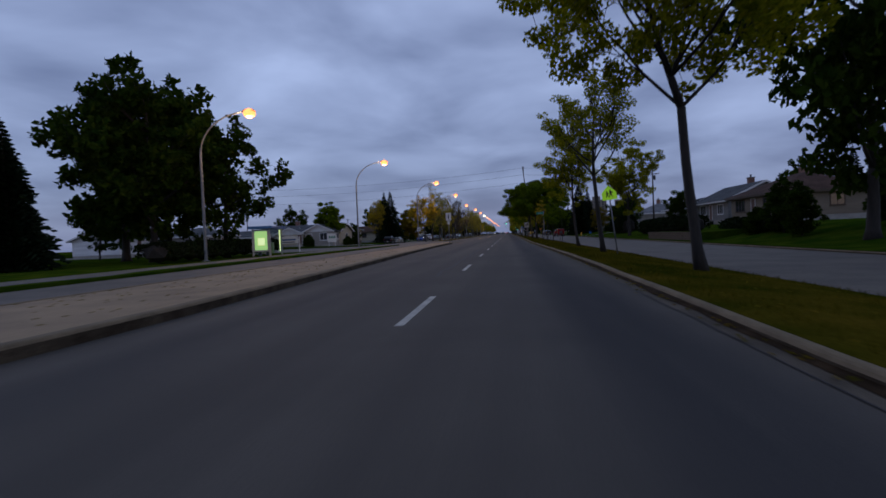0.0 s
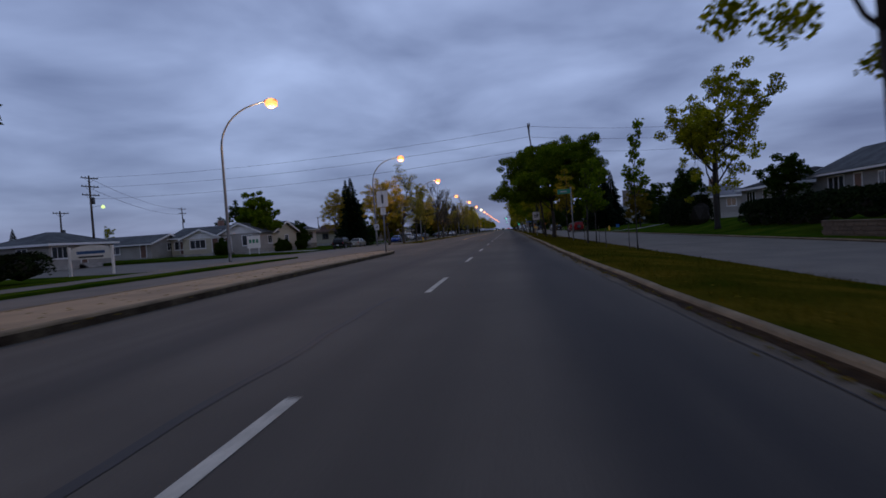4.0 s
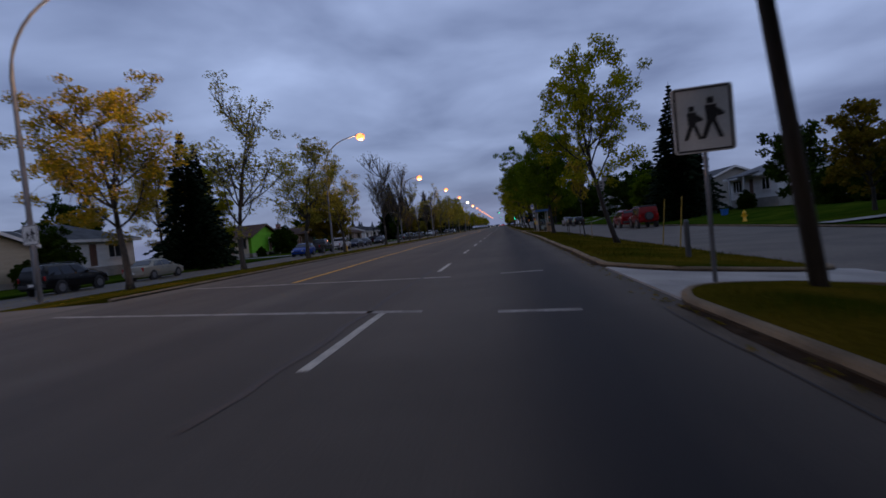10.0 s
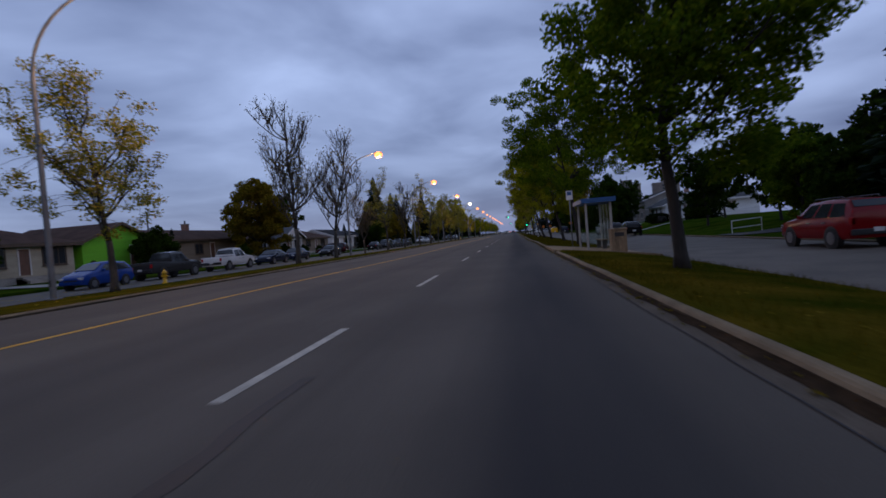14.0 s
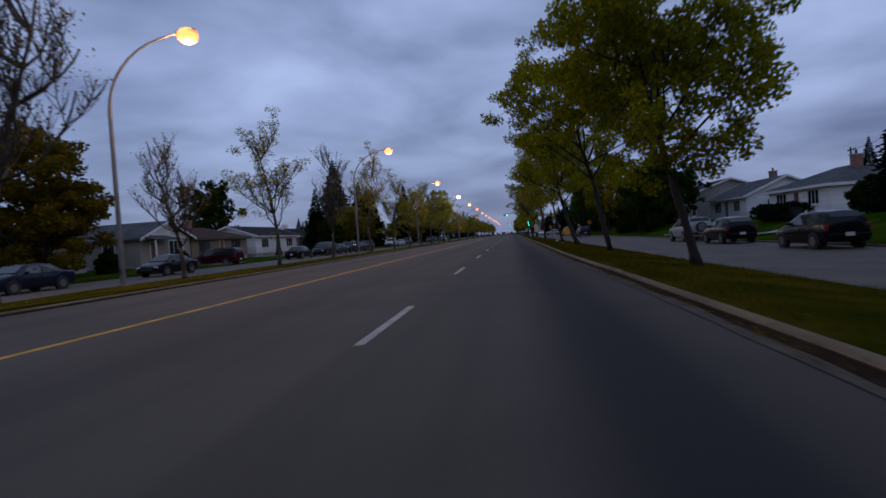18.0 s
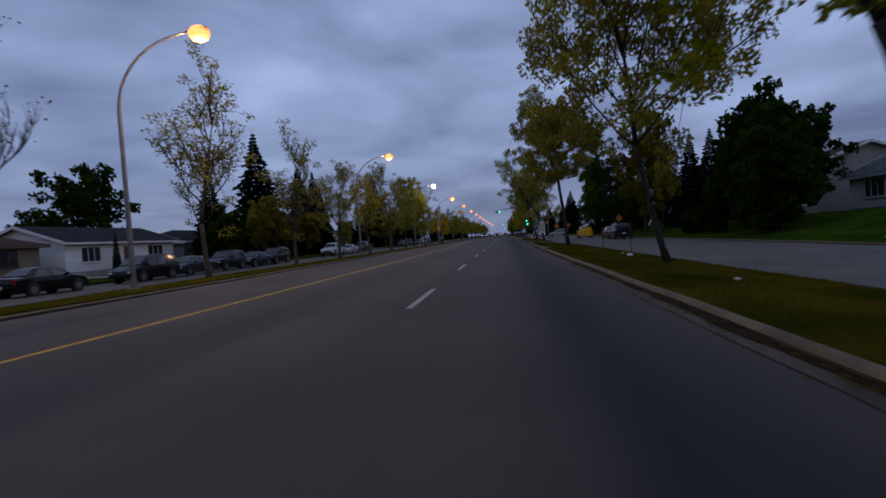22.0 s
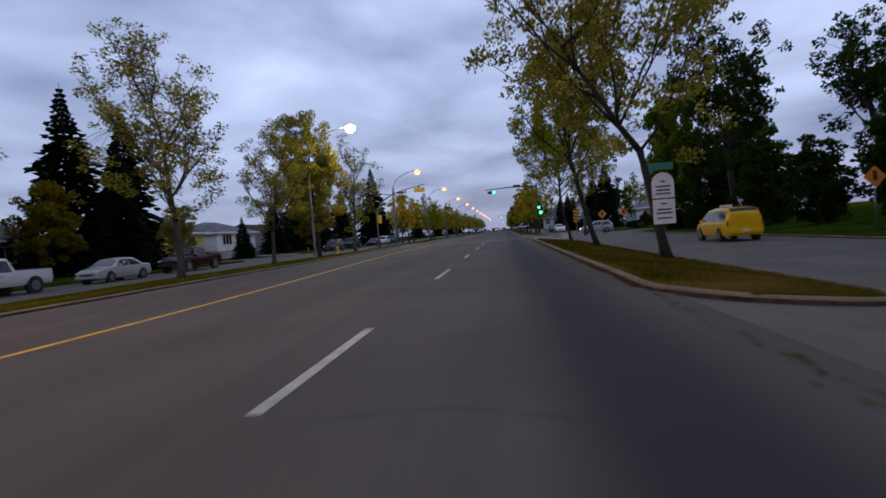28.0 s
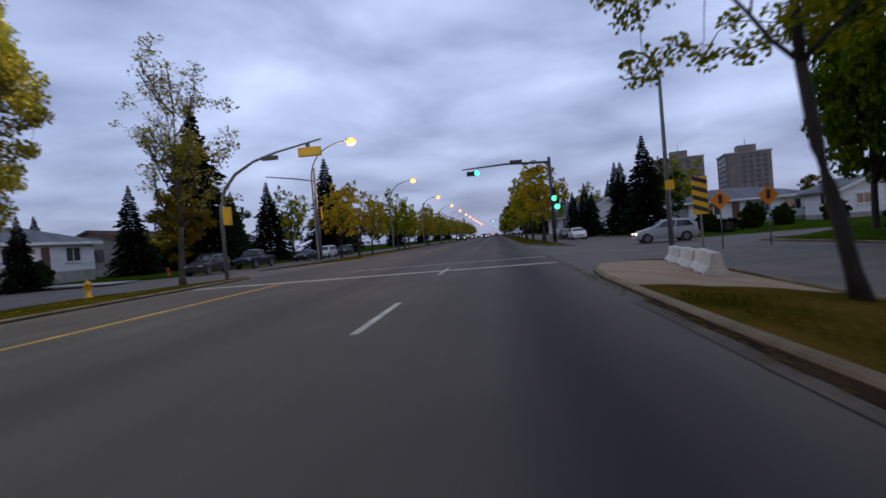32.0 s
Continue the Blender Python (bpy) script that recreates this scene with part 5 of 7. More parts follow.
house(14.5, 352.0, -70, 12, 8, WHITE, R_GREY, "white bungalow with a steep gable beyond spruces", 0.0, rise=2.0)


# ---- vehicles ----
def loft(bm, rings):
    vs = [[bm.verts.new(p) for p in r] for r in rings]
    n = len(vs[0])
    for a, c in zip(vs, vs[1:]):
        for k in range(n):
            bm.faces.new((a[k], a[(k + 1) % n], c[(k + 1) % n], c[k]))
    bm.faces.new(vs[0][::-1])
    bm.faces.new(vs[-1])
    bmesh.ops.recalc_face_normals(bm, faces=bm.faces[:])
    return bm


# stations from tail to nose: y, half width, bottom, belt, top, half top
CARS = {
    "sedan": dict(L=4.6, st=[(-2.3, .70, .38, .72, .80, .60), (-2.22, .82, .26, .86, .96, .72), (-1.55, .88, .24, .92, 1.00, .74), (-0.95, .89, .24, .93, 1.40, .58), (-0.2, .89, .24, .92, 1.45, .60), (0.45, .89, .24, .92, 1.40, .58), (1.15, .88, .24, .90, .97, .74), (1.9, .85, .25, .78, .84, .70), (2.2, .78, .28, .66, .72, .62), (2.3, .66, .36, .56, .62, .52)], rear=(2, 3), front=(5, 6), side=(3, 5), wheels=(-1.35, 1.4), r=.32),
    "hatch": dict(L=4.0, st=[(-2.0, .72, .40, .82, 1.05, .58), (-1.92, .82, .28, .92, 1.18, .62), (-1.55, .86, .26, .96, 1.46, .58), (-0.6, .86, .25, .95, 1.53, .60), (0.2, .86, .25, .94, 1.48, .58), (1.05, .85, .25, .92, 1.00, .72), (1.65, .82, .26, .80, .86, .66), (1.92, .76, .30, .66, .72, .58), (2.0, .64, .38, .56, .62, .5)], rear=(1, 2), front=(4, 5), side=(2, 4), wheels=(-1.2, 1.25), r=.31),
    "suv": dict(L=4.6, st=[(-2.3, .78, .45, .95, 1.2, .66), (-2.24, .86, .34, 1.02, 1.34, .68), (-2.0, .90, .32, 1.05, 1.64, .64), (-0.8, .91, .32, 1.04, 1.70, .66), (0.25, .91, .32, 1.03, 1.65, .64), (1.0, .90, .32, 1.02, 1.10, .76), (1.85, .88, .33, .94, 1.02, .72), (2.2, .82, .36, .80, .86, .66), (2.3, .72, .44, .70, .74, .58)], rear=(1, 2), front=(4, 5), side=(2, 4), wheels=(-1.35, 1.4), r=.36),
    "van": dict(L=4.9, st=[(-2.45, .80, .40, .95, 1.3, .68), (-2.38, .90, .30, 1.0, 1.5, .70), (-2.2, .94, .28, 1.02, 1.70, .68), (-0.6, .95, .28, 1.02, 1.76, .70), (0.65, .95, .28, 1.0, 1.68, .68), (1.55, .93, .28, .98, 1.06, .78), (2.1, .89, .30, .88, .94, .72), (2.4, .82, .34, .70, .76, .64), (2.45, .7, .42, .6, .66, .56)], rear=(1, 2), front=(4, 5), side=(2, 4), wheels=(-1.45, 1.5), r=.34),
    "jeep": dict(L=4.0, st=[(-1.95, .76, .58, 1.15, 1.45, .68), (-1.9, .82, .50, 1.15, 1.76, .70), (-1.7, .83, .48, 1.15, 1.82, .72), (-0.4, .83, .48, 1.15, 1.84, .72), (0.25, .83, .48, 1.13, 1.80, .70), (0.5, .80, .48, 1.12, 1.18, .66), (1.5, .72, .50, 1.05, 1.10, .60), (1.85, .68, .55, .95, 1.0, .56), (1.95, .62, .60, .85, .90, .50)], rear=(1, 2), front=(4, 5), side=(2, 4), wheels=(-1.2, 1.25), r=.40),
    "pickup": dict(L=5.7, st=[(-2.85, .90, .55, .98, 1.10, .88), (-2.8, .95, .45, 1.05, 1.18, .92), (-0.75, .96, .44, 1.06, 1.19, .92), (-0.62, .96, .44, 1.10, 1.80, .68), (0.2, .96, .44, 1.10, 1.88, .70), (0.75, .96, .44, 1.10, 1.82, .68), (1.3, .95, .44, 1.12, 1.20, .82), (2.4, .93, .46, 1.06, 1.12, .80), (2.75, .88, .50, .92, .98, .76), (2.85, .78, .55, .82, .88, .66)], rear=(2, 3), front=(5, 6), side=(3, 5), wheels=(-1.75, 1.8), r=.40),
}


def car(kind, x, y, z, rz, colour, label, lit=False):
    c = CARS[kind]
    name = {"sedan": "car", "hatch": "car", "suv": "car", "jeep": "car", "van": "minivan", "pickup": "pickup_truck"}[kind]
    ob = thing(name, x, y, z, rz, label, "pickup truck" if kind == "pickup" else "car", "cars parked along the service roads")
    st = c["st"]
    rings = []
    for yy, hw, zb, belt, top, ht in st:
        half = [(hw * .90, zb), (hw * .99, zb + .14), (hw, (zb + belt) / 2 + .05), (hw * .975, belt), (ht + (hw * .975 - ht) * .12, top - (top - belt) * .12), (ht - .05, top - .012), (ht * .4, top + .012)]
        rings.append([(a, yy, b) for a, b in half] + [(-a, yy, b) for a, b in half[::-1]])
    body = part("body", loft(bmesh.new(), rings), colour, ob, smooth=False)
    for p in body.data.polygons:
        p.use_smooth = True
    body.data.set_sharp_from_angle(angle=radians(32))

    def at(i, k):
        yy, hw, zb, belt, top, ht = st[i]
        return yy, ht * k, top
    for nm, (i, j), off in (("rear_window", c["rear"], (0, -.02, .02)), ("windshield", c["front"], (0, .02, .02))):
        a, b = st[i], st[j]
        lo, hi = (a, b) if a[4] < b[4] else (b, a)
        f0, f1 = (.12, .86) if kind != "pickup" or nm != "rear_window" else (.28, .86)
        q = []
        for f, s in ((f0, -1), (f0, 1), (f1, 1), (f1, -1)):
            yy = lo[0] + (hi[0] - lo[0]) * f
            zz = lo[4] + (hi[4] - lo[4]) * f
            ww = (lo[5] + (hi[5] - lo[5]) * f) * .93
            q.append((s * ww + off[0], yy + off[1], zz + off[2]))
        bm = bmesh.new()
        v = [bm.verts.new(p) for p in q]
        w = [bm.verts.new((p[0], p[1] - off[1] * 1.2, p[2] - off[2] * 1.2)) for p in q]
        bm.faces.new(v)
        for k in range(4):
            bm.faces.new((v[k], w[k], w[(k + 1) % 4], v[(k + 1) % 4]))
        bmesh.ops.recalc_face_normals(bm, faces=bm.faces[:])
        part(nm, bm, M["car_glass"], ob)
    i, j = c["side"]
    y0, y1 = st[i][0], st[j][0]
    ext0, ext1 = (st[c["rear"][0]][0] - y0) * .55 if kind != "pickup" else -0.02, (st[c["front"][1]][0] - y1) * .62
    n = 2 if kind in ("pickup", "hatch") else 3 if kind in ("suv", "van") else 2

    def section(yy):
        for a, b in zip(st, st[1:]):
            if a[0] <= yy <= b[0]:
                t = (yy - a[0]) / (b[0] - a[0])
                return [a[k] + (b[k] - a[k]) * t for k in range(6)]
        return st[-1]
    lo0, lo1, hi0, hi1 = y0 + ext0, y1 + ext1, y0 + 0.06, y1 - 0.05
    for s in (-1, 1):
        for k in range(n):
            q = []
            for low, f in ((True, k / n), (True, (k + 1) / n), (False, (k + 1) / n), (False, k / n)):
                f = f + (0.022 if f == k / n else -0.022)
                yy = (lo0 + (lo1 - lo0) * f) if low else (hi0 + (hi1 - hi0) * f)
                _, hw, zb, belt, top, ht = section(yy)
                g = .07 if low else .80
                if low:
                    belt = section((y0 + y1) / 2)[3]
                    top = max(top, belt + .05)
                xx = hw * .975 + (ht - hw * .975) * g + .012
                q.append((s * xx, yy, belt + (top - belt) * g if not low else belt + .035))
            bm = bmesh.new()
            v = [bm.verts.new(p) for p in q]
            w = [bm.verts.new((p[0] - s * .03, p[1], p[2])) for p in q]
            bm.faces.new(v)
            for m in range(4):
                bm.faces.new((v[m], w[m], w[(m + 1) % 4], v[(m + 1) % 4]))
            bmesh.ops.recalc_face_normals(bm, faces=bm.faces[:])
            part("side_window", bm, M["car_glass"], ob)
        hw = st[len(st) // 2][1]
        belt = section((y0 + y1) / 2)[3]
        part("mirror", boxes((s * (hw + .02) - .09, s * (hw + .02) + .09, y1 + ext1 - .25, y1 + ext1 - .13, belt + .02, belt + .15), bevel=.02), colour, ob)
        for yy in ((y0 + y1) / 2 - .05, y1 - .2):
            part("door_handle", boxes((s * (hw + .004) - .012, s * (hw + .004) + .012, yy - .09, yy + .09, belt - .16, belt - .13)), M["steel_dark"], ob)
    R = c["r"]
    for yy in c["wheels"]:
        hw = section(yy)[1]
        for s in (-1, 1):
            # black disc paints the shade of a wheel well on the uncut body
            part("wheel_arch", tubes([(s * (hw * .8), yy, R), (s * (hw + .006), yy, R)], [R * 1.17, R * 1.17], 20), M["black"], ob)
            wl_ = part("wheel", tubes([(s * (hw - .16), yy, R), (s * (hw - .13), yy, R), (s * (hw + .015), yy, R), (s * (hw + .03), yy, R)], [R * .93, R, R, R * .92], 20), M["tyre"], ob)
            rim = bmesh.new()
            tube(rim, [(s * (hw + .0), yy, R), (s * (hw + .036), yy, R)], [R * .66, R * .62], 16)
            for k in range(5):
                a = 6.28319 * k / 5
                q = (yy + R * .42 * math.cos(a), R + R * .42 * math.sin(a))
                box(rim, s * (hw + .038) - .004, s * (hw + .038) + .004, q[0] - .035, q[0] + .035, q[1] - .035, q[1] + .035)
            part("rim", rim, M["rim"], wl_)
    a, b = st[0], st[-1]
    for s in (-1, 1):
        hw = st[1][1]
        part("taillight", boxes((s * hw * .86 - .09, s * hw * .86 + .09, st[1][0] - .06, st[1][0] + .16, st[1][3] - .22, st[1][3] + .04), bevel=.02), M["red_glow"] if lit == "tail" else M["lens_red"], ob)
        hw = st[-2][1]
        part("headlight", boxes((s * hw * .80 - .14, s * hw * .80 + .14, st[-2][0] - .2, st[-2][0] + .075, st[-2][3] - .08, st[-2][3] + .04), bevel=.02), M["white_glow"] if lit is True else M["lens_clear"], ob)
    part("rear_bumper", boxes((-st[1][1] * .93, st[1][1] * .93, a[0] - .06, a[0] + .12, a[2] + .0, a[2] + .20), bevel=.03), M["black"] if kind in ("suv", "pickup") else colour, ob)
    part("front_bumper", boxes((-st[-2][1] * .93, st[-2][1] * .93, b[0] - .14, b[0] + .06, b[2] - .06, b[2] + .12), bevel=.03), M["black"] if kind in ("suv", "pickup") else colour, ob)
    part("grille", boxes((-.42, .42, b[0] - .03, b[0] + .02, b[2] + .12, b[3] + .02)), M["black"], ob)
    part("number_plate", boxes((-.16, .16, a[0] - .07, a[0] - .055, a[2] + .1, a[2] + .24)), M["sign_white"], ob)
    if kind == "pickup":
        part("cargo_bed", boxes((-.78, .78, -2.7, -.85, 1.0, 1.215)), M["black"], ob)
    if kind in ("suv", "van"):
        for s in (-1, 1):
            part("roof_rail", tubes([(s * .55, -1.6, 1.70), (s * .55, -1.5, 1.76), (s * .55, .1, 1.74), (s * .55, .2, 1.68)], [.018] * 4, 6), M["steel_dark"], ob)
    if kind == "jeep":
        part("soft_top", boxes((-.72, .72, -1.78, .2, 1.80, 1.90), bevel=.04), M["black"], ob)
        for s in (-1, 1):
            part("fender", boxes((s * .80 - .10, s * .80 + .10, .82, 1.72, .80, .88), bevel=.03), M["black"], ob)
    if "spare wheel" in label or kind == "jeep":
        sp = part("spare_wheel", tubes([(0, a[0] - .02, .98), (0, a[0] - .06, .98), (0, a[0] - .2, .98), (0, a[0] - .23, .98)], [.30, .36, .36, .30], 18), M["tyre"], ob)
        part("wheel_cover", tubes([(0, a[0] - .225, .98), (0, a[0] - .25, .98)], [.27, .24], 16), M["rim"] if kind != "jeep" else M["steel_dark"], sp)
    return ob


P_BLUE, P_NAVY, P_BLACK, P_WHITE = paint("paint_blue", (0.012, 0.045, 0.24)), paint("paint_navy", (0.008, 0.012, 0.03)), paint("paint_black", (0.006, 0.006, 0.007)), paint("paint_white", (0.62, 0.62, 0.62))
P_SILVER, P_GREY, P_RED, P_MAROON = paint("paint_silver", (0.36, 0.37, 0.38)), paint("paint_grey", (0.032, 0.033, 0.035)), paint("paint_red", (0.165, 0.004, 0.006)), paint("paint_maroon", (0.028, 0.004, 0.008))
P_YELLOW, P_BEIGE = paint("paint_yellow", (0.72, 0.42, 0.01)), paint("paint_beige", (0.27, 0.25, 0.20))
WZ = -0.38
for kind, x, y, rz, col, lab, *rest in [
    ("suv", -25.5, 111.0, 0, P_BLACK, "black sport utility car at the corner of the lane"), ("sedan", -25.3, 118.5, 0, P_BEIGE, "beige sedan parked on the service road"),
    ("hatch", -24.5, 145.0, 180, P_BLUE, "bright blue hatchback parked beside the verge"), ("pickup", -24.6, 151.6, 0, P_GREY, "dark grey pickup truck parked on the service road"),
    ("pickup", -24.6, 160.0, 0, P_WHITE, "white pickup truck with a crew cab"), ("sedan", -24.5, 168.0, 180, P_NAVY, "dark blue sedan parked beside the verge"),
    ("sedan", -24.7, 174.3, 180, P_NAVY, "dark navy sedan parked by the kerb"), ("sedan", -24.5, 185.3, 180, P_BLACK, "black sedan parked nose-on beside the verge"),
    ("van", -29.5, 200.0, 90, P_MAROON, "maroon minivan standing on a driveway"), ("sedan", -24.6, 208.9, 0, P_BLACK, "black sedan parked on the service road"),
    ("van", -24.6, 217.0, 180, P_BLACK, "black minivan parked on the service road"), ("sedan", -24.5, 221.9, 180, P_GREY, "dark grey sedan parked on the service road"),
    ("suv", -24.6, 227.2, 180, P_BLACK, "black sport utility car parked by the verge"), ("sedan", -24.5, 232.2, 180, P_NAVY, "dark sedan with shiny windows parked by the verge"),
    ("suv", -24.6, 237.0, 180, P_BLACK, "black crossover parked by the verge"), ("pickup", -24.4, 255.6, 180, P_WHITE, "white pickup truck with a dark grille"),
    ("sedan", -24.6, 264.2, 180, P_SILVER, "silver sedan parked behind a white truck"), ("pickup", -24.7, 272.5, 180, P_MAROON, "dark maroon pickup truck parked on the service road"),
    ("suv", -24.6, 307.0, 180, P_GREY, "grey crossover parked past the side street"), ("pickup", -24.7, 316.0, 180, P_NAVY, "dark blue pickup truck parked past the side street"),
    ("sedan", -24.5, 330.0, 180, P_BLACK, "black sedan parked under yellow trees"), ("van", -24.5, 338.0, 180, P_WHITE, "white minivan parked under yellow trees"), ("suv", -24.5, 347.0, 180, P_GREY, "grey crossover under yellow trees"),
]:
    car(kind, x, y, WZ, rz, col, lab)
for kind, x, y, rz, col, lab in [
    ("jeep", 12.0, 131.2, 0, P_RED, "dark red boxy off-road car on the service road"), ("suv", 12.0, 137.8, 0, P_RED, "red crossover parked on the service road"),
    ("hatch", 12.4, 174.6, 0, P_BLACK, "rounded black hatchback parked on the service road"),
    ("suv", 12.6, 191.3, 0, P_SILVER, "silver sport utility car with a spare wheel cover"), ("hatch", 12.5, 184.2, 0, P_BLACK, "black hatchback parked behind a silver car"),
    ("suv", 11.8, 242.5, 0, P_NAVY, "dark blue crossover parked on the service road"), ("sedan", 12.4, 249.6, 0, P_RED, "red sedan parked on the service road"),
    ("sedan", 9.5, 330.0, 180, P_WHITE, "white sedan beyond the cross street"), ("sedan", 9.3, 338.0, 180, P_BLACK, "black sedan beyond the cross street"),
]:
    car(kind, x, y, -0.43, rz, col, lab)
taxi = car("van", 11.0, 262.2, -0.43, 0, P_YELLOW, "bright yellow taxi minivan parked on the service road")
taxi.scale = (0.94, 0.84, 0.94)
part("roof_light", boxes((-.3, .3, -.1, .12, 1.77, 1.9), bevel=.03), M["sign_white"], taxi, "small white taxi light")
car("hatch", 11.2, 302.0, -0.43, 84, P_SILVER, "silver crossover standing on the cross street", True)
car("sedan", -4.2, 430.0, 0.0, 180, P_GREY, "oncoming car standing far off with lit headlights", True)
car("suv", -8.6, 392.0, 0.0, 180, P_BLACK, "dark car far off with lit headlights", True)
car("van", -4.3, 520.0, 0.0, 180, P_WHITE, "pale van far off with lit headlights", True)
for x, y, kind, col in ((-8.4, 455.0, "sedan", P_NAVY), (-4.2, 575.0, "suv", P_BLACK), (-8.5, 600.0, "van", P_SILVER), (-4.4, 660.0, "sedan", P_WHITE), (-8.4, 690.0, "suv", P_GREY)):
    car(kind, x, y, 0.0, 180, col, "far oncoming car with lit headlights on the road", True)
for x, y, kind, col in ((-0.3, 470.0, "sedan", P_GREY), (-4.0, 545.0, "suv", P_BLACK), (-0.4, 610.0, "van", P_GREY), (-4.1, 640.0, "sedan", P_WHITE)):
    car(kind, x, y, 0.0, 0, col, "far car with glowing red tail lights on the road", "tail")


# ---- trees in place ----
MEDIAN_ROW = [("canopy", 4.3, 15.0, 1.0, 1.0), ("high_thin", 4.1, 27.8, 0.93, 1.05), ("high_slim", 4.5, 40.0, 1.0, 1.0), ("sapling", 5.0, 56.5, 0.9, 0.7), ("sapling", 4.15, 64.6, 0.8, 0.95), ("sapling", 4.9, 66.4, 0.74, 0.9), ("sapling_gold", 4.3, 75.5, 1.0, 1.15), ("big", 3.9, 84.6, 0.86, 1.03),
              ("lean", 4.4, 105.2, 0.9, 0.85), ("sapling_gold", 4.9, 117.2, 1.15, 0.95), ("green", 4.1, 129.5, 0.9, 1.0), ("canopy_green", 4.55, 152.6, 1.0, 1.0), ("round", 4.8, 166.2, 1.0, 1.0), ("olive2", 4.45, 177.2, 1.0, 1.04), ("lean", 4.4, 189.2, 1.08, 1.32), ("lean_gold", 4.35, 200.0, 1.05, 1.0), ("lean_thick", 4.3, 224.3, 1.0, 0.86), ("lean_big", 4.35, 249.62, 1.0, 1.0), ("lean", 4.2, 260.0, 1.2, 1.1), ("corner", 4.4, 271.8, 1.0, 1.0)]
for i, (kind, x, y, s, w) in enumerate(MEDIAN_ROW):
    grow(kind, x, y, s, z=med(x), rz=0 if kind == "lean_big" else (0, 20, -25, 12, -12)[i % 5], wide=w, group="trees on the east median")
VERGE_ROW = [("gold", 104.8, 0.95), ("sparse", 115.2, 1.15), ("pale", 126.5, 1.02), ("pale", 137.0, 0.95), ("bare", 156.5, 1.32), ("bare", 165.5, 1.25), ("bare", 175.5, 0.75), ("sparse", 186.5, 1.05), ("bare", 198.0, 1.05),
             ("sparse", 211.5, 1.2), ("sparse", 224.0, 1.05), ("pale", 235.0, 0.95), ("pale", 246.7, 0.95), ("pale", 259.0, 1.25), ("pale", 270.0, 1.0), ("yellow", 279.5, 1.34), ("sparse", 291.0, 1.2)]
for kind, y, s in VERGE_ROW:
    grow(kind, -16.8, y, s, z=-0.22, wide=s * (0.85 if y == 279.5 else 1.15 if y > 180 and kind in ("bare", "pale", "sparse") else 1.35 if kind in ("bare", "pale") else 1.3), group="trees on the west verge")
for k in range(32):
    y = 318 + 11.5 * k
    grow(("far_gold", "far_olive", "far_olive", "far_gold", "far_dark")[k % 5], 4.6 + 0.4 * ((k * 5) % 3), y, 0.85 + 0.25 * ((k * 7) % 5) / 5, z=-0.2, group="trees on the east median")
    grow(("far_gold", "far_gold", "far_olive", "far_gold", "far_olive")[(k * 3) % 5], -17.5 - (k % 3), y + 4, 0.85 + 0.3 * ((k * 3) % 5) / 5, z=-0.28, group="trees on the west verge")
    grow(("far_dark", "spruce", "far_olive")[k % 3], -36 - 5 * (k % 2), y + 14, 1.0 + 0.15 * (k % 3), z=-0.25)
    grow(("far_dark", "far_olive", "spruce2")[k % 3], 20 + 6 * (k % 2), y + 14, 0.95 + 0.12 * (k % 3), z=lawn_east(20 + 6 * (k % 2), min(y + 14, 690)) - 0.1)
WEST = [("elm", -33, 46, 1.38), ("elm", -40.5, 52, 1.55), ("elm", -29.8, 53, 1.12), ("elm", -34.5, 50.5, 1.42), ("spruce", -37.5, 36, 1.15), ("spruce", -42, 40.5, 1.2), ("dark", -52, 62, 0.8), ("dark", -45, 58, 0.7), ("dark", -40, 38, 0.6),
        ("elm", -66, 157, 0.95), ("poplar", -72, 120, 0.5), ("shrub", -40.5, 103, 1.0), ("shrub", -33.5, 107, 0.8), ("shrub", -35, 112, 0.75), ("shrub", -35, 118, 0.8), ("bushy_green", -38.2, 111.0, 1.25), ("bushy", -36.5, 122.5, 0.6), ("brown", -47, 133, 0.8),
        ("spruce", -29.2, 129.5, 1.3), ("gold", -33.0, 131.0, 1.1), ("spruce2", -32.5, 137, 1.35), ("poplar", -33, 141.5, 0.95), ("shrub", -36, 146, 1.0), ("dark", -36, 147, 0.5), ("shrub", -36, 158, 0.6), ("shrub", -35.6, 165.6, 1.75),
        ("spruce", -41, 176, 0.5), ("shrub", -33, 178, 0.9), ("shrub", -33, 190, 0.8),
        ("dark", -60, 246, 0.9), ("shrub", -35.5, 203, 0.7), ("shrub", -35.5, 210, 0.6), ("dark", -33, 243, 0.6), ("bushy", -33.5, 257.5, 0.85),
        ("spruce", -38, 262, 2.0), ("brown", -28.5, 247, 1.0), ("spruce2", -36, 245, 1.2), ("yellow", -34, 254, 0.95), ("dark", -37, 250, 0.8), ("spruce", -36.2, 274.3, 1.62), ("spruce2", -33, 276, 1.2), ("brown", -33, 268, 0.9), ("spruce2", -36, 281, 1.6), ("yellow", -30, 279, 0.6),
        ("spruce", -34, 299, 0.55), ("shrub", -34.5, 286, 0.7), ("shrub", -34.5, 301, 0.8), ("spruce", -35.4, 324.7, 2.0), ("cedar", -37, 315, 0.95), ("spruce", -33.5, 340, 1.2), ("spruce", -34.1, 370, 2.0), ("brown", -28.5, 310, 1.0), ("dark", -50, 345, 0.9),
        ("spruce2", -60, 300, 0.9), ("spruce2", -64, 304, 1.0), ("spruce", -62, 330, 0.9), ("spruce2", -55, 285, 0.8), ("spruce2", -70, 100, 0.6), ("dark", -68, 262, 1.75)]
for kind, x, y, s in WEST:
    grow(kind, x, y, s, z=-0.25)
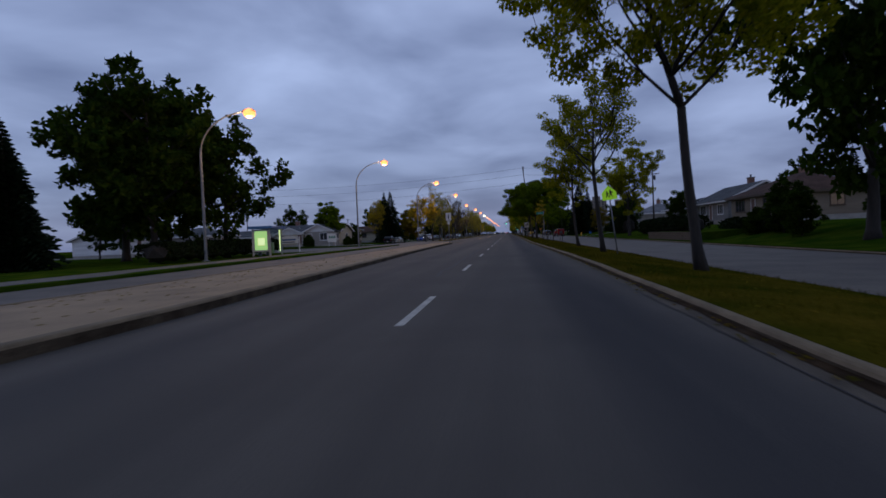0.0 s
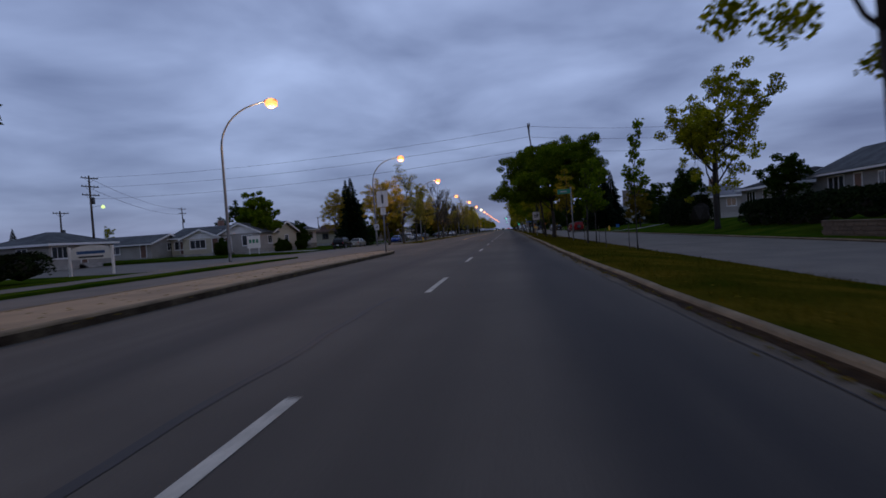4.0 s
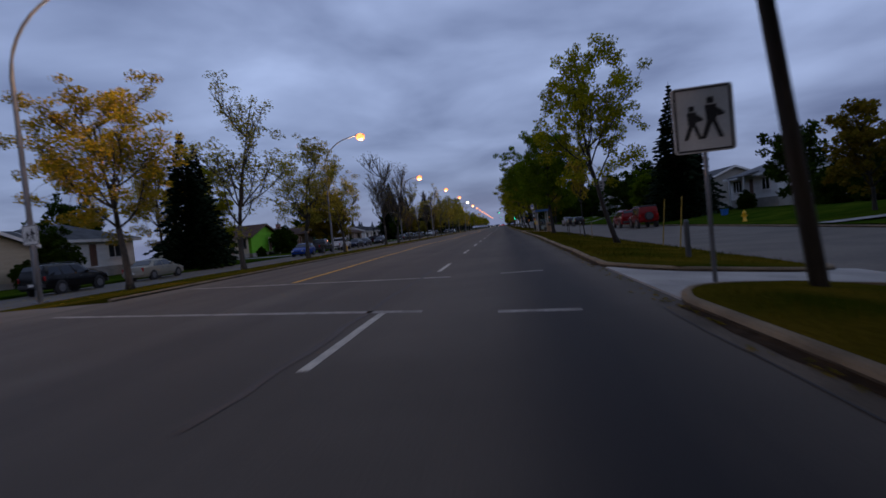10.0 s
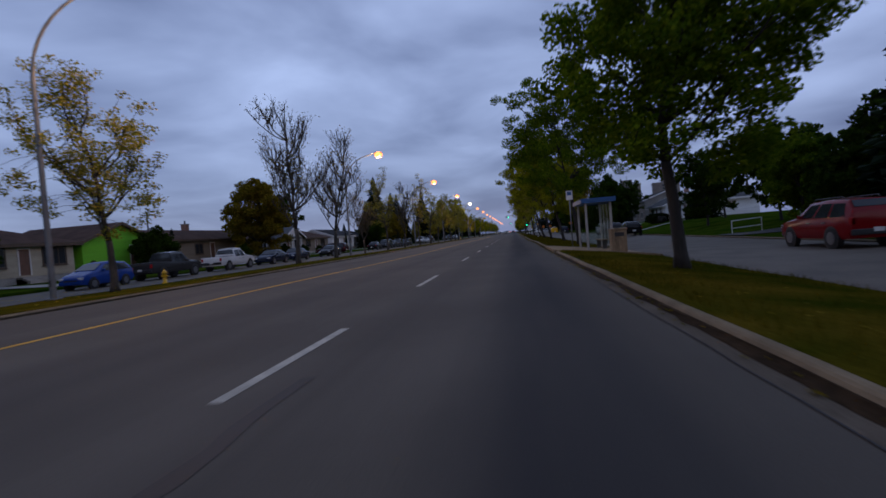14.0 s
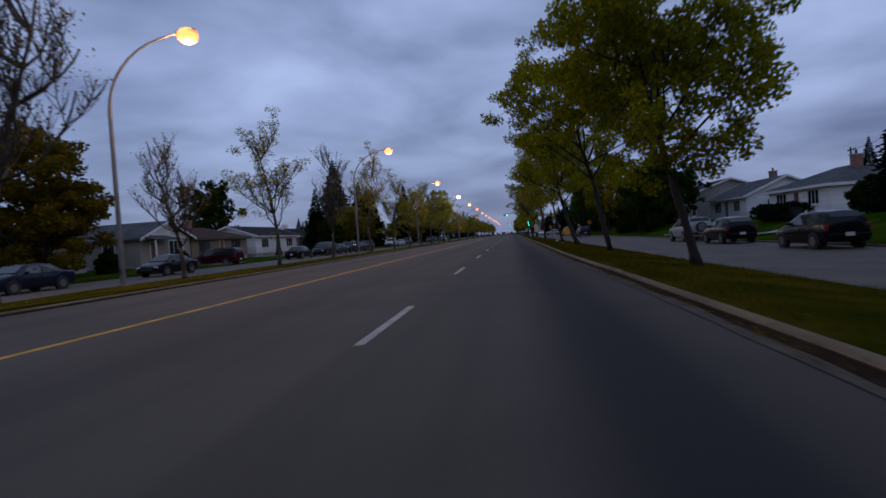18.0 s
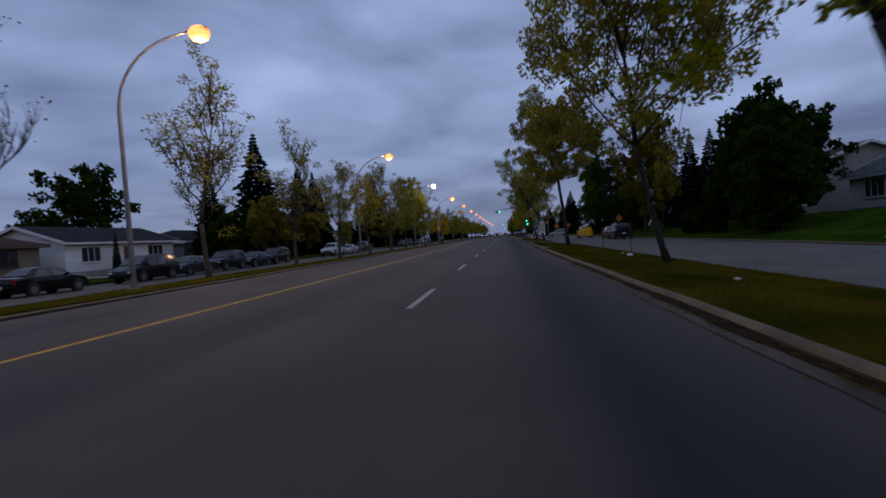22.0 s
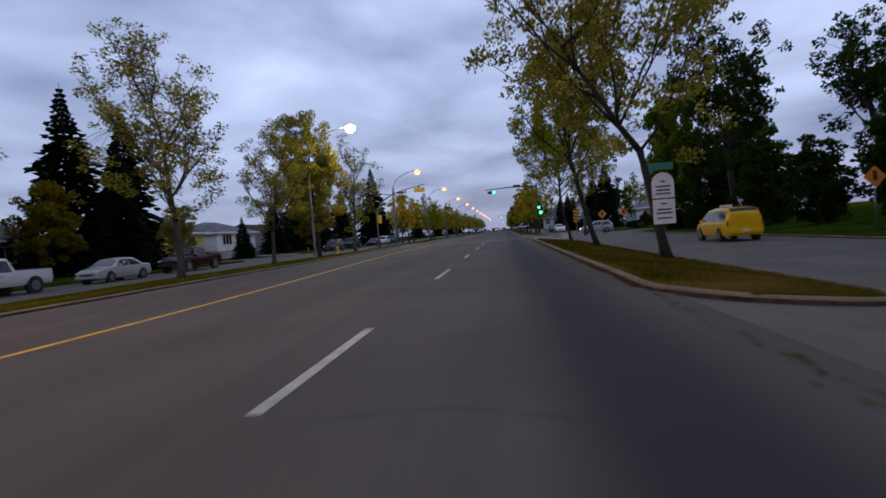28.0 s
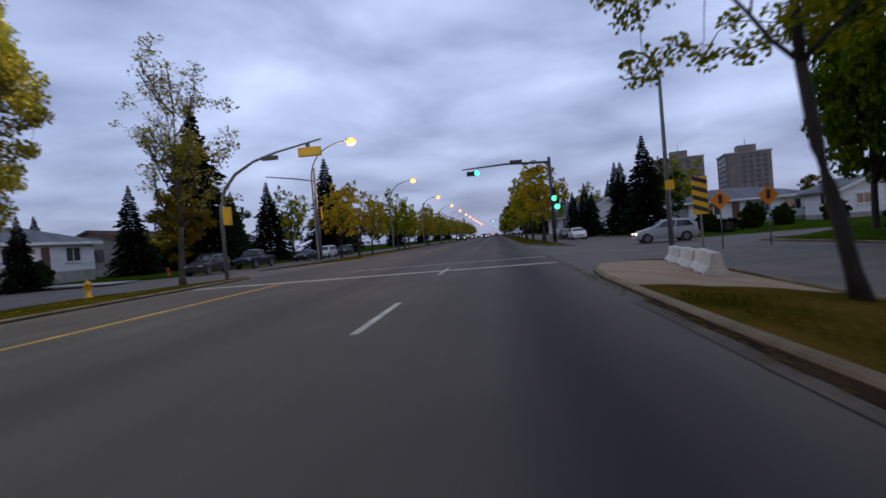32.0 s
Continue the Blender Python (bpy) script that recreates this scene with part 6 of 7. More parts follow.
EAST = [("bushy", 18.6, 40.5, 0.48), ("bushy", 18.0, 37.0, 0.42), ("bushy", 21.5, 34.0, 0.6), ("shrub", 18.5, 44.0, 0.8), ("brown", 18.4, 112.0, 0.72), ("cedar", 36, 62, 0.8), ("dark", 38, 74, 0.85), ("brown", 40, 86, 0.8), ("dark", 26, 88, 0.6),
        ("dark", 22, 104, 0.7), ("shrub", 24, 110, 1.0), ("multi", 16.8, 79.5, 1.0), ("spruce", 22.5, 112, 0.45), ("shrub", 24, 120, 1.3), ("shrub", 23.5, 124, 1.2), ("shrub", 25.5, 128, 1.0),
        ("spruce2", 17.8, 140, 1.42), ("spruce", 20.5, 143.5, 1.15), ("dark", 26, 134, 0.75), ("shrub", 25, 141, 0.8), ("bushy", 20.2, 148.0, 0.85), ("bushy", 17.6, 146.5, 0.6), ("bushy", 18.8, 149.6, 0.62), ("bushy", 21.5, 156, 0.75), ("dark", 21, 161, 0.8), ("bushy_green", 18.5, 152.5, 0.85),
        ("dark", 19, 171, 0.75), ("dark", 24, 180, 0.8), ("shrub", 24, 190, 1.0), ("cedar", 24.5, 188, 0.75), ("bushy", 17.4, 220.5, 0.95), ("bushy", 19.5, 227, 1.25), ("bushy", 21.5, 231.5, 1.2), ("dark", 24, 231, 0.9), ("bushy", 21, 235, 1.0), ("bushy", 17.2, 223, 0.5), ("bushy", 16.8, 230, 0.45), ("spruce2", 40, 216, 0.85),
        ("spruce2", 22, 250, 1.1), ("spruce2", 25.5, 253, 1.2), ("spruce2", 28, 256, 1.2), ("shrub", 16.8, 234, 1.1), ("tall_airy", 17.8, 277.5, 1.12), ("bushy", 17.6, 266, 0.62), ("bushy", 17.4, 272, 0.7), ("bushy", 18.4, 260, 0.7), ("bushy", 20, 255, 0.8), ("bushy", 18.0, 284.5, 1.0), ("bushy_green", 22.6, 287.0, 1.3), ("bushy", 20.5, 279.5, 0.6), ("shrub", 15.8, 286.5, 0.9), ("shrub", 16.6, 282.0, 1.0), ("tall_airy", 25, 272, 0.95),
        ("spruce2", 11.4, 345, 0.7), ("spruce2", 12.6, 341.5, 0.78), ("spruce", 14.0, 344, 0.66), ("spruce", 17.8, 330, 1.2), ("shrub", 21.5, 312, 0.9), ("shrub", 24.5, 313, 0.75), ("shrub", 30, 315, 0.85), ("spruce", 16.0, 334, 0.95), ("spruce2", 21, 410, 0.95), ("spruce2", 25, 424, 1.0), ("spruce2", 29, 415, 0.9), ("shrub", 24, 329, 0.9), ("shrub", 37.5, 331, 1.0), ("spruce2", 40, 326, 0.5), ("dark", 46, 330, 0.6), ("spruce2", 50, 340, 1.0), ("spruce2", 56, 345, 1.1), ("spruce2", 62, 342, 1.0), ("dark", 66, 330, 0.7), ("brown", 48, 350, 0.8)]
grow("bushy_brown", -35.0, 186.0, 1.45, z=-0.25, wide=1.75)
grow("sapling_gold", 15.2, 238.5, 1.75, z=-0.35, wide=1.6)
grow("cedar", -36.6, 229.5, 0.42, z=-0.15, wide=0.2)
grow("brown", 15.6, 246.5, 1.8, z=-0.3, wide=1.35)
grow("elm", 17.6, 29.8, 1.5, z=0.0, wide=1.1)
grow("bushy_green", 17.3, 291.0, 1.95, z=lawn_east(17.3, 291.0) - 0.12, wide=1.15)
for kind, x, y, s in EAST:
    grow(kind, x, y, s, z=lawn_east(x, y) - 0.12)


def hedge(name, x0, x1, y0, y1, z, h, label, mat="hedge", n=None):
    """A clipped hedge: a dark core under thousands of small leaves."""
    ob = thing(name, (x0 + x1) / 2, (y0 + y1) / 2, z, 0, label, "hedge")
    rng = random.Random(int(y0 * 7 + x0))
    W, L = (x1 - x0) / 2, (y1 - y0) / 2
    b = bmesh.new()
    nb = max(2, int(L))
    for k in range(nb):
        yy = -L + 2 * L * (k + 0.5) / nb
        bmesh.ops.create_icosphere(b, subdivisions=1, radius=1.0, matrix=Matrix.LocRotScale((rng.uniform(-.1, .1), yy, h * 0.42), None, (W * 0.85, L / nb * 1.25, h * 0.5 * rng.uniform(0.9, 1.1))))
    part("woody_core", b, M["bark"], ob)
    verts, faces = [], []
    for _ in range(n or int(620 * (W + L) * h)):
        yy = rng.uniform(-L, L)
        a = rng.uniform(-0.1, 3.24)
        bump = 1 + 0.12 * noise.noise((yy * 0.9, a * 1.5, x0))
        p = Vector((math.cos(a) * W * bump * rng.uniform(0.85, 1.05), yy, max(0.02, 0.15 + (h - 0.15) * abs(math.sin(a)) ** 0.45 * bump * rng.uniform(0.75, 1.02))))
        d = Vector((rng.uniform(-1, 1), rng.uniform(-1, 1), rng.uniform(-1, 1))).normalized()
        t = d.orthogonal().normalized() * rng.uniform(0.06, 0.13)
        w = d.cross(t) * 0.7
        i = len(verts)
        verts += [p - t, p + w, p + t, p - w]
        faces.append((i, i + 1, i + 2, i + 3))
    lv = array_mesh("leaves", verts, faces, M[mat], ob)
    tagged(lv, kind="stuff")
    return ob


for x0, x1, y0, y1, h, lab in [(15.8, 17.6, 51, 66, 1.5, "long dark clipped hedge on the terrace above a brick wall"), (17.4, 19.0, 67, 77, 1.9, "dark hedge in front of the bungalows"), (17.8, 20.4, 89.5, 100, 3.0, "tall dense dark hedge in front of a bungalow"), (18.2, 20.2, 41, 51, 1.2, "low dark hedge along the top of the lawn"),
                               (19.5, 21.5, 192, 198, 1.4, "low dark hedge on the lawn"), (17.5, 19.5, 309, 314, 1.1, "low clipped hedge at the corner")]:
    hedge("hedge", x0, x1, y0, y1, max(lawn_east((x0 + x1) / 2, (y0 + y1) / 2) - 0.1, 0.42 if y0 == 51 else -9), h, lab)
hedge("hedge", -33.0, -31.5, 239, 252, 0.0, 1.3, "dark hedge in front of a grey bungalow")
hedge("hedge", -30.8, -29.6, 279, 284, 0.0, 0.9, "low clipped hedge on the front lawn")
hedge("hedge", -30.5, -27.5, 40, 62, -0.1, 1.6, "dark shrubs under the big trees behind the bus shelter")


# retaining wall of brick courses below the terrace hedge
ob = thing("retaining_wall", 14.8, 53.5, -0.45, 0, "low tan brick retaining wall along the service road", "wall")
part("core", boxes((-0.06, 0.09, -7.5, 7.5, 0.0, 0.79)), M["brick_wall"], ob)
part("coping", boxes((-0.13, 0.12, -7.55, 7.55, 0.79, 0.86), bevel=0.012), M["brick_wall"], ob)
bb = boxes((-0.115, -0.06, -0.145, 0.145, -0.085, 0.085), bevel=0.008)
brick_me = bpy.data.meshes.new("block")
bb.to_mesh(brick_me)
bb.free()
brick_me.materials.append(M["brick_wall"])
for row in range(4):
    for k in range(49):
        c = new("block", brick_me)
        c.parent = ob
        c.location = (0.004 * ((k * 7 + row * 3) % 5 - 2), -7.3 + 0.303 * k + (0.15 if row % 2 else 0.0), 0.1 + 0.192 * row)
strip("lawn_terrace", 14.9, 23.0, 46.1, 61.0, M["lawn"], "grass terrace behind the brick retaining wall", 0.36, 0.75, 6, 0.03, "lawn")


# ---- poles, wires, signs and street furniture ----
def utility_pole(x, y, z, h, label, arms=2, rz=0, lamp=False, girth=1.0):
    ob = thing("utility_pole", x, y, z, rz, label, "utility pole")
    part("pole", tubes([(0, 0, -0.3), (0, 0, h * 0.5), (0, 0, h)], [0.17 * girth, 0.14 * girth, 0.10 * girth], 9), M["wood_pole"], ob, smooth=True)
    for k in range(arms):
        zz = h - 0.35 - 1.1 * k
        ca = part("crossarm", boxes((-1.2, 1.2, -0.17, -0.06, zz - 0.06, zz + 0.06)), M["wood_pole"], ob)
        for u in (-1.1, -0.55, 0.55, 1.1):
            part("insulator", tubes([(u, -0.11, zz + 0.06), (u, -0.11, zz + 0.14), (u, -0.11, zz + 0.2)], [0.03, 0.05, 0.03], 7), M["steel_dark"], ca)
        part("brace", tubes([(-0.7, -0.1, zz - 0.06), (0, -0.12, zz - 0.6)], [0.02, 0.02], 5), M["steel_dark"], ob)
        part("brace", tubes([(0.7, -0.1, zz - 0.06), (0, -0.12, zz - 0.6)], [0.02, 0.02], 5), M["steel_dark"], ob)
    if arms:
        part("transformer", tubes([(0.35, 0, h - 3.7), (0.35, 0, h - 3.6), (0.35, 0, h - 2.9), (0.35, 0, h - 2.8)], [0.18, 0.22, 0.22, 0.16], 10), M["steel_dark"], ob, smooth=True)
    if lamp:
        part("lamp_arm", tubes([(0, 0, h - 4.2), (0.9, 0, h - 3.9), (1.6, 0, h - 3.9)], [0.03, 0.03, 0.03], 6), M["steel"], ob)
        b = bmesh.new()
        bmesh.ops.create_uvsphere(b, u_segments=10, v_segments=6, radius=0.24, matrix=Matrix.Translation((1.7, 0, h - 4.0)))
        part("lamp", b, M["lamp_cool"], ob, "small lit yard lamp", True)
    return ob


M["lamp_cool"] = glow("lamp_cool", (0.8, 1.0, 0.35), 1.3)
utility_pole(-54.0, 96.0, 0, 11.5, "tall dark wooden utility pole with crossarms and a lamp", 3, 80, True)
utility_pole(-80.0, 155.0, 0, 11.5, "dark wooden utility pole behind the houses", 2, 80)
utility_pole(-66.0, 104.0, 0, 8.0, "thin wooden utility pole behind the trees", 1, 80)
utility_pole(28.0, 109.0, 0.8, 13.0, "leaning dark utility pole beside a bungalow", 3, -10)
pole_m = utility_pole(3.5, 89.85, -0.05, 12.0, "dark wooden utility pole leaning over the median", 1, 90, girth=0.62)
pole_m.rotation_euler = (radians(-6.0), 0, radians(90))
utility_pole(41.0, 215.0, 0.8, 8.4, "dark utility pole behind white bungalows", 1, 80)
utility_pole(44.0, 226.0, 0.8, 8.4, "dark utility pole behind white bungalows", 1, 80)
utility_pole(-62.0, 200.0, 0, 9.0, "dark utility pole behind the bungalows", 1, 80)
utility_pole(62.0, 330.0, 0.5, 10.0, "dark utility pole beyond the cross street", 2, 10)


def wire(a, b_, sag, r=0.022):
    a, b_ = Vector(a), Vector(b_)
    mid = (a + b_) / 2
    ob = new("overhead_wire")
    ob.location = mid
    tagged(ob, "thin black overhead wire sagging across the road", "wire", "overhead wires")
    pts = []
    for k in range(17):
        t = k / 16
        p = a + (b_ - a) * t - mid
        p.z -= sag * 4 * t * (1 - t)
        pts.append(p)
    part("cable", tubes(pts, [r] * 17, 5), M["wire"], ob)


for k, (dz, dy) in enumerate(((0.0, 0.0), (-1.3, 0.8), (-3.0, 0.5))):
    wire((-54.0, 96.0 + dy, 11.2 + dz * 0.9), (2.25, 89.85 + dy * 0.6, 11.6 + dz * 0.8), 0.9, 0.014)
    wire((2.25, 89.85 + dy * 0.6, 11.6 + dz * 0.8), (28.0, 109.0 + dy, 13.4 + dz), 0.4, 0.014)
wire((-54.0, 96.0, 11.2), (-80.0, 155.0, 11.2), 1.0)
wire((-54.0, 96.0, 9.9), (-80.0, 155.0, 9.9), 1.0)
wire((41.0, 215.0, 8.9), (44.0, 226.0, 8.9), 0.2)


def post(x, y, z0, h, r=0.03, mat="steel", name="pole"):
    return tubes([(0, 0, -0.2), (0, 0, h)], [r, r], 8)


def road_sign(kind, x, y, z, h, rz, plates_, label, post_r=0.03, mat="steel", group=""):
    """A sign on a post: plates_ holds outline, material, how far forward, and what it is called."""
    ob = thing(kind, x, y, z, rz, label, "sign", group)
    part("post", tubes([(0, 0.03, -0.2), (0, 0.03, h)], [post_r, post_r], 8), M[mat], ob, smooth=True)
    panel = None
    for nm, outline, m, f in plates_:
        if nm == "panel":
            panel = part("panel", plates(outline, -f - 0.012, -f), M[m], ob)
        else:
            part(nm, plates(outline, -f - 0.004, -f), M[m], panel or ob)
    return ob


def walkers(cx, cz, s):
    """Two plain walking shapes, as a list of upright polygons."""
    out = []
    for dx, k in ((-0.17 * s, 0.82), (0.12 * s, 1.0)):
        q = s * k
        bx, bz = cx + dx, cz - 0.32 * s
        out.append([(bx - 0.05 * q, bz + 0.56 * q), (bx + 0.05 * q, bz + 0.56 * q), (bx + 0.05 * q, bz + 0.66 * q), (bx - 0.05 * q, bz + 0.66 * q)])
        out.append([(bx - 0.07 * q, bz + 0.28 * q), (bx + 0.07 * q, bz + 0.28 * q), (bx + 0.09 * q, bz + 0.54 * q), (bx - 0.09 * q, bz + 0.54 * q)])
        out.append([(bx - 0.17 * q, bz), (bx - 0.10 * q, bz), (bx + 0.02 * q, bz + 0.28 * q), (bx - 0.07 * q, bz + 0.28 * q)])
        out.append([(bx + 0.10 * q, bz), (bx + 0.17 * q, bz), (bx + 0.07 * q, bz + 0.28 * q), (bx - 0.0 * q, bz + 0.28 * q)])
        out.append([(bx + 0.08 * q, bz + 0.34 * q), (bx + 0.20 * q, bz + 0.36 * q), (bx + 0.20 * q, bz + 0.40 * q), (bx + 0.08 * q, bz + 0.50 * q)])
    return out


def rect(cx, cz, w, h):
    return [(cx - w / 2, cz - h / 2), (cx + w / 2, cz - h / 2), (cx + w / 2, cz + h / 2), (cx - w / 2, cz + h / 2)]


# school sign, lime pentagon
pent = [(-0.33, 2.48), (0.33, 2.48), (0.33, 2.82), (0.0, 3.15), (-0.33, 2.82)]
school = road_sign("school_sign", 4.45, 26.2, -0.12, 3.05, -4, [("panel", pent, "sign_lime_glow", 0.0)] + [("symbol", o, "black", 0.014) for o in walkers(0, 2.77, 0.54)], "lime green pentagon school sign on a leaning steel post")
school.rotation_euler[1] = radians(-6)
# white crossing signs
for x, y, z, rz, lab, zc, k in ((2.62, 90.6, 0.0, -6, "white square crossing sign on a steel post", 2.17, 1.0), (-17.45, 100.8, 0.0, 0, "white square crossing sign strapped to a lamp post", 2.35, 0.85)):
    frame_bars = [rect(0, zc + e * 0.41 * k, 0.68 * k, 0.025) for e in (-1, 1)] + [rect(e * 0.34 * k, zc, 0.025, 0.795 * k) for e in (-1, 1)]
    road_sign("crossing_sign", x, y, z, zc + 0.4 * k, rz, [("panel", rounded(0.76 * k, zc - 0.44 * k, zc + 0.44 * k, 0.05), "sign_white", 0.0)] + [("border", o, "black", 0.014) for o in frame_bars] + [("symbol", o, "black", 0.014) for o in walkers(0.0, zc, 0.82 * k)], lab)
M["frame_grey"] = material("frame_grey", (0.28, 0.30, 0.29), rough=0.5, vary=0.1)
# street name sign: unreadable lettering as plain bars
ob = thing("street_name_sign", 4.25, 72.5, -0.19, -6, "green street name blades on a tall steel post", "sign")
part("post", tubes([(0, 0, -0.2), (0, 0, 3.9)], [0.04, 0.04], 8), M["steel"], ob, smooth=True)
bl = part("name_blade", boxes((-0.95, -0.02, -0.012, 0.012, 3.45, 3.8)), M["sign_green"], ob)
part("lettering", boxes((-0.75, -0.3, -0.018, -0.013, 3.58, 3.66)), M["frame_grey"], bl)
bl = part("name_blade", boxes((-0.012, 0.012, -0.7, -0.02, 2.9, 3.2)), M["sign_green"], ob)
part("lettering", boxes((-0.018, -0.013, -0.6, -0.12, 3.0, 3.1)), M["sign_yellow"], bl)
# sign on the island
road_sign("traffic_sign", -7.45, 63.0, 0.15, 3.5, 0, [("panel", rect(0, 3.05, 0.62, 0.9), "sign_white", 0.0), ("symbol", rect(0, 3.05, 0.12, 0.5), "steel_dark", 0.014), ("panel", rect(0, 2.35, 0.3, 0.4), "sign_white", 0.0)], "pale upright traffic sign on the paved island", 0.045)
# bus stop flag
road_sign("bus_stop_sign", 3.4, 146.2, 0.0, 3.0, -5, [("panel", rect(0.0, 2.75, 0.34, 0.5), "sign_white", 0.0), ("symbol", rect(0.0, 2.85, 0.24, 0.2), "sign_blue", 0.014)], "white and blue bus stop flag on a steel post")
# two-panel notice board at the tip of the median
ob = thing("notice_sign", 4.2, 249.2, -0.12, -4, "white two-panel notice sign fixed to a tree trunk", "sign")
part("strap", boxes((-0.2, 0.2, -0.068, 0.16, 1.45, 1.5), (-0.2, 0.2, -0.068, 0.16, 1.95, 2.0), bevel=0.006), M["steel"], ob)
top = [(-0.29, 1.66), (0.29, 1.66), (0.29, 2.1)] + [(0.29 * math.cos(radians(a)), 2.1 + 0.27 * math.sin(radians(a))) for a in (30, 60, 90, 120, 150)] + [(-0.29, 2.1)]
pa = part("upper_panel", plates(top, -0.1, -0.07), M["sign_white"], ob)
for zz, w in ((2.12, 0.12), (1.98, 0.4), (1.88, 0.36), (1.78, 0.4)):
    part("lettering", plates(rect(0, zz, w, 0.045), -0.106, -0.101), M["steel_dark"], pa)
pb = part("lower_panel", plates(rect(0, 1.28, 0.58, 0.68), -0.1, -0.07), M["sign_white"], ob)
for zz, w in ((1.5, 0.16), (1.34, 0.36), (1.24, 0.42), (1.1, 0.4)):
    part("lettering", plates(rect(0, zz, w, 0.045), -0.106, -0.101), M["steel_dark"], pb)
bl = part("name_blade", boxes((-0.32, 0.32, 0.0, 0.03, 2.45, 2.65)), M["sign_green"], ob)
part("blade_post", tubes([(0, 0.06, 2.2), (0, 0.06, 2.66)], [0.02, 0.02], 6), M["steel"], ob)
# orange work signs and chevron
def diamond(cz, r):
    return [(0, cz - r), (r, cz), (0, cz + r), (-r, cz)]
for x, y, z, h, m, lab in ((15.0, 257.5, 0.0, 2.7, "sign_orange", "orange diamond work sign on a post"), (9.7, 289.0, -0.13, 2.55, "sign_orange", "orange diamond work sign at the corner"), (11.9, 289.4, -0.13, 2.6, "sign_orange", "orange diamond work sign beside another one")):
    road_sign("work_sign", x, y, z - 0.3, h, 0, [("panel", diamond(h - 0.4, 0.45), m, 0.0), ("symbol", rect(0, h - 0.36, 0.16, 0.4), "black", 0.014)], lab)
ob = thing("chevron_sign", 6.1, 281.5, 0.1, -6, "yellow and black striped hazard board on a post", "sign")
part("post", tubes([(0, 0.03, -0.2), (0, 0.03, 1.9)], [0.035, 0.035], 8), M["steel"], ob)
pn = part("panel", plates(rect(0, 1.6, 0.45, 1.15), -0.015, 0.0), M["sign_yellow"], ob)
for k in range(4):
    zc = 1.12 + 0.29 * k
    part("stripe", plates([(-0.22, zc + 0.1), (0.22, zc - 0.07), (0.22, zc + 0.06), (-0.22, zc + 0.23)], -0.02, -0.016), M["black"], pn)
road_sign("warning_sign", 8.0, 290.2, -0.4, 3.3, 0, [("panel", rect(0, 3.05, 0.42, 0.45), "sign_yellow", 0.0)], "small yellow warning sign on a steel post")
# big estate board and church board on the west lawns
ob = thing("notice_board", -28.5, 68.0 - 2.2, -0.05, 20, "white arched notice board on two posts", "sign")
for s in (-1.3, 1.3):
    part("post", boxes((s - 0.07, s + 0.07, -0.07, 0.07, -0.2, 1.75)), M["white_paint"], ob)
pn = part("panel", plates([(-1.2, 0.9), (1.2, 0.9), (1.2, 1.5)] + [(1.2 * math.cos(radians(a)), 1.5 + 0.35 * math.sin(radians(a))) for a in (30, 60, 90, 120, 150)] + [(-1.2, 1.5)], -0.03, 0.03), M["sign_white"], ob)
part("lettering", plates(rect(0, 1.35, 1.7, 0.2), -0.036, -0.031), M["sign_blue"], pn)
part("lettering", plates(rect(0, 1.05, 1.5, 0.12), -0.036, -0.031), M["steel_dark"], pn)
ob = thing("estate_sign", -35.1, 101.9, 0.0, 25, "white square estate board on two short posts", "sign")
for s in (-0.6, 0.6):
    part("post", boxes((s - 0.05, s + 0.05, -0.05, 0.05, -0.2, 0.8)), M["white_paint"], ob)
pn = part("panel", plates(rect(0, 1.5, 1.7, 1.7), -0.03, 0.03), M["sign_white"], ob)
for dx in (-0.45, 0.0, 0.45):
    part("lettering", plates(rect(dx, 1.6, 0.3, 0.5), -0.036, -0.031), M["sign_green"], pn)
# lawn marker by the green utility box
ob = thing("utility_box", -25.0, 52.5, -0.05, 10, "pale green metal utility box on the grass", "utility box")
part("cabinet", boxes((-0.5, 0.5, -0.35, 0.35, 0.0, 1.05), bevel=0.02), material("box_green", (0.16, 0.24, 0.10), rough=0.6, vary=0.1), ob)
part("lid", boxes((-0.53, 0.53, -0.38, 0.38, 1.05, 1.12), bevel=0.015), material("box_lid", (0.14, 0.21, 0.09), rough=0.6, vary=0.1), ob)


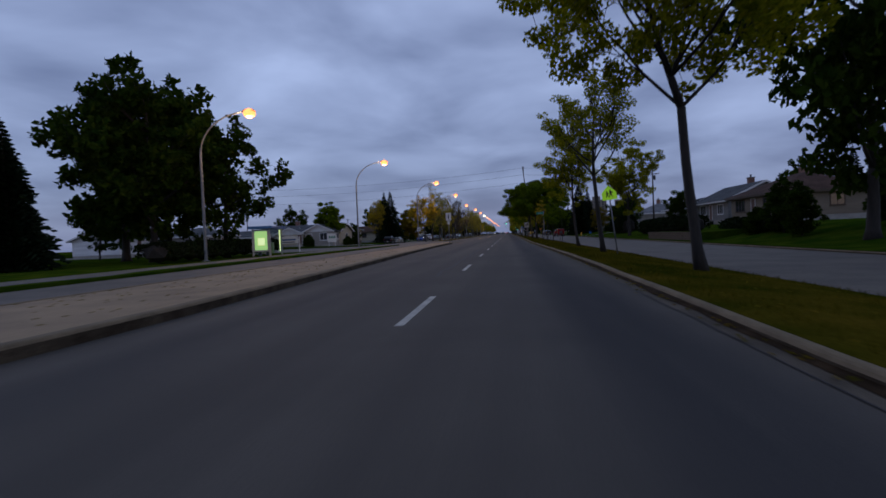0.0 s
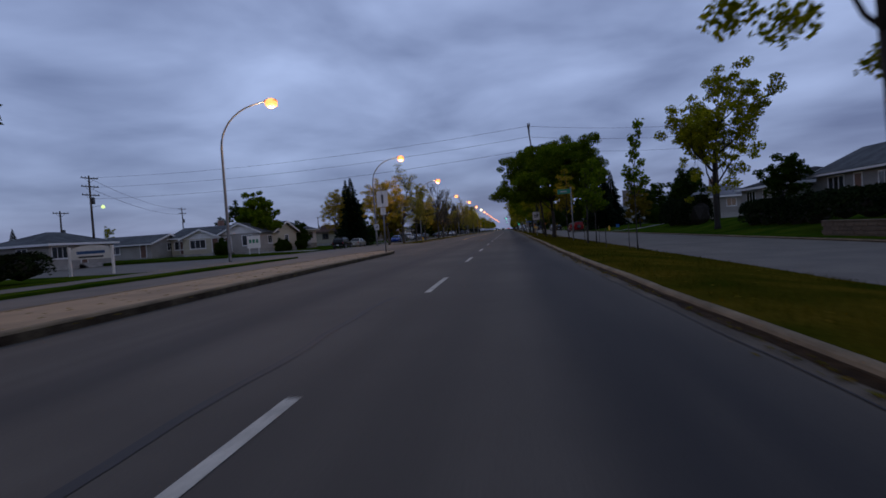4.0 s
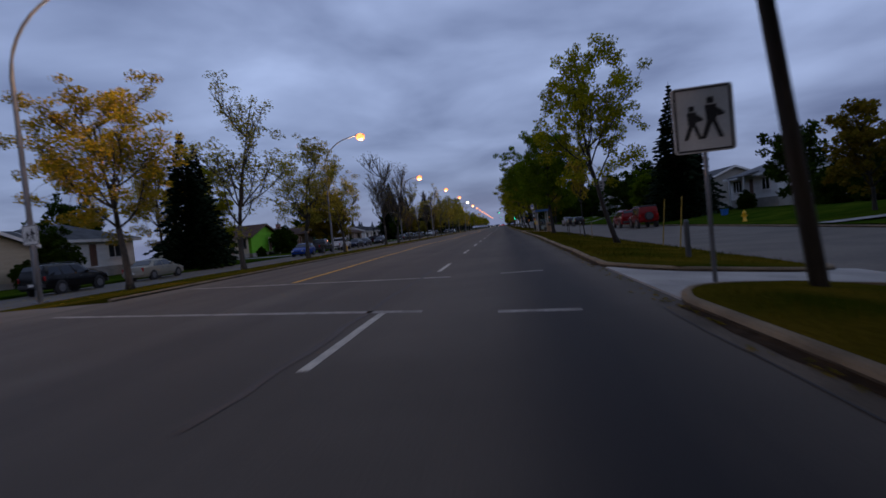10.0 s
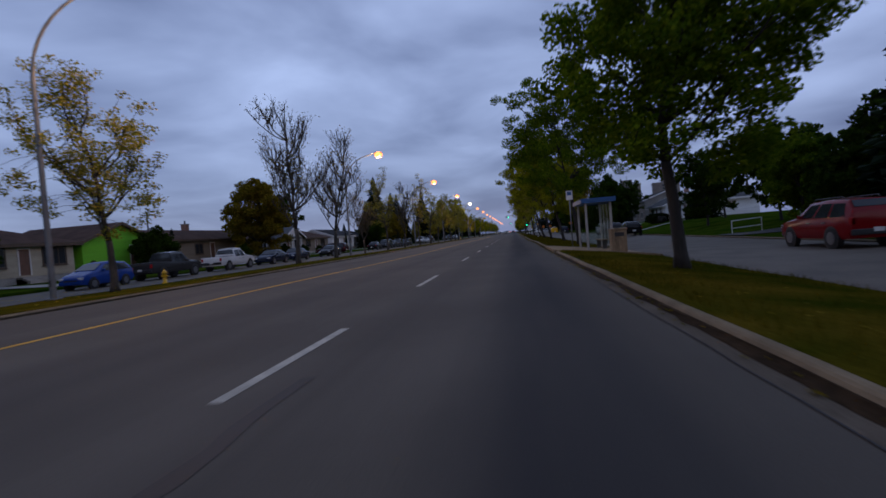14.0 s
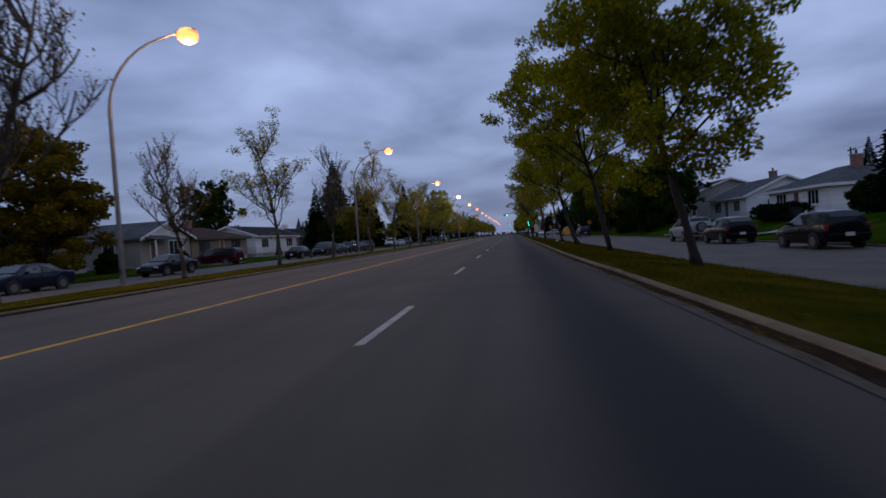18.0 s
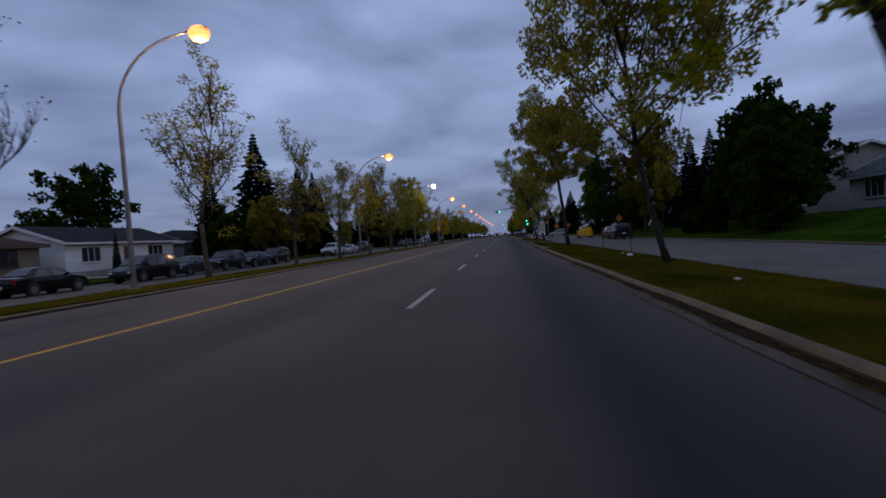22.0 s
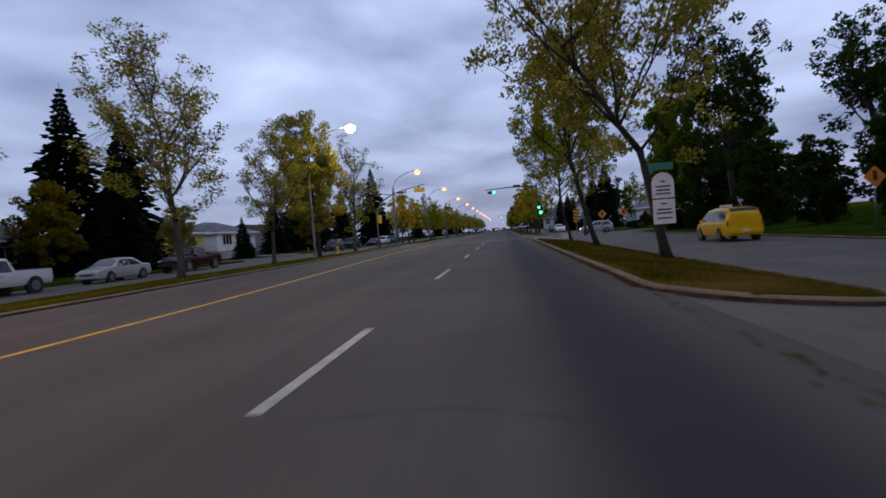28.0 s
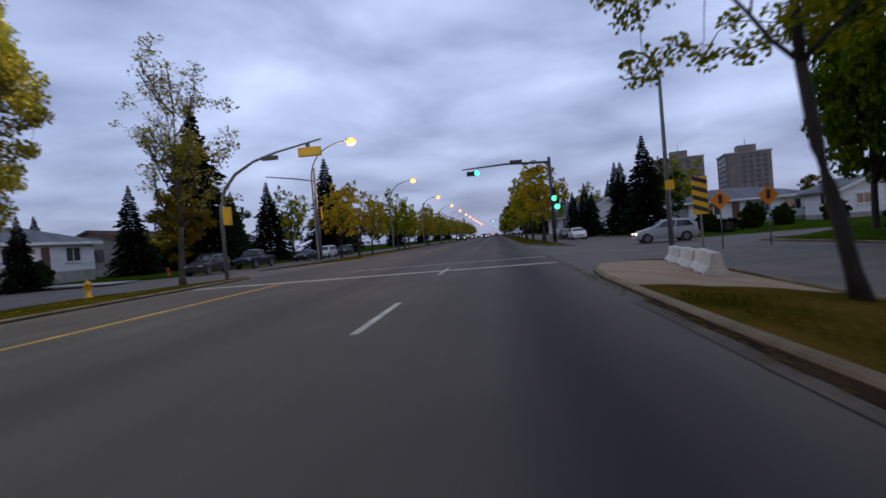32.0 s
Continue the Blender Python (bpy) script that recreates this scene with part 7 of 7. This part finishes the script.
def shelter(x, y, z, rz, ad, roofm, label):
    """A glazed bus shelter 3.4 m long."""
    ob = thing("bus_shelter", x, y, z, rz, label, "bus shelter")
    for px in (-1.7, 1.7):
        for py in (-0.7, 0.7):
            part("post", boxes((px - 0.06, px + 0.06, py - 0.06, py + 0.06, 0, 2.35), bevel=0.01), M["frame_pale"], ob)
    b = bmesh.new()
    slab(b, [(-1.95, -0.95, 2.45), (1.95, -0.95, 2.45), (1.95, 0.95, 2.5), (-1.95, 0.95, 2.5)], 0.16)
    part("roof", b, roofm, ob)
    part("roof_edge", boxes((-1.98, 1.98, -0.99, -0.95, 2.28, 2.48), (-1.98, 1.98, 0.95, 0.99, 2.3, 2.52), (-1.99, -1.95, -0.95, 0.95, 2.28, 2.5), (1.95, 1.99, -0.95, 0.95, 2.28, 2.5)), roofm, ob)
    for k in range(3):
        x0 = -1.62 + 1.1 * k
        gl = part("glass_panel", boxes((x0, x0 + 1.04, 0.695, 0.705, 0.2, 2.25)), M["clear"], ob)
        gl.visible_shadow = False
        part("mullion", boxes((x0 - 0.03, x0, 0.68, 0.72, 0.15, 2.3)), M["frame_pale"], ob)
    for s in (-1.7, 1.7):
        if ad and s < 0:
            fr = part("poster_case", boxes((s - 0.09, s + 0.09, -0.62, 0.62, 0.35, 2.2), bevel=0.02), M["frame_pale"], ob)
            for e in (-1, 1):
                pn = part("poster", boxes((s + e * 0.095 - 0.004, s + e * 0.095 + 0.004, -0.52, 0.52, 0.5, 2.08)), M["ad_glow"], fr, "lit green poster")
                part("poster_shape", boxes((s + e * 0.104 - 0.003, s + e * 0.104 + 0.003, -0.3, 0.25, 0.9, 1.5)), M["ad_pale"], pn)
        else:
            gl = part("glass_panel", boxes((s - 0.005, s + 0.005, -0.62, 0.62, 0.2, 2.25)), M["clear"], ob)
            gl.visible_shadow = False
    part("lower_rail", boxes((-1.64, 1.64, 0.68, 0.72, 0.15, 0.21)), M["frame_pale"], ob)
    be = part("bench", boxes((-1.2, 1.2, 0.2, 0.58, 0.42, 0.47), bevel=0.01), M["wood_post"], ob)
    for s in (-1.0, 1.0):
        part("bench_leg", boxes((s - 0.04, s + 0.04, 0.25, 0.5, 0.0, 0.42)), M["steel_dark"], be)
    if ad:
        part("light_tube", boxes((1.62, 1.68, -0.6, -0.54, 0.3, 2.2)), M["tube_glow"], ob, "glowing yellow-green tube")
        part("light_tube", boxes((0.3, 0.36, 0.64, 0.68, 0.3, 2.2)), M["tube_glow"], ob, "glowing yellow-green tube")
    return ob


M["frame_pale"] = material("frame_pale", (0.30, 0.30, 0.29), rough=0.45, vary=0.1, bump=0.03)
M["ad_pale"] = glow("ad_pale", (0.8, 0.95, 0.45), 0.8)
shelter(-21.3, 44.6, -0.05, 90 + 8, True, M["sign_blue"], "glazed bus shelter with a lit green poster")
stop = shelter(4.15, 143.0, -0.12, -90, False, M["sign_blue"], "glazed bus shelter with a flat blue roof")
stop.scale = (0.85, 0.78, 0.95)
ob = thing("litter_bin", 4.75, 140.5, -0.22, 0, "square brown concrete litter bin beside the shelter", "bin")
part("bin_body", boxes((-0.32, 0.32, -0.32, 0.32, 0.0, 0.95), bevel=0.03), M["wood_post"], ob)
part("rim", boxes((-0.35, 0.35, -0.35, 0.35, 0.95, 1.03), bevel=0.02), M["wood_post"], ob)
# flat black plate paints the shade of the bin's mouth
part("opening", boxes((-0.2, 0.2, -0.33, -0.322, 0.68, 0.85)), M["black"], ob)


def hydrant(x, y, z, m, label):
    ob = thing("fire_hydrant", x, y, z, 0, label, "hydrant")
    part("barrel", tubes([(0, 0, 0), (0, 0, 0.06), (0, 0, 0.07), (0, 0, 0.5), (0, 0, 0.52), (0, 0, 0.58), (0, 0, 0.66), (0, 0, 0.72)], [0.16, 0.16, 0.1, 0.1, 0.13, 0.13, 0.09, 0.03], 12), m, ob, smooth=True)
    for s in (-1, 1):
        part("outlet", tubes([(0, 0, 0.4), (s * 0.17, 0, 0.4)], [0.05, 0.055], 10), m, ob)
    part("nut", tubes([(0, 0, 0.72), (0, 0, 0.78)], [0.025, 0.025], 5), m, ob)


hydrant(-18.3, 142.4, -0.3, M["sign_yellow"], "yellow fire hydrant on the verge")
hydrant(15.4, 119.5, lawn_east(15.4, 119.5), M["sign_yellow"], "yellow fire hydrant on the edge of the front lawn")
hydrant(-16.8, 284.5, -0.2, M["sign_yellow"], "yellow fire hydrant near the signals")
hydrant(-28.8, 308.0, -0.25, M["plastic_red"], "red fire hydrant on the front lawn")


def stakes(x, y, n, h, m, label, lean=0.0, gap=0.5, turn=0.0):
    ob = thing("tree_stakes", x, y, med(x), 0, label, "stake")
    for k in range(n):
        a = 6.28 * k / max(n, 1) + turn
        part("stake", tubes([(math.cos(a) * gap, math.sin(a) * gap, -0.2), (math.cos(a) * gap + lean, math.sin(a) * gap, h)], [0.02, 0.018], 7), M[m], ob)


M["stake_ochre"] = material("stake_ochre", (0.26, 0.18, 0.02), vary=0.2)
stakes(4.3, 64.8, 3, 1.0, "wood_pole", "three short dark wooden tree stakes on the median")
stakes(4.4, 57.6, 2, 1.0, "wood_pole", "two short dark wooden tree stakes on the median")
stakes(5.55, 102.3, 2, 1.7, "stake_ochre", "two leaning yellow marker stakes on the median", 0.2, 0.95, 1.57)
stakes(4.4, 114.6, 1, 0.9, "wood_post", "short brown wooden post on the median")
stakes(4.4, 119.3, 3, 1.0, "wood_pole", "three short dark wooden tree stakes on the median")
stakes(4.6, 208.4, 2, 1.2, "wood_pole", "two short dark tree stakes on the median", 0, 0.6)
ob = thing("bollard", 3.9, 95.5, -0.05, 0, "short dark steel bollard at the crossing", "bollard")
part("shaft", tubes([(0, 0, -0.1), (0, 0, 0.75), (0, 0, 0.8)], [0.06, 0.06, 0.03], 10), M["steel_dark"], ob)


def barrier(x, y, rz):
    ob = thing("concrete_barrier", x, y, med(x) + 0.0, rz, "pale concrete traffic barrier block on the paved island", "barrier", "concrete barriers at the corner")
    b = bmesh.new()
    prof = [(-0.25, 0.0), (0.25, 0.0), (0.25, 0.08), (0.13, 0.22), (0.09, 0.48), (-0.09, 0.48), (-0.13, 0.22), (-0.25, 0.08)]
    plate(b, prof, -1.05, 1.05)
    part("block", b, M["barrier_pale"], ob)
    for s in (-0.55, 0.55):
        # solid black box paints the shade inside a lifting hollow
        part("slot", boxes((-0.255, 0.255, s - 0.14, s + 0.14, 0.0, 0.07)), M["black"], ob)


M["barrier_pale"] = material("barrier_pale", (0.48, 0.46, 0.42), vary=0.15, scale=1.5, fine=25, bump=0.2)
for x, y, rz in ((4.35, 276.6, -12), (4.8, 278.9, -11), (5.22, 281.2, -10)):
    barrier(x, y, rz)


# ---- signals at the crossing ----
def signal_head(parent, x, y, z, lit, mat_case, horizontal=False):
    w, h = (1.05, 0.36) if horizontal else (0.36, 1.05)
    hd = part("signal_head", boxes((x - w / 2, x + w / 2, y - 0.12, y + 0.1, z - h / 2, z + h / 2), bevel=0.02), mat_case, parent)
    for k, nm in enumerate(("red_glow", "amber_glow", "green_glow")):
        c = (x + (k - 1) * 0.33, z) if horizontal else (x, z + (1 - k) * 0.33)
        on = lit == nm
        b = bmesh.new()
        # a lit lens is widened past its housing to imitate its glow
        tube(b, [(c[0], y - 0.12, c[1]), (c[0], y - 0.145, c[1])], [0.125, 0.11] if not on else [0.20, 0.20], 14)
        part("signal_lens", b, M[nm] if on else M["black"], hd, "lit green lens" if on else "")
        b = bmesh.new()
        tube(b, [(c[0], y - 0.12, c[1] + 0.02), (c[0], y - 0.3, c[1] + 0.03)], [0.14, 0.135], 12, False)
        part("visor", b, M["black"], hd)
    return hd


ob = thing("traffic_signal", 4.6, 309.0, 0.0, 0, "traffic signal on a steel mast arm, showing green", "traffic signal")
part("pole", tubes([(0, 0, 0), (0, 0, 3.5), (0, 0, 7.0)], [0.16, 0.14, 0.12], 10), M["steel_dark"], ob, smooth=True)
part("mast_arm", tubes([(0, 0, 6.6), (-3.5, 0, 6.75), (-7.2, 0, 6.6)], [0.10, 0.08, 0.05], 8), M["steel_dark"], ob, smooth=True)
part("camera_box", boxes((-3.2, -2.2, -0.12, 0.12, 6.8, 7.0)), M["steel_dark"], ob)
signal_head(ob, -6.3, -0.1, 6.2, "green_glow", M["black"], True)
signal_head(ob, 0.15, -0.25, 3.9, "green_glow", M["black"])
signal_head(ob, 0.35, -0.25, 3.2, "green_glow", M["black"])
ob = thing("traffic_signal", -13.0, 290.2, 0.0, 0, "traffic signal on a curved mast with a yellow head", "traffic signal")
part("pole", tubes([(-0.9, 0, -0.25), (-0.9, 0, 3.4), (-0.6, 0, 4.4), (0.0, 0, 5.1), (1.0, 0, 5.65), (2.2, 0, 6.0), (4.6, 0, 6.45)], [0.1, 0.09, 0.085, 0.08, 0.065, 0.055, 0.04], 10), M["steel"], ob, smooth=True)
hd = part("signal_head", boxes((3.4, 4.55, -0.1, 0.14, 5.65, 6.1), bevel=0.03), M["sign_yellow"], ob, "yellow signal head seen from behind")
part("bracket", boxes((3.8, 4.0, -0.02, 0.04, 6.1, 6.35)), M["steel_dark"], hd)
part("camera_box", boxes((1.5, 2.3, -0.1, 0.1, 5.65, 5.85)), M["steel_dark"], ob)
part("side_head", boxes((-0.76, -0.42, -0.15, 0.15, 2.6, 3.5), bevel=0.02), M["sign_yellow"], ob)
ob = thing("traffic_signal", -16.2, 311.5, 0.0, 0, "pale steel signal pole with a short arm", "traffic signal")
part("pole", tubes([(0, 0, 0), (0, 0, 4), (0, 0, 8.4)], [0.15, 0.13, 0.1], 10), M["steel"], ob, smooth=True)
part("mast_arm", tubes([(0, 0, 7.2), (-2.0, 0, 7.6), (-4.6, 0, 8.0)], [0.07, 0.06, 0.04], 8), M["steel"], ob, smooth=True)
signal_head(ob, 0.25, 0.0, 4.2, "", M["sign_yellow"])
ob = thing("street_lamp", 8.3, 291.5, -0.4, 180, "tall steel street lamp with a curved arm, unlit, at the corner", "street lamp")
part("pole", tubes([(0, 0, 0), (0, 0, 5), (0, 0, 8.4), (0.2, 0, 9.1), (0.6, 0, 9.6), (1.1, 0, 9.7)], [0.12, 0.1, 0.08, 0.07, 0.06, 0.05], 10), M["steel"], ob, smooth=True)
part("lamp_head", tubes([(1.0, 0, 9.7), (1.2, 0, 9.72), (1.6, 0, 9.65), (1.8, 0, 9.6)], [0.06, 0.14, 0.15, 0.03], 10), M["steel_dark"], ob, smooth=True)
# further signals down the road
for y, dx in ((470.0, 0.0), (640.0, 0.5)):
    ob = thing("traffic_signal", 4.6 + dx, y, 0.0, 0, "distant traffic signal on a mast arm, showing green", "traffic signal")
    part("pole", tubes([(0, 0, 0), (0, 0, 7.0)], [0.16, 0.12], 8), M["steel_dark"], ob)
    part("mast_arm", tubes([(0, 0, 6.6), (-7.2, 0, 6.6)], [0.1, 0.05], 6), M["steel_dark"], ob)
    signal_head(ob, -6.3, -0.1, 6.2, "green_glow", M["black"], True)
    signal_head(ob, 0.15, -0.25, 3.9, "green_glow", M["black"])


# ---- far apartment towers ----
def tower(x, y, w, d, h, floors, cols, label):
    ob = thing("apartment_tower", x, y, 0, -12, label, "building")
    part("wall", boxes((-w / 2, w / 2, -d / 2, d / 2, 0, h), (-w / 2 + 1, -w / 2 + 4.5, -d / 2 - 0.6, -d / 2, 0, h - 1)), M["tower_wall"], ob)
    part("roof", boxes((-w / 2 - 0.3, w / 2 + 0.3, -d / 2 - 0.3, d / 2 + 0.3, h, h + 0.6)), M["concrete"], ob)
    part("roof_house", boxes((-2.5, 4.5, -3, 3, h + 0.6, h + 4.0)), M["tower_wall"], ob)
    part("antenna", tubes([(1, 0, h + 4), (1, 0, h + 7)], [0.15, 0.08], 5), M["steel_dark"], ob)
    for f in range(floors):
        for c in range(cols):
            u = -w / 2 + 5.5 + (w - 6.5) * (c + 0.5) / cols
            z = 1.2 + (h - 1.5) * f / floors
            part("window", boxes((u - 0.75, u + 0.75, -d / 2 - 0.05, -d / 2, z, z + 1.4)), M["house_glass"], ob)
            part("window", boxes((-w / 2 - 0.05, -w / 2, -d / 2 + 1.5 + (d - 3) * c / cols, -d / 2 + 2.9 + (d - 3) * c / cols, z, z + 1.4)), M["house_glass"], ob)


M["tower_wall"] = material("tower_wall", (0.20, 0.17, 0.15), vary=0.15, scale=0.3, fine=3, bump=0.1)
tower(82, 512, 20, 18, 27, 12, 4, "tall tan concrete apartment tower far off")
tower(107, 504, 17, 18, 26, 12, 4, "second tall concrete apartment tower far off")


# ---- driveways, paths, litter and grass ----
for y, w in ((105.0, 3.4), (148.0, 3.0), (171.0, 3.4), (200.0, 3.4), (224.0, 3.2), (244.0, 3.2), (300.5, 3.2)):
    bm = sheet(bmesh.new(), [-38, -33, -27.3], [y - w / 2, y + w / 2], lambda x, y_: -0.24 + 0.0102 * (-27.4 - x) + 0.06 if x < -27.5 else -0.22)
    setting(link("driveway", bm, M["concrete"]), "pale concrete driveway up to a bungalow", "driveway")
for y in (107.5, 188.0):
    bm = sheet(bmesh.new(), [SERV_R1 + 0.2, 17, 19, 21, 23, 25, 27], [y, y + 1.3], lambda x, y_: lawn_east(x, y_) + 0.05)
    setting(link("garden_path", bm, M["concrete"]), "pale concrete path up the lawn", "path")

# low concrete steps let into the sloping lawn, and the pad round the storm drain
flight = thing("garden_steps", 15.2, 207.4, 0, -14, "pale concrete garden steps let into the sloping lawn", "steps")
for k in range(5):
    z = lawn_east(15.2 + 1.7 * k, 207.0)
    part("step", boxes((1.7 * k, 1.7 * k + 1.15, -0.65, 0.65, z - 0.3, z + 0.10 + 0.03 * k), bevel=0.015), M["concrete"], flight)
ex = edge(214.6)
bm = bmesh.new()
pad = [(ex + 0.08, 213.2), (ex + 0.5, 213.9), (ex + 0.62, 214.9), (ex + 0.08, 216.2)]
top = [bm.verts.new((x, y, med(x) + 0.035)) for x, y in pad]
foot = [bm.verts.new((x, y, med(x) - 0.2)) for x, y in pad]
bm.faces.new(top)
for k in range(4):
    bm.faces.new((top[k - 1], foot[k - 1], foot[k], top[k]))
setting(link("drain_pad", bm, M["kerb"]), "worn concrete pad beside the storm drain", "pavement")

bm = sheet(bmesh.new(), [SERV_R1 + 0.1, 16, 18, 20, 22, 25], [150.6, 154.2], lambda x, y_: lawn_east(x, y_) + 0.05)
setting(link("driveway", bm, M["patch"]), "dark asphalt driveway up the lawn", "driveway")
rail = thing("hand_rail", 14.9, 154.7, lawn_east(14.9, 154.7), 0, "white painted metal hand rail beside a driveway", "rail")
for k in range(2):
    part("post", tubes([(1.9 * k, 0, -0.1), (1.9 * k, 0, 0.9 + 0.12 * k)], [0.03, 0.03], 8), M["white_paint"], rail)
    part("bar", tubes([(0, 0, 0.88 - 0.5 * k), (1.9, 0, 1.0 - 0.5 * k)], [0.028, 0.028], 8), M["white_paint"], rail)


def paper(x, y, r, seed, label):
    """A crumpled scrap of paper."""
    b = bmesh.new()
    bmesh.ops.create_icosphere(b, subdivisions=2, radius=r)
    for v in b.verts:
        v.co *= 1 + 0.5 * noise.noise(v.co * (2.2 / r) + Vector((seed, 0, 0)))
        v.co.z *= 0.6
    ob = link("litter", b, M["paper"])
    ob.location = (x, y, med(x) + r * 0.5 + 0.02)
    tagged(ob, label, "litter")


M["paper"] = material("paper", (0.78, 0.78, 0.78), rough=0.7, vary=0.06, scale=8, bump=0.05)
paper(4.12, 203.9, 0.10, 3, "crumpled white paper lying on the median grass")
paper(4.5, 206.9, 0.045, 5, "small white scrap of paper on the grass")
paper(3.6, 193.6, 0.05, 8, "small scrap of pale paper on the grass")
bin_ = thing("recycling_bin", 19.2, 132.2, lawn_east(19.2, 132.2), 12, "blue plastic recycling bin standing on the front lawn", "bin")
body = bmesh.new()
loft(body, [[(sx * (0.2 + 0.05 * k), sy * (0.16 + 0.05 * k), 0.5 * k) for sx, sy in ((-1, -1), (1, -1), (1, 1), (-1, 1))] for k in (0, 1)])
part("body", body, M["plastic_blue"], bin_)
part("rim", boxes((-0.28, 0.28, -0.24, -0.205, 0.48, 0.53), (-0.28, 0.28, 0.205, 0.24, 0.48, 0.53), (-0.28, -0.245, -0.205, 0.205, 0.48, 0.53), (0.245, 0.28, -0.205, 0.205, 0.48, 0.53)), M["plastic_blue"], bin_, "rolled rim")


def scatter(name, n, where, size, mat, label, seed):
    rng = random.Random(seed)
    verts, faces = [], []
    for _ in range(n):
        x, y, z = where(rng)
        a = rng.uniform(0, 6.28)
        L = size * rng.uniform(0.6, 1.3)
        i = len(verts)
        ca, sa = math.cos(a) * L, math.sin(a) * L
        verts += [(x - ca, y - sa, z), (x + sa * 0.6, y - ca * 0.6, z + 0.012), (x + ca, y + sa, z + 0.006), (x - sa * 0.6, y + ca * 0.6, z + 0.014)]
        faces.append((i, i + 1, i + 2, i + 3))
    ob = array_mesh(name, verts, faces, M[mat])
    tagged(ob, label, "leaves", "", "stuff")


def on_median(rng):
    while True:
        y = rng.uniform(-5, 285)
        if any(a + 1.2 < y < b_ - 1.2 for a, b_ in MEDIANS):
            x = edge(y) + 0.25 + rng.random() ** 1.3 * (2.85 if 239 < y < 274 else 3.9)
            return x, y, med(x) + 0.035


def in_gutter(rng):
    y = rng.uniform(-5, 285)
    return edge(y) - abs(rng.gauss(0, 0.10)) - 0.02, y, 0.012


scatter("fallen_leaves", 1300, on_median, 0.035, "leaf_brown", "small fallen brown leaves on the median grass", 5)
scatter("fallen_leaves", 2200, in_gutter, 0.04, "leaf_brown", "brown leaves gathered in the gutter", 6)
scatter("fallen_leaves", 700, lambda r: (r.uniform(-9.2, -6.0), r.uniform(0, 62), 0.162), 0.05, "leaf_brown", "brown leaves on the paved island", 7)
scatter("fallen_leaves", 2500, lambda r: (r.uniform(-19, -11), r.uniform(97, 284), -0.05), 0.06, "leaf_yellow", "fallen yellow leaves on the west verge", 8)

rng = random.Random(77)
verts, faces = [], []
for _ in range(70000):
    x, y, z = on_median(rng)
    h = rng.uniform(0.03, 0.075)
    a = rng.uniform(0, 6.28)
    i = len(verts)
    dx, dy = math.cos(a) * 0.008, math.sin(a) * 0.008
    z -= 0.035
    verts += [(x - dx, y - dy, z), (x + dx, y + dy, z), (x + rng.uniform(-0.03, 0.03), y + rng.uniform(-0.03, 0.03), z + h + 0.03)]
    faces.append((i, i + 1, i + 2))
tagged(array_mesh("grass_blades", verts, faces, M["blade"]), "short mown grass blades on the median", "grass", "", "stuff")
